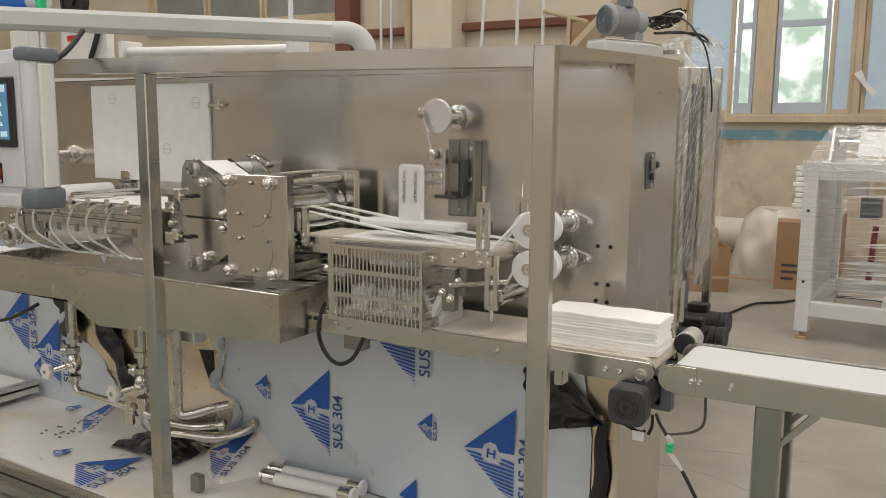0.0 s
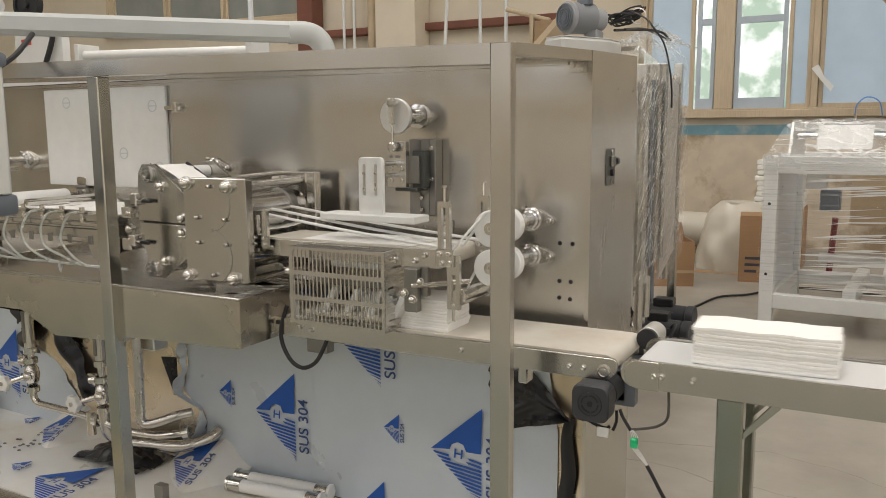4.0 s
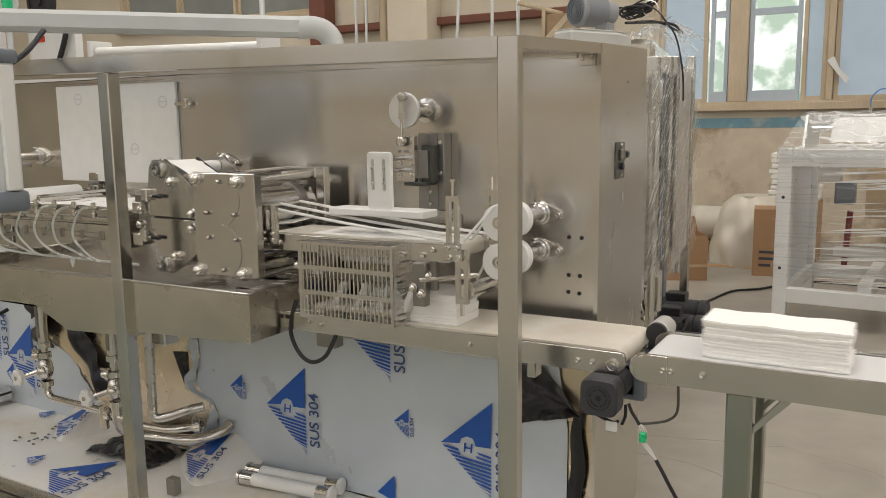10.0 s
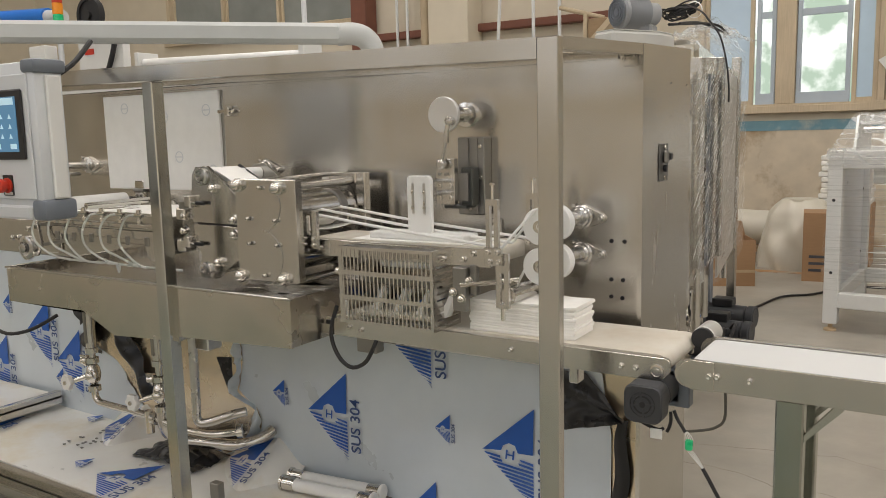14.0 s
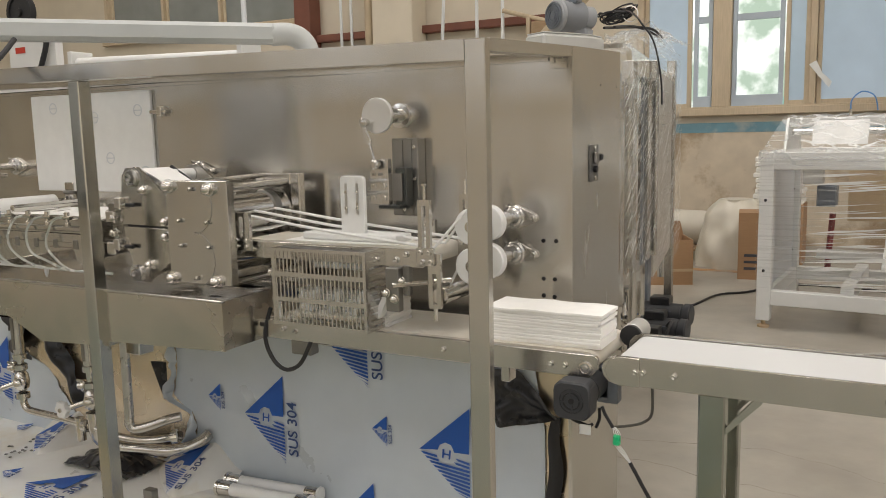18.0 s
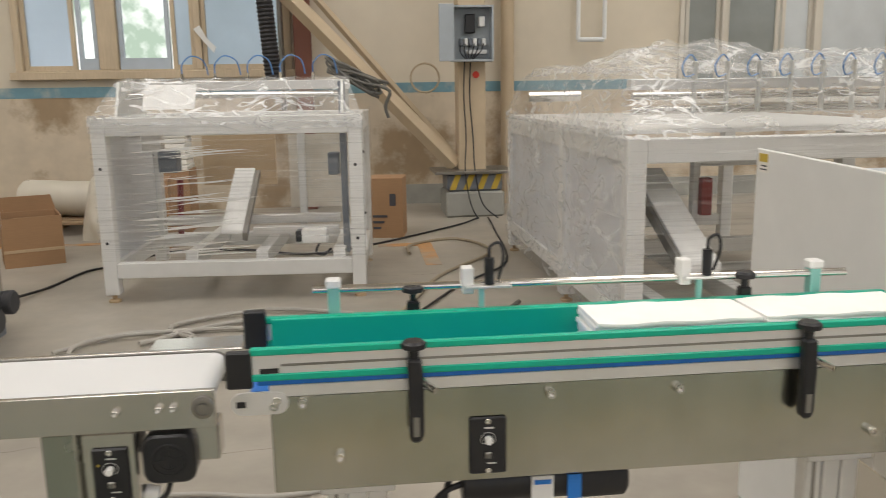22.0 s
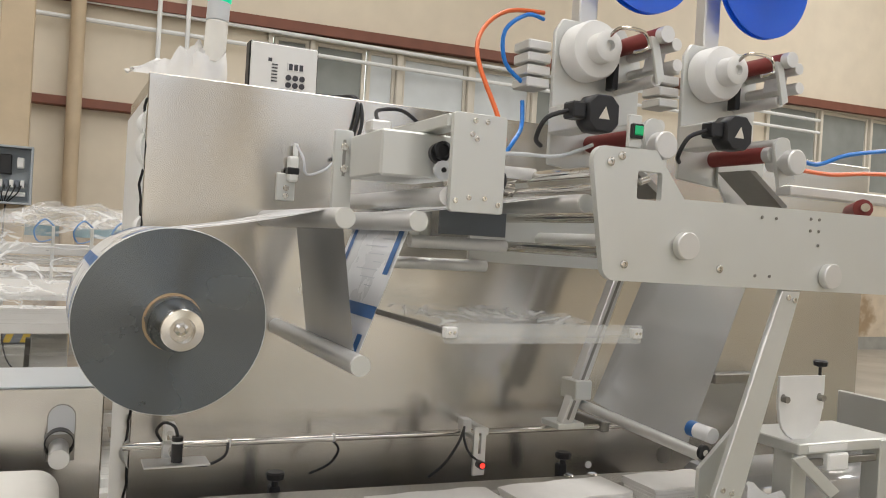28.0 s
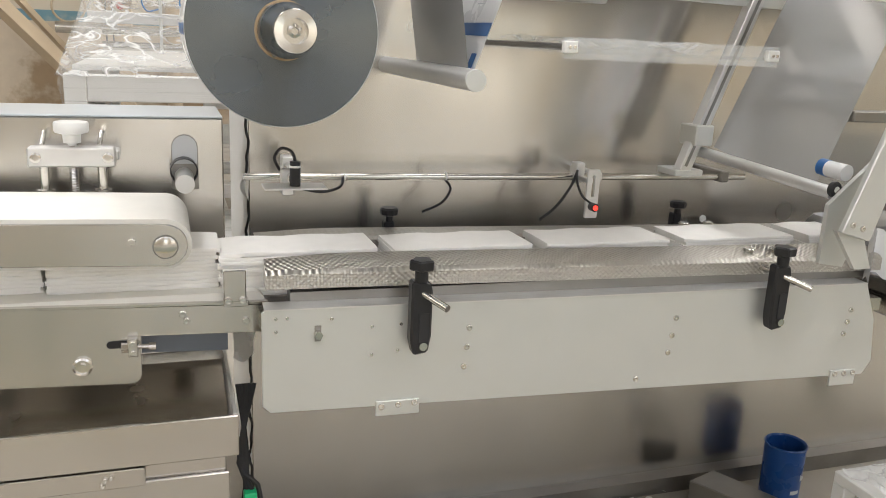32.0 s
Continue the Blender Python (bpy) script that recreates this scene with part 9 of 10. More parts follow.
solid("steel_billet", prism([(4.24, 0.20), (4.345, 0.235), (4.44, 0.04), (4.36, -0.02)], 0.0, 0.085, "xy", 0.003), steel_dark, "dull steel block lying on the floor", "steel block", at=(4.3, 0.1, 0.0))
_t = thing("low_stand", "low white stand with crumpled clear film on top", "stand", (4.6, -0.2, 0.0))
part("stand_top", bx(4.42, 4.85, -0.40, -0.12, 0.24, 0.27, 0.003), white_paint, _t)
for _x in (4.42, 4.81):
    for _y in (-0.40, -0.16):
        part("stand_leg", bx(_x, _x + 0.04, _y, _y + 0.04, 0.0, 0.24, 0.003), white_paint, _t)
part("crumpled_film", sheet(lambda u, v: (4.43 + 0.40 * u, -0.39 + 0.26 * v, 0.273 + 0.012 * abs(math.sin(13 * u + 7 * v)) + 0.006 * math.sin(31 * u - 9 * v)), 30, 20), wrap_top, _t)
for _k, (_x, _y, _s) in enumerate(((4.02, 0.22, 0.09), (4.20, 0.28, 0.03), (4.14, 0.25, 0.02), (4.235, 0.295, 0.02))):
    solid("paper_scrap", sheet(lambda u, v: (_x + _s * u, _y + _s * 0.6 * v, 0.004 + 0.008 * math.sin(4 * u + 3 * v) ** 2), 5, 4, 0.001), plastic_white, "crumpled white paper scrap on the floor", "scrap", at=(_x, _y, 0.0))
# ---- wrapped machines standing behind ----
def leveller(parent, x, y):
    part("levelling_foot", lathe((x, y, 0.0), (x, y, 1), [(0, 0), (0.038, 0), (0.038, 0.012), (0.014, 0.022), (0.012, 0.06), (0, 0.06)], 18), core_m, parent)


blue_faded = surface("faded blue tube", (0.10, 0.24, 0.52), 0.35, 0.0, 0.05, 15, 0.0)
M = thing("wrapped_frame_machine", "white frame machine shrouded in clear stretch film", "machine", (0, 0, 0))
MW, MD, MH, ML = 1.63, 1.15, 1.15, 0.055   # width, depth, height and half post
for _x in (0.0, MW - 0.085):
    for _y in (0.0, MD - 0.085):
        part("post", bx(_x, _x + 0.085, _y, _y + 0.085, 0.05, MH - 0.002, 0.004), white_paint, M)
        leveller(M, _x + 0.042, _y + 0.042)
        bolts(M, [(_x + 0.04, _y, 0.84), (_x + 0.04, _y, 0.38)], plastic_black, 0.010, 0.003)
for _y in (0.004, MD - 0.08):
    part("top_rail", bx(0.085, MW - 0.085, _y, _y + 0.076, MH - 0.115, MH - 0.004, 0.004), white_paint, M)
    part("bottom_rail", bx(0.085, MW - 0.085, _y, _y + 0.076, 0.155, 0.25, 0.004), white_paint, M)
for _x in (0.004, MW - 0.08):
    part("side_rail", bx(_x, _x + 0.076, 0.085, MD - 0.085, MH - 0.115, MH - 0.006, 0.004), white_paint, M)
    part("side_rail", bx(_x, _x + 0.076, 0.085, MD - 0.085, 0.155, 0.248, 0.004), white_paint, M)
part("side_panel", bx(0.03, 0.045, 0.09, MD - 0.09, 0.25, MH - 0.12), grey_paint, M)
for _k, _x in enumerate((0.49, 0.93, 1.42)):
    part("floor_bar", bx(_x, _x + 0.08, 0.08, MD - 0.08, 0.20, 0.30, 0.004), white_paint, M)
part("inclined_belt", prism([(0.12, 0.40), (0.70, 0.74), (0.70, 0.77), (0.12, 0.43)], 0.71, 0.85, "yz", 0.004), plastic_white, M, "white inclined belt")
part("belt_side", prism([(0.10, 0.36), (0.71, 0.71), (0.71, 0.75), (0.10, 0.41)], 0.85, 0.88, "yz"), steel_dark, M)
part("cross_beam", bx(0.3, 1.45, 0.40, 0.47, 0.42, 0.48, 0.003), alu, M)
part("cross_beam", bx(0.9, 1.45, 0.2, 0.27, 0.38, 0.43, 0.003), alu, M)
part("servo", bx(1.22, 1.38, 0.12, 0.24, 0.33, 0.42, 0.005), plastic_white, M)
part("servo_cap", bx(1.18, 1.22, 0.13, 0.23, 0.34, 0.41, 0.005), plastic_black, M)
part("black_column", bx(1.48, 1.52, 0.2, 0.28, 0.25, 1.35, 0.003), slate_paint, M)
part("valve_block", bx(1.40, 1.47, 0.2, 0.3, 0.76, 0.90, 0.005), slate_paint, M)
part("valve_block", bx(0.22, 0.34, 0.25, 0.35, 0.93, 1.03, 0.005), alu, M)
part("valve_block", bx(0.30, 0.42, 0.3, 0.42, 0.78, 0.92, 0.008), slate_paint, M)
part("tan_panel", bx(1.05, 1.50, 0.95, 0.96, 0.45, 0.98), belt_cream, M)
part("tan_panel", bx(0.42, 0.95, 1.0, 1.01, 0.62, 0.98), core_m, M)
part("red_tube", cy((0.36, 0.5, 0.35), (0.38, 0.5, 0.72), 0.02, seg=10), red_rubber, M)
part("hung_hose", pipe([(1.33, 0.2, 0.33), (1.30, 0.2, 0.26), (1.35, 0.2, 0.24), (1.40, 0.2, 0.28)], 0.008, 8), rubber, M)
part("mid_post", bx(1.12, 1.17, 0.9, 0.95, 0.25, 1.1, 0.003), white_paint, M)
part("top_roller", cy((0.14, 0.30, 1.27), (1.50, 0.30, 1.27), 0.022, seg=14), steel_bright, M)
part("top_beam", bx(0.10, 1.54, 0.42, 0.48, 1.30, 1.36, 0.003), alu, M)
for _x in (0.12, 1.50):
    part("end_cheek", prism([(0.1, 1.15), (0.2, 1.36), (0.7, 1.36), (0.7, 1.15)], _x, _x + 0.015, "yz"), alu_plate, M)
for _k in range(5):
    _x = 0.47 + _k * 0.21
    part("air_fitting", cy((_x, 0.40, 1.36), (_x, 0.40, 1.41), 0.01, seg=10), steel_bright, M)
    part("air_tube", pipe([(_x, 0.40, 1.41), (_x + 0.005, 0.40, 1.47), (_x + 0.06, 0.42, 1.52), (_x + 0.13, 0.45, 1.49), (_x + 0.15, 0.48, 1.40)], 0.0045, 8), blue_faded, M)
part("paper_label", sheet(lambda u, v: (0.28 + 0.32 * u, 0.13 + 0.10 * v, 1.19 + 0.15 * v), 4, 3), plastic_white, M)
# shroud: taut round the sides, tented over the top
def shroud_front(u, v):
    x = -0.006 + (MW + 0.012) * u
    return (x, -0.010 - 0.0015 * math.sin(60 * v + 9 * u), 0.27 + 0.90 * v)


part("film_front", sheet(shroud_front, 30, 60), wrap_side, M, "clear stretch film")
part("film_side", sheet(lambda u, v: (MW + 0.012 + 0.004 * math.sin(40 * v + 5 * u), -0.01 + (MD + 0.02) * u, 0.12 + 1.05 * v), 16, 30), wrap_dense, M, "clear stretch film")
part("film_side", sheet(lambda u, v: (-0.012, -0.01 + (MD + 0.02) * u, 0.27 + 0.90 * v), 10, 20), wrap_side, M, "clear stretch film")
part("film_top", sheet(lambda u, v: (-0.02 + 0.11 * min(1, v * 2.2) * (1 - 2 * u) + (MW + 0.04) * u, -0.012 + 0.62 * v, 1.10 + 0.275 * min(1, v * 2.2) + 0.010 * math.sin(23 * u + 11 * v) * v + 0.006 * math.sin(61 * u)), 70, 20), wrap_top, M, "crumpled stretch film over the top")
part("film_band", sheet(lambda u, v: (-0.008 + (MW + 0.016) * u, -0.016 - 0.003 * math.sin(30 * u), 1.06 + 0.10 * v + 0.01 * math.sin(9 * u)), 30, 4), wrap_dense, M)
# painted highlights: white slivers laid just in front of the shroud
_b = NB()
for _k in range(46):
    _z = random.uniform(0.28, 1.0)
    _a = random.uniform(0.18, 0.55)
    _c = _a + random.uniform(0.25, 0.62)
    _t = random.uniform(0.02, 0.10) * (_c - _a)
    _w = random.choice((0.006, 0.008, 0.011, 0.016))
    _m = _a + (_c - _a) * random.uniform(0.3, 0.7)
    _vs = [_b.verts.new(p) for p in ((_a, -0.018, _z), (_m, -0.020, _z + _t * 0.5 - _w * 0.4), (_c, -0.018, _z + _t), (_m, -0.021, _z + _t * 0.5 + _w * 0.6))]
    _b.faces.new(_vs)
part("film_folds", _b, plastic_white, M, "white streaks painted as glints on the film")["kind"] = "stuff"
M.matrix_world = pose(-0.335, 3.86, 0, 0, 0, -3.6)

_cl = thing("cable_coil", "coil of dark cables lying on the wrapped machine", "cable coil", (1.25, 4.35, 1.3))
for _k in range(9):
    _r = 0.10 + 0.008 * _k
    part("cable_loop", pipe([(1.27 + _r * 1.25 * math.cos(a) + 0.02 * math.sin(_k), 4.40 + 0.12 * math.sin(a) + 0.01 * _k, 1.375 - 0.09 * math.cos(a) + 0.05 * math.sin(a + _k)) for a in (j * 0.7 for j in range(10))], 0.010, 7, fine=3), cable_m, _cl)
part("tail", pipe([(1.38, 4.38, 1.33), (1.50, 4.36, 1.28), (1.47, 4.38, 1.18), (1.49, 4.4, 1.1)], 0.012, 8), cable_m, _cl)

N = thing("wrapped_long_machine", "long white machine under crumpled clear stretch film", "machine", (3.2, 3.2, 0.0))
NX0, NX1, NY0, NY1, NH = 2.46, 4.3, 2.25, 5.1, 1.06
for _x in (NX0, NX1 - 0.09):
    for _y in (NY0, NY0 + 1.15, NY1 - 0.09):
        part("post", bx(_x, _x + 0.09, _y, _y + 0.09, 0.05, NH, 0.004), white_paint, N)
        leveller(N, _x + 0.045, _y + 0.045)
for _z0, _z1 in ((NH - 0.115, NH - 0.003), (0.16, 0.25)):
    part("front_rail", bx(NX0 + 0.09, NX1 - 0.09, NY0 + 0.004, NY0 + 0.08, _z0, _z1, 0.004), white_paint, N)
    part("side_rail", bx(NX0 + 0.004, NX0 + 0.08, NY0 + 0.09, NY1 - 0.09, _z0, _z1, 0.004), white_paint, N)
    part("rear_rail", bx(NX0 + 0.09, NX1 - 0.09, NY1 - 0.08, NY1 - 0.01, _z0, _z1, 0.004), white_paint, N)
part("side_panel", bx(NX0 + 0.02, NX0 + 0.035, NY0 + 0.09, NY1 - 0.09, 0.25, NH - 0.115), grey_paint, N)
part("top_plate", bx(NX0 + 0.01, NX1 - 0.01, NY0 + 0.3, NY1 - 0.02, NH, NH + 0.02), white_paint, N)
part("inclined_belt", prism([(2.30, 0.42), (3.1, 0.80), (3.1, 0.84), (2.30, 0.46)], 2.78, 2.95, "yz", 0.004), plastic_white, N, "white inclined belt")
part("belt_side", prism([(2.28, 0.38), (3.1, 0.76), (3.1, 0.82), (2.28, 0.44)], 2.755, 2.778, "yz"), steel_dark, N)
part("cross_beam", bx(2.55, 4.2, 2.75, 2.82, 0.42, 0.49, 0.003), alu, N)
for _x in (2.62, 3.1):
    part("floor_bar", bx(_x, _x + 0.08, NY0 + 0.08, NY1 - 0.1, 0.20, 0.29, 0.004), white_paint, N)
part("inner_frame", bars(3.05, 3.5, 2.9, 2.95, 0.28, 0.9, 0.04), white_paint, N)
part("red_part", bx(3.08, 3.14, 2.85, 2.9, 0.6, 0.8, 0.004), red_rubber, N)
part("roller_rod", cy((2.30, 3.62, 1.235), (2.62, 3.62, 1.235), 0.032, seg=16), steel_bright, N)
for _z in (1.17, 1.24):
    part("top_roller", cy((2.60, 2.62, _z), (4.2, 2.62, _z), 0.02, seg=14), steel_bright, N)
part("top_beam", bx(2.55, 4.25, 2.5, 2.56, 1.27, 1.32, 0.003), alu, N)
for _k in range(8):
    _x = 2.85 + _k * 0.16
    part("drop_bracket", bx(_x, _x + 0.014, 2.47, 2.5, 1.16, 1.40, 0.002), alu_plate, N)
    part("air_tube", pipe([(_x, 2.48, 1.34), (_x - 0.05, 2.46, 1.33), (_x - 0.07, 2.45, 1.38), (_x - 0.03, 2.46, 1.43), (_x + 0.01, 2.48, 1.40)], 0.0035, 8), blue_faded, N)


def n_bumps(x, y):
    return 0.05 * noise.noise((x * 3.1, y * 2.3, 1.0)) + 0.03 * noise.noise((x * 9, y * 8, 4.0)) + 0.012 * noise.noise((x * 26, y * 24, 2.0))


def n_top(u, v):
    x, y = NX0 - 0.03 + (NX1 - NX0 + 0.06) * u, NY0 + (NY1 - NY0) * v
    rim = min(1.0, min(u, 1 - u) * 14, v * 9 + 0.0)
    hump = 0.10 * math.exp(-((x - 2.95) / 0.25) ** 2 - ((y - 3.3) / 0.6) ** 2)
    return (x, y - 0.012, 1.05 + rim * (0.33 + 0.07 * (1 if y < 2.9 else 0.3) + hump + n_bumps(x, y)))


part("film_top", sheet(n_top, 80, 70), wrap_top, N, "crumpled stretch film over the top")
part("film_side", sheet(lambda u, v: (NX0 - 0.014 - 0.006 * math.sin(30 * v + 11 * u) - 0.008 * noise.noise((u * 9, v * 7, 3)), NY0 + (NY1 - NY0) * u, 0.10 + 1.02 * v), 50, 40), wrap_dense, N, "layered stretch film on the side")
part("film_front", sheet(lambda u, v: (NX0 + (NX1 - NX0) * u, NY0 - 0.012 - 0.004 * math.sin(50 * v + 7 * u), 0.30 + 0.80 * v), 30, 40), wrap_side, N, "clear stretch film")

# tall wrapped tank unit beside the folding machine
tank_board = surface("pale beige board", (0.50, 0.46, 0.41), 0.4, 0.2, 0.1, 4, 0.02, 60)
TK = thing("wrapped_tank_unit", "tall steel tank unit tightly wrapped in clear film", "tank unit", (-0.8, 1.7, 0.0))


def tank_pt(s, t):
    """s along the long side from the near corner, t inwards."""
    return (-0.360 - 0.416 * s - t, 0.80 + 2.74 * s)


part("near_tank", cy((-0.74, 1.25, 0.62), (-0.74, 1.25, 1.50), 0.26, seg=36, bev=0.03), steel_bright, TK, "polished round tank")
part("rear_tank", cy((-0.95, 2.15, 0.55), (-0.95, 2.15, 1.62), 0.30, seg=36, bev=0.03), steel_bright, TK, "polished round tank")
for _s in (0.02, 0.22, 0.42, 0.55, 0.97):
    _x, _y = tank_pt(_s, 0.03)
    part("post", bx(_x - 0.05, _x, _y, _y + 0.05, 0.82 - 0.25 * _s if _s < 0.9 else 0.0, 1.53 + 0.20 * _s, 0.003), steel, TK)
    part("inner_pipe", cy((_x - 0.10, _y + 0.12, 0.35), (_x - 0.10, _y + 0.12, 1.5), 0.022, seg=12), steel_bright, TK)
# added bright and dark slats imitate reflections and dark gaps behind the film
for _k in range(17):
    _s0 = 0.015 + _k * 0.033
    _t = 0.05 + 0.05 * (_k % 3)
    part("upright_strip", prism([tank_pt(_s0, _t), tank_pt(_s0 + 0.027, _t), tank_pt(_s0 + 0.027, _t + 0.012), tank_pt(_s0, _t + 0.012)], 0.80 - 0.25 * _s0 + 0.03 * (_k % 2), 1.50 + 0.1 * _s0, "xy"), (steel_dark, steel_bright, slate_paint, steel, steel_bright)[_k % 5], TK)
part("side_board", prism([tank_pt(0.58, 0.045), tank_pt(0.99, 0.045), tank_pt(0.99, 0.055), tank_pt(0.58, 0.055)], 0.56, 1.60, "xy"), tank_board, TK, "pale board behind the film")
part("film_wall", sheet(lambda u, v: (tank_pt(u, 0)[0] + 0.004 + 0.014 * noise.noise((u * 6, v * 5, 7)) + 0.004 * math.sin(45 * v + 14 * u), tank_pt(u, 0)[1], (0.55 + 0.24 * (1 - u) ** 2) * (1 - v) + (1.55 + 0.21 * u) * v), 70, 80), wrap_tank, TK, "tight layered stretch film")
part("lid_plate", prism([tank_pt(0.30, 0.07), tank_pt(0.98, 0.07), tank_pt(0.98, 0.34), tank_pt(0.30, 0.26)], 1.52, 1.665, "xy", 0.02), steel_bright, TK, "bright lid under the film")


def tank_top(u, v):
    x, y = tank_pt(u, 0)
    lift = math.sin(math.pi * min(1.0, 0.05 + 0.75 * v)) * (0.05 + 0.13 * u)
    return (x + 0.004 - (0.10 + 0.30 * u) * v + 0.02 * noise.noise((u * 8, v * 5, 5)), y + 0.05 * v, 1.55 + 0.21 * u + lift * min(1, v * 5) + 0.035 * noise.noise((u * 7, v * 5, 2)) * min(1, 6 * v) + 0.02 * noise.noise((u * 19, v * 14, 8)) * min(1, 6 * v))


part("film_top", sheet(tank_top, 60, 34), wrap_top, TK, "crumpled stretch film over the top")
for _k in range(5):
    part("top_fitting", cy((-0.70 - 0.06 * _k, 1.7 + 0.33 * _k, 1.56), (-0.72 - 0.06 * _k, 1.72 + 0.33 * _k, 1.66 + 0.02 * (_k % 3)), 0.05 + 0.012 * (_k % 2), seg=16, bev=0.008), steel_bright if _k % 2 else steel_dark, TK)
for _k in range(2):
    part("strewn_lead", pipe([(-0.80 - 0.05 * _k, 2.2, 1.80), (-0.82, 2.6 + 0.05 * _k, 1.845), (-0.82 + 0.04 * _k, 2.85, 1.85), (-0.80 + 0.012 * _k, 3.1, 1.83)], 0.007, 7), rubber, TK)
part("loose_bag", sheet(lambda u, v: (-0.92 + 0.22 * u + 0.02 * noise.noise((v * 6, u * 4, 1)), 2.75 + 0.75 * v, 1.80 + 0.09 * math.sin(math.pi * u) * (1 - 0.6 * v) + 0.03 * noise.noise((u * 7, v * 7, 2))), 18, 18), wrap_top, TK, "clear bag over the leads")
# slanting white slivers stand in for glints on the tight film
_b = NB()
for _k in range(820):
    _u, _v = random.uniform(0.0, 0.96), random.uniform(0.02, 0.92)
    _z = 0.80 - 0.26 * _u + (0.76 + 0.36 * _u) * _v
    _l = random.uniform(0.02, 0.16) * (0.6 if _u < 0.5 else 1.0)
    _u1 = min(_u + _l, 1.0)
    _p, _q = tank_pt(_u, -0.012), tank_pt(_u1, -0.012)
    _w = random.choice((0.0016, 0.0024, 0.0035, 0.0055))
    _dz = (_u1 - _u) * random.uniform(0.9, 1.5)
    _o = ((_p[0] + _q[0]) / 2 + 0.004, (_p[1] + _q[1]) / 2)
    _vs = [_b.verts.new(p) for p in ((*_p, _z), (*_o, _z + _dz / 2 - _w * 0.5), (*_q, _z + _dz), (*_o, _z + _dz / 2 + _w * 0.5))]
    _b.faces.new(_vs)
part("film_folds", _b, plastic_white, TK, "white streaks painted as glints on the film")["kind"] = "stuff"
part("hanging_lead", pipe([(-1.0, 3.0, 2.0), (-0.80, 2.5, 1.90), (-0.66, 2.1, 1.82), (-0.618, 2.0, 1.785), (-0.564, 2.0, 1.708), (-0.535, 2.0, 1.60), (-0.522, 2.0, 1.50), (-0.52, 2.0, 1.419)], 0.0042, 8), rubber, TK)
for _k in range(11):
    part("coiled_lead", pipe([(-1.11 + 0.012 * math.sin(3 * _k) + (0.075 + 0.004 * _k) * math.cos(a), 3.30 + (0.05 + 0.012 * (_k % 4)) * math.sin(a), 2.005 + 0.0045 * (_k - 5) + (0.012 + 0.006 * (_k % 3)) * math.sin(2 * a + 0.9 * _k) + 0.02 * math.cos(a)) for a in (j * 0.75 for j in range(9))], 0.005, 7, fine=3), rubber, TK)
part("lead_tie", lathe((-1.02, 3.26, 2.0), (-1.02, 3.34, 2.02), [(0.045, -0.008), (0.05, 0), (0.045, 0.008)], 14), plastic_white, TK)

motor_grey = surface("grey motor enamel", (0.30, 0.31, 0.32), 0.4, 0.0, 0.08, 10, 0.03, 200)
_m = thing("mixer_motor", "grey finned mixer motor on a pale pedestal", "motor", (-1.05, 2.05, 1.62))
part("drum_cover", cy((-0.94, 2.14, 1.60), (-0.94, 2.14, 1.72), 0.10, seg=28, bev=0.01), motor_grey, _m)
_b = lathe((-1.03, 1.995, 1.85), (-0.924, 2.163, 1.85), [(0, 0), (0.066, 0), (0.075, 0.008), (0.075, 0.024), (0.062, 0.028)] + [(0.060 + 0.013 * (k % 2), 0.032 + k * 0.009) for k in range(14)] + [(0.052, 0.165), (0.052, 0.22), (0, 0.22)], 28)
part("motor_body", _b, motor_grey, _m)
part("fan_grille", lathe((-1.031, 1.993, 1.85), (-2.0, 0.457, 1.85), [(0.062, 0.002), (0.062, 0.005), (0.054, 0.006), (0.054, 0.001), (0.047, 0.001), (0.047, 0.006), (0.040, 0.006), (0.040, 0.001), (0.033, 0.001), (0.033, 0.006), (0.026, 0.006), (0.026, 0.001), (0.018, 0.001), (0.018, 0.006), (0, 0.006)], 24), slate_paint, _m)
part("gear_foot", bx(-0.97, -0.90, 2.09, 2.19, 1.715, 1.80, 0.01), motor_grey, _m)
part("terminal_box", bx(-0.99, -0.93, 2.04, 2.11, 1.905, 1.95, 0.006), slate_paint, _m)

# pump group at its foot
PG = thing("pump_group", "black electric pumps with steel valves on the floor", "pump", (-0.62, 2.85, 0.0))
for _k, (_x, _y) in enumerate(((-0.70, 2.62), (-0.74, 2.92), (-0.78, 3.22))):
    part("pump_motor", cy((_x - 0.14, _y, 0.145 + 0.025 * _k), (_x + 0.12, _y - 0.02, 0.145 + 0.025 * _k), 0.062, seg=20, bev=0.01), motor_black, PG, "black pump motor")
    part("fan_cover", cy((_x + 0.12, _y - 0.02, 0.145 + 0.025 * _k), (_x + 0.17, _y - 0.024, 0.145 + 0.025 * _k), 0.066, seg=20, bev=0.008), motor_black, PG)
    part("terminal_box", bx(_x - 0.08, _x + 0.04, _y - 0.05, _y + 0.05, 0.195 + 0.025 * _k, 0.245 + 0.025 * _k, 0.006), plastic_black, PG)
    part("pump_foot", bx(_x - 0.12, _x + 0.08, _y - 0.05, _y + 0.05, 0.0, 0.09 + 0.025 * _k, 0.004), slate_paint, PG)
    part("steel_valve", lathe((_x - 0.25, _y, 0.12), (_x - 0.25, _y, 1), [(0.03, 0), (0.05, 0.02), (0.05, 0.05), (0.03, 0.08), (0.03, 0.16), (0.045, 0.17), (0.045, 0.19), (0.02, 0.2), (0.02, 0.34)], 16), steel_bright, PG)
    part("steel_pipe", pipe([(_x - 0.25, _y, 0.3), (_x - 0.32, _y, 0.34), (_x - 0.42, _y, 0.33), (_x - 0.5, _y, 0.45)], 0.022, 10), steel_bright, PG)
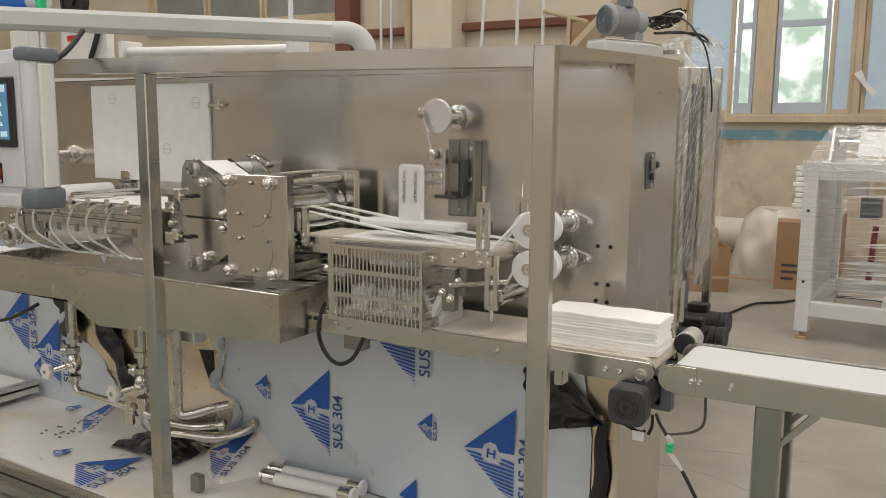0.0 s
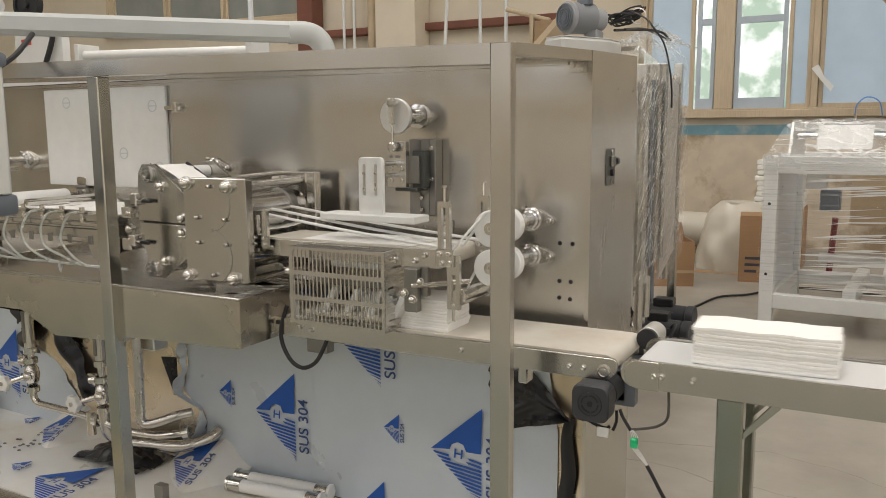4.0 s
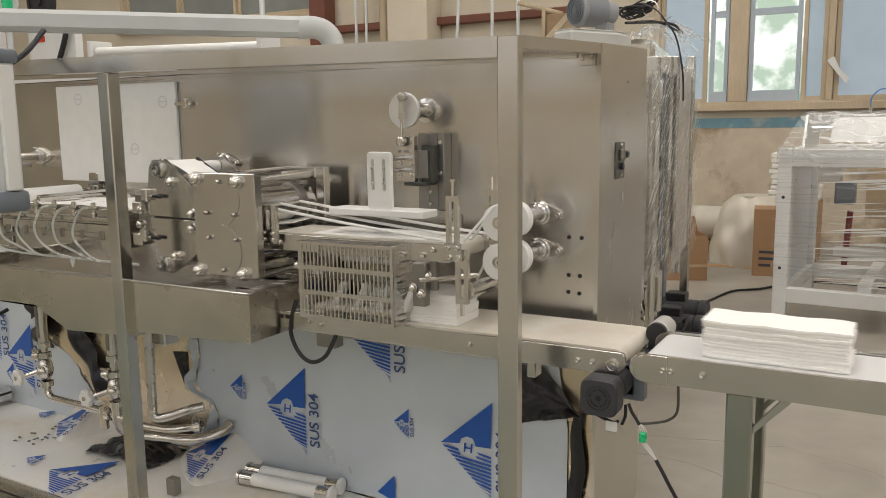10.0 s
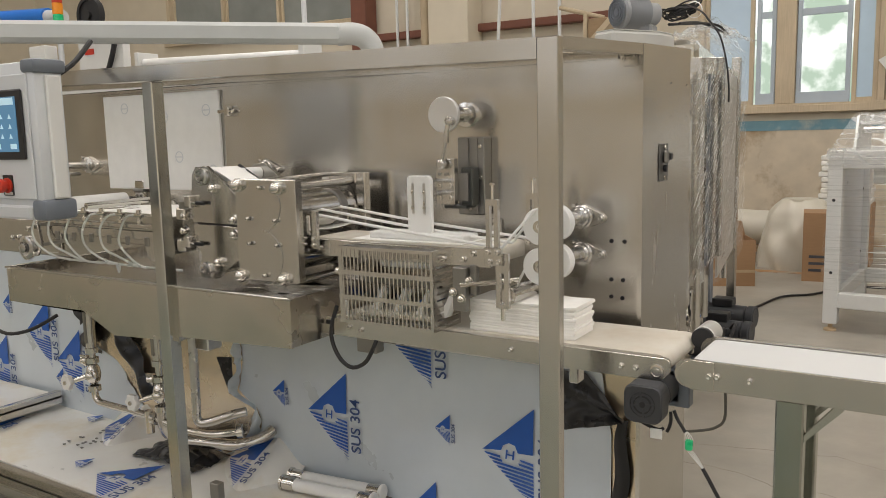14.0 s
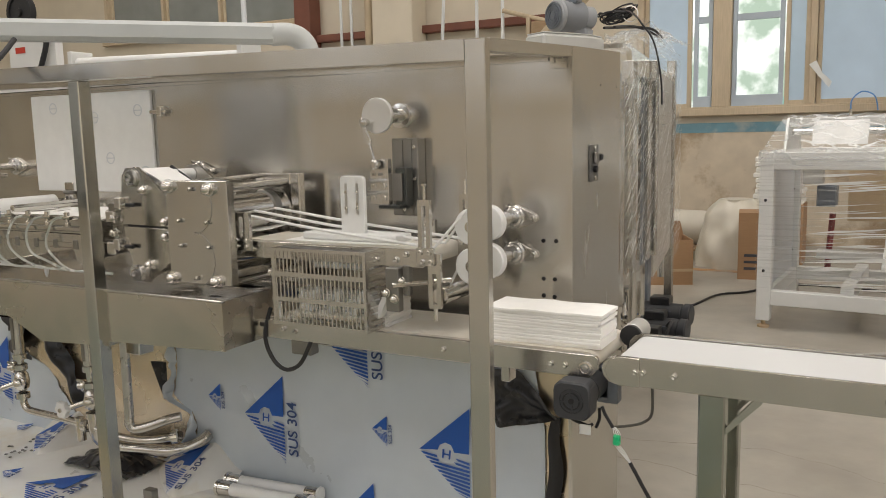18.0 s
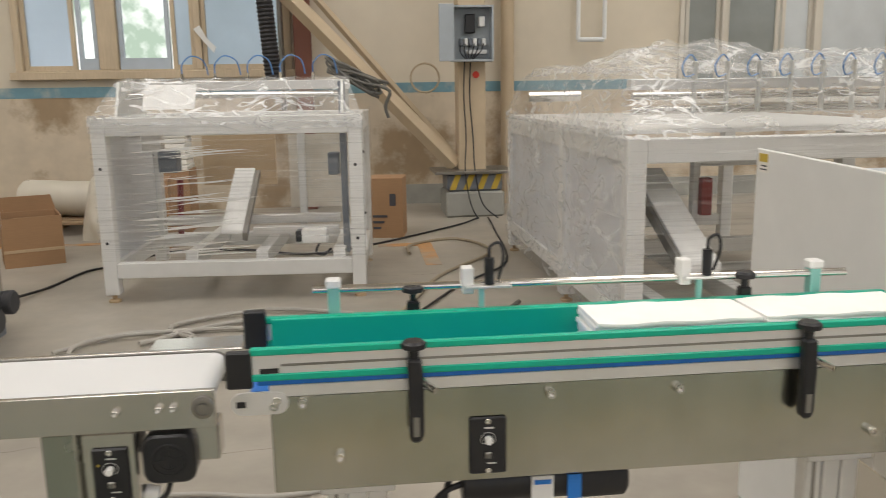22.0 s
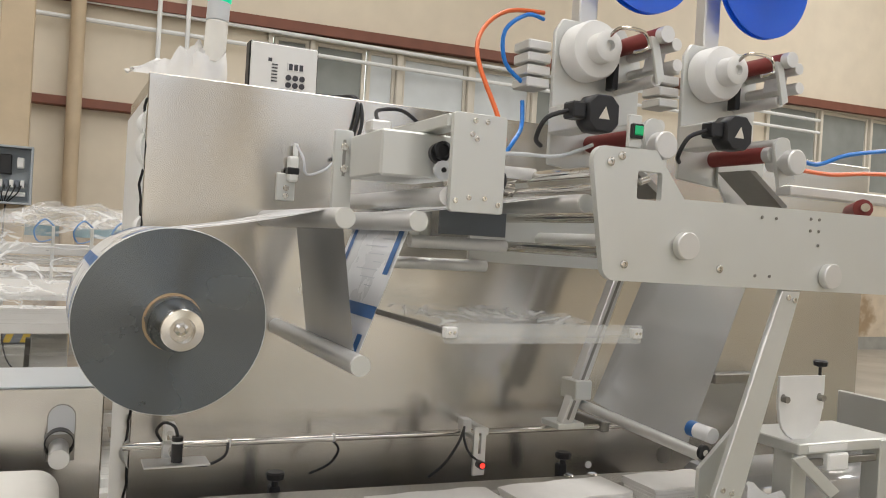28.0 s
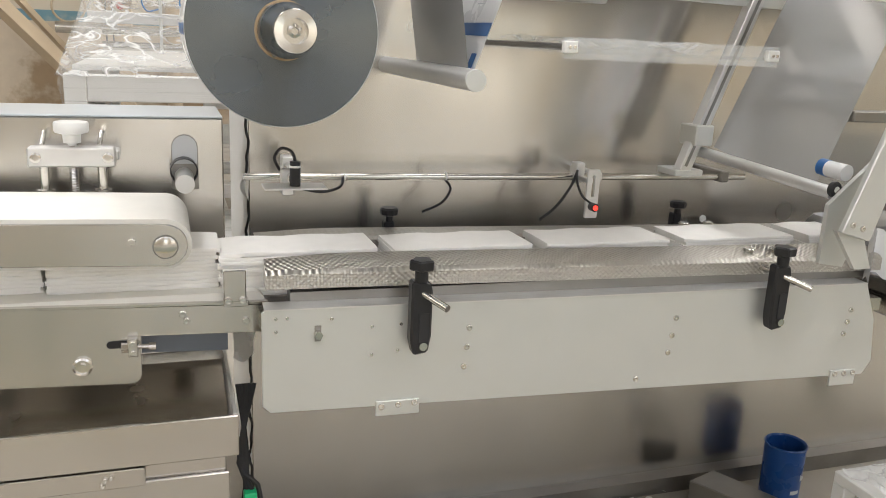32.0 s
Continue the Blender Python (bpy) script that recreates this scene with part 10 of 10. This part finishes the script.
for _x, _y, _z in ((-0.86, 2.50, 0.40), (-0.80, 2.62, 0.33), (-0.98, 2.42, 0.34)):
    part("steel_valve", lathe((_x, _y, _z - 0.12), (_x, _y, 1), [(0.018, 0), (0.018, 0.05), (0.034, 0.055), (0.036, 0.09), (0.02, 0.10), (0.02, 0.15), (0.03, 0.155), (0.03, 0.165), (0, 0.165)], 14), steel_bright, PG)
    part("steel_pipe", pipe([(_x, _y, _z - 0.1), (_x, _y, _z - 0.2), (_x - 0.06, _y + 0.02, _z - 0.26), (_x - 0.2, _y + 0.05, _z - 0.26)], 0.018, 10), steel_bright, PG)
_rn = random.Random(12)
for _k in range(9):
    _x, _y, _z = _rn.uniform(-1.08, -0.66), _rn.uniform(1.9, 2.5), _rn.uniform(0.30, 0.44)
    part("steel_valve", lathe((_x, _y, _z - 0.30), (_x, _y, 1), [(0.013, 0), (0.013, 0.18), (0.024, 0.185), (0.026, 0.205), (0.016, 0.21), (0.020, 0.235), (0.028, 0.26), (0.020, 0.285), (0.026, 0.29), (0.026, 0.305), (0.012, 0.31), (0.012, 0.42)], 14), steel_bright, PG)
    part("steel_pipe", pipe([(_x, _y, _z - 0.04), (_x + 0.06, _y - 0.02, _z - 0.04), (_x + 0.11, _y - 0.02, _z - 0.06), (_x + 0.12, _y - 0.01, _z - 0.14)], 0.013, 10), steel_bright, PG)
for _k, (_x, _y) in enumerate(((-0.70, 2.62), (-0.74, 2.92), (-0.78, 3.22))):
    part("rating_plate", bx(_x - 0.02, _x + 0.06, _y - 0.072, _y - 0.06, 0.12 + 0.025 * _k, 0.17 + 0.025 * _k, 0.001), slate_paint, PG)
part("pump_lead", pipe([(-0.62, 2.60, 0.26), (-0.58, 2.52, 0.30), (-0.60, 2.46, 0.22), (-0.66, 2.44, 0.10), (-0.70, 2.42, 0.02)], 0.009, 8), rubber, PG)
part("pump_column", bx(-0.98, -0.90, 3.28, 3.36, 0.0, 0.62, 0.004), slate_paint, PG)
part("brass_cock", bx(-0.98, -0.93, 2.5, 2.55, 0.38, 0.42, 0.01), brass, PG)
part("blue_lever", cy((-0.95, 2.4, 0.3), (-0.80, 2.35, 0.33), 0.012, seg=8), blue_tube, PG)
part("steel_pipe", pipe([(-1.2, 2.2, 0.2), (-1.0, 2.3, 0.22), (-0.85, 2.4, 0.2)], 0.03, 10), steel_bright, PG)

# background machine seen over the folding machine
BM = thing("tissue_unwinder", "white unwinding machine with rollers and reels", "machine", (-4.2, 2.3, 0.0))
part("housing", bx(-5.6, -2.75, 2.0, 3.2, 0.0, 1.72, 0.01), white_paint, BM)
part("top_roll", cy((-4.35, 1.98, 1.83), (-2.95, 1.98, 1.79), 0.030, seg=24), plastic_white, BM, "long white roll")
part("top_roll", cy((-4.30, 2.05, 1.755), (-2.85, 2.05, 1.735), 0.022, seg=24), plastic_white, BM)
for _x in (-4.38, -2.92):
    part("roll_cheek", bx(_x - 0.02, _x + 0.02, 1.93, 2.10, 1.70, 1.90, 0.004), white_paint, BM)
part("side_cheek", bx(-5.55, -5.35, 1.9, 2.0, 1.4, 2.02, 0.006), white_paint, BM)
part("blue_roller", cy((-6.0, 2.0, 2.27), (-5.42, 2.0, 2.235), 0.065, seg=20), blue_belt, BM, "blue roller")
part("roller_core", cy((-5.42, 2.0, 2.235), (-5.25, 2.0, 2.22), 0.052, seg=20), grey_paint, BM)
part("black_wheel", lathe((-4.86, 1.98, 2.19), (-4.80, -1, 2.19), [(0, 0), (0.12, 0), (0.125, 0.01), (0.125, 0.05), (0.10, 0.052), (0.10, 0.04), (0.03, 0.04), (0.03, 0.06), (0, 0.06)], 28), rubber, BM, "black hand wheel")
part("drive_shaft", cy((-5.0, 2.0, 2.17), (-4.86, 2.0, 2.17), 0.05, seg=16), steel_dark, BM)
part("red_label", bx(-5.02, -4.92, 1.995, 2.0, 1.93, 1.97), red_plastic, BM)
part("upright", bx(-5.1, -4.6, 2.0, 2.06, 1.72, 2.10, 0.004), white_paint, BM)
part("black_strap", pipe([(-4.62, 1.97, 2.10), (-4.66, 1.97, 1.95), (-4.74, 1.97, 1.80)], 0.018, 8), rubber, BM)
for _x, _y, _h in ((-5.20, 1.93, 2.155), (-3.9, 3.1, 2.42)):
    _t = thing("signal_tower", "signal tower with amber and green lenses", "signal lamp", (_x, _y, 1.72))
    part("pole", cy((_x, _y, 1.72), (_x, _y, _h), 0.02, seg=12), grey_paint, _t)
    part("green_lens", cy((_x, _y, _h), (_x, _y, _h + 0.07), 0.036, seg=20, bev=0.003), green_lens, _t)
    part("amber_lens", cy((_x, _y, _h + 0.07), (_x, _y, _h + 0.15), 0.036, seg=20, bev=0.003), amber_lens, _t)
    part("red_lens", cy((_x, _y, _h + 0.15), (_x, _y, _h + 0.22), 0.036, seg=20, bev=0.003), red_plastic, _t)

# wall column with switch box, sloping duct, hose
EC = thing("switch_column", "tan column with open switch box and striped base", "column", (2.42, 7.1, 0.0))
part("column_shaft", bx(2.32, 2.60, 7.02, 7.30, 0.0, 4.6, 0.01), duct_tan, EC)
part("striped_base", bx(2.18, 2.74, 6.86, 7.32, 0.26, 0.44, 0.02), slate_paint, EC)
part("concrete_foot", bx(2.16, 2.76, 6.84, 7.34, 0.0, 0.26, 0.02), skirting_m, EC)
part("base_shelf", bx(2.05, 2.85, 6.8, 7.36, 0.44, 0.47, 0.004), steel_dark, EC)
for _k in range(4):
    _x = 2.20 + _k * 0.14
    part("yellow_stripe", prism([(_x, 0.28), (_x + 0.06, 0.28), (_x + 0.12, 0.43), (_x + 0.06, 0.43)], 6.854, 6.862, "xz"), hazard_y, EC)
part("red_mark", cy((2.50, 7.021, 1.42), (2.50, 7.012, 1.42), 0.035, seg=14), red_plastic, EC)
_s = part("switch_box", bars(2.245, 2.655, 6.84, 7.02, 1.545, 2.08, 0.02), box_grey, EC)
part("box_back", bx(2.265, 2.635, 7.0, 7.018, 1.565, 2.06), box_grey, EC)
part("box_door", bx(2.10, 2.243, 6.70, 6.72, 1.545, 2.08, 0.004), box_grey, EC)
part("breaker", bx(2.38, 2.48, 6.90, 7.0, 1.82, 2.0, 0.008), plastic_black, EC)
part("breaker", bx(2.52, 2.58, 6.92, 7.0, 1.88, 1.98, 0.008), plastic_white, EC)
for _k in range(6):
    part("terminal", bx(2.33 + _k * 0.045, 2.365 + _k * 0.045, 6.93, 7.0, 1.70, 1.77, 0.004), plastic_white if _k % 2 else slate_paint, EC)
    part("wire", pipe([(2.34 + _k * 0.045, 6.93, 1.72), (2.33 + _k * 0.04, 6.9, 1.64), (2.40 + _k * 0.01, 6.95, 1.56)], 0.006, 6), rubber, EC)
part("terminal_strip", bx(2.40, 2.60, 6.93, 7.0, 1.62, 1.66, 0.004), plastic_white, EC)
for _k in (0, 2):
    part("drop_cable", pipe([(2.38 + 0.03 * _k, 6.97, 1.55), (2.37 + 0.03 * _k, 6.98, 1.2), (2.39 + 0.035 * _k, 6.98, 0.8), (2.36 + 0.05 * _k, 6.85, 0.46), (2.40 + 0.06 * _k, 6.76, 0.15), (2.45 + 0.1 * _k, 6.6, 0.02)], 0.007, 7), rubber, EC)
part("coil", pipe([(2.02 + 0.15 * math.cos(a), 7.4 + 0.02 * math.sin(5 * a), 1.40 + 0.15 * math.sin(a)) for a in (k * 0.6 for k in range(20))], 0.011, 7, fine=2), duct_tan, EC)
_d = thing("sloping_duct", "tan square duct rising along the wall behind the tank", "duct", (-3.2, 7.3, 2.2))
part("duct_run", cy((-3.75, 7.3, 1.75), (-1.9, 7.3, 3.6), 0.10, seg=4), duct_tan, _d)
for _x, _z in ((-3.4, 2.1), (-2.2, 3.3)):
    part("wall_bracket", bx(_x - 0.02, _x + 0.02, 7.3, 8.0, _z - 0.02, _z + 0.02, 0.003), duct_tan, _d)
_d = thing("wall_stand", "tan steel T bracket with a timber block on the wall", "bracket", (-3.5, 7.6, 2.4))
part("stand_bar", cy((-3.80, 7.6, 2.765), (-3.24, 7.6, 2.60), 0.028, seg=10), duct_tan, _d)
part("stand_post", bx(-3.49, -3.44, 7.57, 7.62, 2.0, 2.68, 0.004), duct_tan, _d)
part("stand_arm", bx(-3.49, -3.44, 7.62, 8.0, 2.1, 2.15, 0.004), duct_tan, _d)
part("timber_block", bx(-3.42, -3.15, 7.55, 7.98, 2.36, 2.60, 0.01), wood_m, _d)
_d = thing("sloping_duct", "tan square duct sloping down to the column", "duct", (2.0, 7.2, 0.5))
part("duct_run", cy((-0.35, 7.35, 3.25), (2.30, 7.15, 0.50), 0.085, seg=4), duct_tan, _d)
part("duct_run", cy((0.0, 7.6, 3.3), (2.30, 7.4, 0.60), 0.04, seg=4), duct_tan, _d)
_d = thing("spiral_hose", "black corrugated suction hose hanging by the wall", "hose", (0.4, 7.3, 1.4))
part("hose", lathe((0.28, 7.3, 4.2), (0.48, 7.2, 1.4), [(0.075 + 0.012 * (k % 2), k * 0.02) for k in range(141)], 16), rubber, _d)
_d = thing("grey_cable_pipe", "thin grey pipe on the wall beside the window", "pipe", (0.55, 7.8, 1.4))
part("pipe_run", cy((0.52, 7.85, 1.0), (0.52, 7.85, 4.4), 0.03, seg=10), steel_dark, _d)

cable_pale = surface("pale grey hose", (0.42, 0.40, 0.36), 0.45, 0.0, 0.12, 15, 0.05, 200)
# floor clutter
def carton(x, y, w, d, h, rot, openlid, marks=True):
    c = thing("cardboard_box", "open brown cardboard box on the floor" if openlid else "closed brown cardboard box with printed marks", "box", (0, 0, 0))
    part("box_shell", ring_plate([(0, 0), (w, 0), (w, d), (0, d)], [(0.01, 0.01), (w - 0.01, 0.01), (w - 0.01, d - 0.01), (0.01, d - 0.01)], 0.0, h, "xy"), carton_m, c)
    part("box_base", bx(0.012, w - 0.012, 0.012, d - 0.012, 0.004, 0.012), carton_m, c)
    if openlid:
        part("flap", prism([(0, h), (w, h), (w - 0.03, h + 0.12), (0.03, h + 0.12)], d, d + 0.008, "xz"), carton_m, c)
        part("tape_band", bx(0.0, w, -0.004, -0.001, h * 0.30, h * 0.36), core_m, c)
    else:
        part("box_lid", bx(0.0, w, 0.0, d, h, h + 0.008, 0.002), carton_m, c)
        for k in range(3):
            part("printed_bar", bx(w * 0.12, w * (0.35 + 0.1 * k), -0.003, -0.0005, h * (0.15 + 0.1 * k), h * (0.19 + 0.1 * k)), ink, c)
        part("printed_sign", bx(w * 0.62, w * 0.80, -0.003, -0.0005, h * 0.55, h * 0.75), ink, c)
    c.matrix_world = pose(x, y, 0, 0, 0, rot)
    return c


carton(-1.40, 5.05, 0.42, 0.40, 0.38, 24, True)
carton(-0.72, 5.62, 0.42, 0.36, 0.57, 8, False)
carton(1.36, 5.85, 0.30, 0.32, 0.52, -10, False)
carton(-1.95, 5.9, 0.5, 0.4, 0.25, 40, True)
_p = thing("wooden_pallet", "low wooden pallet under plastic rolls", "pallet", (-1.6, 7.0, 0.0))
for _k in range(6):
    part("slat", bx(-2.4, -0.9, 6.5 + _k * 0.17, 6.6 + _k * 0.17, 0.10, 0.125, 0.003), wood_m, _p)
for _x in (-2.35, -1.7, -1.02):
    part("bearer", bx(_x, _x + 0.1, 6.5, 7.45, 0.0, 0.10, 0.003), wood_m, _p)
_r = thing("plastic_roll", "pale plastic film roll lying on the pallet", "roll", (-1.5, 7.0, 0.125))
part("roll_body", lathe((-1.95, 7.1, 0.30), (-1.05, 6.75, 0.30), [(0.05, 0), (0.16, 0.0), (0.175, 0.02), (0.17, 0.5), (0.176, 0.9), (0.16, 0.94), (0.05, 0.94)], 28), bag_m, _r)
_s = thing("plastic_sack", "crumpled milky plastic sack standing on the floor", "sack", (-0.85, 6.35, 0.0))


def sack(u, v):
    a = 2 * math.pi * u
    r = 0.36 * (1 - 0.55 * v ** 2.2) * (1 + 0.16 * noise.noise((math.cos(a) * 2, math.sin(a) * 2, v * 3)) + 0.05 * math.sin(9 * a + 7 * v))
    return (-0.85 + r * math.cos(a), 6.35 + 0.8 * r * math.sin(a), 0.64 * v ** 0.8)


part("sack_skin", sheet(sack, 48, 24), bag_m, _s)
part("sack_mouth", prism(arc(-0.85, 6.35, 0.15, 0, 340, 17), 0.62, 0.64, "xy"), bag_m, _s)
_s = thing("paper_stack", "stack of pale bundled sheets by the wall", "stack", (-0.55, 6.6, 0.0))
for _k in range(9):
    part("paper_block", bx(-0.72 + random.uniform(-0.02, 0.02), -0.30 + random.uniform(-0.02, 0.02), 6.5, 6.85, 0.58 + _k * 0.05, 0.625 + _k * 0.05, 0.008), belt_felt, _s)
part("stack_base", bx(-0.75, -0.28, 6.48, 6.88, 0.0, 0.58, 0.006), carton_m, _s)

for _pts, _r, _m in (
    ([(-0.98, 3.7, 0.06), (-0.85, 4.29, 0.012), (-0.74, 4.8, 0.012), (-0.55, 5.0, 0.012), (-0.28, 5.45, 0.012), (0.3, 5.45, 0.012), (1.0, 5.2, 0.012), (2.1, 6.2, 0.012), (2.45, 6.6, 0.03)], 0.009, rubber),
    ([(0.1, 2.9, 0.02), (0.6, 3.25, 0.02), (1.1, 3.1, 0.02), (1.0, 2.75, 0.02), (0.5, 2.85, 0.02), (0.2, 3.2, 0.02), (0.7, 3.45, 0.025), (1.2, 3.3, 0.02)], 0.013, cable_pale),
    ([(-0.3, 2.8, 0.02), (0.0, 3.1, 0.02), (0.35, 3.0, 0.02), (0.15, 2.7, 0.02), (-0.2, 2.75, 0.02), (-0.1, 3.0, 0.03), (0.6, 3.1, 0.02), (1.4, 2.9, 0.02)], 0.012, cable_pale),
    ([(0.9, 2.4, 0.02), (1.4, 3.1, 0.02), (1.8, 4.2, 0.012), (2.3, 5.0, 0.012), (2.1, 5.6, 0.012), (1.7, 5.4, 0.012), (1.65, 5.0, 0.02)], 0.013, hose_tan),
    ([(0.6, 2.3, 0.02), (1.2, 2.6, 0.02), (1.9, 3.9, 0.012), (2.35, 4.6, 0.012), (2.5, 5.9, 0.012), (2.55, 6.6, 0.03)], 0.008, rubber),
    ([(-0.3, 0.75, 0.012), (0.03, 1.02, 0.012), (0.31, 1.18, 0.012), (0.65, 1.215, 0.012), (0.95, 1.16, 0.012), (1.17, 1.24, 0.012), (1.235, 1.55, 0.012), (1.21, 1.84, 0.012), (1.0, 2.0, 0.012)], 0.0075, cable_pale),
    ([(1.5, 3.2, 0.02), (1.7, 3.0, 0.02), (2.0, 3.1, 0.02), (2.2, 3.4, 0.02)], 0.014, cable_m)):
    _c = thing("floor_cable", "loose cable snaking over the concrete floor", "cable", _pts[0][:2] + (0.0,))
    part("cable_run", pipe(_pts, _r, 8, fine=6), _m, _c)
# ---- wipe stacks and everything that moves ----
def fold_mesh(seed):
    """One folded wipe: a soft, slightly wavy slab with rounded folds at its ends."""
    rnd = random.Random(seed)
    lx, wy, h = 0.1475 if seed < 5 else 0.150, 0.068, 0.0082
    b = bmesh.new()
    n = 14
    ph = rnd.uniform(0, 6)
    rings = []
    for k in range(n + 1):
        x = -lx + 2 * lx * k / n
        dz = (0.0007 if seed < 5 else 0.0013) * math.sin(5 * k / n * 3 + ph) + rnd.uniform(-0.0004, 0.0004)
        e = 0.004 if k in (0, n) else 0.0
        dy = rnd.uniform(-0.0008, 0.0008)
        y0, y1 = -wy + e + dy, wy - e
        rings.append([b.verts.new(v) for v in ((x, y0, dz + h * 0.62), (x, y0 + 0.0004, dz + h * 0.3), (x, y0 + 0.0012, dz + 0.0002), (x, y1 - 0.002, dz + 0.0004), (x, y1, dz + h * 0.5), (x, y1 - 0.002, dz + h), (x, y0 + 0.02, dz + h * 1.05), (x, y0 + 0.0012, dz + h))])
    for p, q in zip(rings, rings[1:]):
        for i in range(8):
            j = (i + 1) % 8
            b.faces.new((p[i], q[i], q[j], p[j]))
    b.faces.new(rings[0])
    b.faces.new(rings[-1][::-1])
    bmesh.ops.recalc_face_normals(b, faces=b.faces)
    me = bpy.data.meshes.new("folded_wipe")
    finish(b, me, wipe, 60)
    return me


FOLDS = [fold_mesh(k) for k in range(5)]
TOPS = [fold_mesh(k) for k in range(5, 9)]
STACKS = []
for _k in range(-13, 11):
    _o = thing("wipe_stack", "stack of white folded nonwoven wipes on the belt", "wipe stack", (0, 0, 0), group="wipe stacks on the line")
    for _i in range(11):
        _f = new("folded_wipe", FOLDS[(_k * 3 + _i) % 5] if _i < 10 else TOPS[_k % 4])
        _f.parent = _o
        _f.location = (random.uniform(-0.004, 0.004), random.uniform(-0.0018, 0.0018), _i * 0.0075)
        _f.rotation_euler = (0, 0, radians(random.uniform(-0.8, 0.8)))
    STACKS.append((_k, _o))

# left end of a stack against the seconds since it came to the end of the first belt
LINE = [(-33.0, -4.5), (-3.42, -1.52), (-3.3, -1.088), (-2.6, -1.046), (-2.0, -0.935), (-1.0, -0.722), (0.0, -0.478), (0.5, -0.336), (0.72, -0.262), (0.86, -0.15), (1.0, -0.006), (1.4, 0.378), (2.3, 1.155), (2.68, 1.49), (2.95, 1.545), (5.0, 1.743), (8.0, 2.049), (11.0, 2.348),
        (14.0, 2.65), (17.0, 2.947), (20.0, 3.283), (23.0, 3.617), (26.0, 3.957), (29.0, 4.30), (40.0, 4.78), (75.0, 4.95)]


def along(tau):
    for (a, x), (b, y) in zip(LINE, LINE[1:]):
        if a <= tau <= b:
            return x + (y - x) * (tau - a) / (b - a)
    return LINE[0][1] if tau < LINE[0][0] else LINE[-1][1]


def stack_pose(tau, k):
    x = along(tau) + 0.143
    y = 0.128 - 0.025 * min(1, max(0, (x + 0.3) / 0.4)) if x < 1.0 else (0.103 - 0.0405 * min(1, (x - 1.0) / 0.4) if x < 2.3 else 0.0625 - 0.040 * min(1, (x - 2.3) / 0.8))
    z = 0.800 if x > -1.05 else max(0.748, 0.800 - 0.4 * (-1.05 - x))
    z += 0.008 * min(1, max(0, (x + 0.25) / 0.2)) - 0.008 * min(1, max(0, (x - 2.2) / 0.3)) - 0.015 * min(1, max(0, (x - 2.7) / 0.5)) - 0.004 * min(1, max(0, (x - 3.2) / 1.0))
    skew = 0.8 * math.sin(k * 1.7)
    return pose(x, y, z, 0, 0, skew)


def crank_angle(t):
    marks = [(0, 165), (4, 4050), (8.1, 8015), (9.3, 9122), (13, 12690), (19, 18450), (32, 30930)]
    for (a, p), (b, q) in zip(marks, marks[1:]):
        if t <= b:
            return p + (q - p) * (t - a) / (b - a)
    return marks[-1][1]


def motions():
    for k, ob in STACKS:
        t0 = 3.0 * k
        ts = sorted({0.0, 32.0, *[round(t0 + a, 3) for a, _ in LINE if 0 < t0 + a < 32], *[round(0.5 * i, 3) for i in range(65) if -3.6 < 0.5 * i - t0 < 3.5]})
        walk(ob, [(t, stack_pose(t - t0, k)) for t in ts])
    n = 480
    disc, rod, slide = [], [], []
    at_v, at_slide = ORG[V], PUSH - ORG[V]
    for i in range(n + 1):
        t = 32.0 * i / n
        a = radians(crank_angle(t))
        pin = CRANK + Vector((0.038 * math.cos(a), -0.019, 0.038 * math.sin(a)))
        foot_x = -0.905
        drop = math.sqrt(ROD ** 2 - (foot_x - pin.x) ** 2)
        foot_z = pin.z - drop
        lean = math.degrees(math.atan2(pin.x - foot_x, drop))
        c = CRANK - at_v
        disc.append((t, pose(c.x, c.y, c.z, 0, -math.degrees(a), 0)))
        p = pin - at_v
        rod.append((t, pose(p.x, p.y, p.z, 0, lean, 0)))
        slide.append((t, pose(at_slide.x, at_slide.y, at_slide.z + foot_z - 1.247, 0, 0, 0)))
    # the film roll unwinds steadily
    c = ORG[R]
    walk(R, [(0.5 * i, pose(c.x, c.y, c.z, 0, 41.8 * (0.5 * i - 24.0), 0)) for i in range(65)])
    walk(crank_disc, disc)
    walk(crank_rod, rod)
    walk(carriage, slide)


motions()
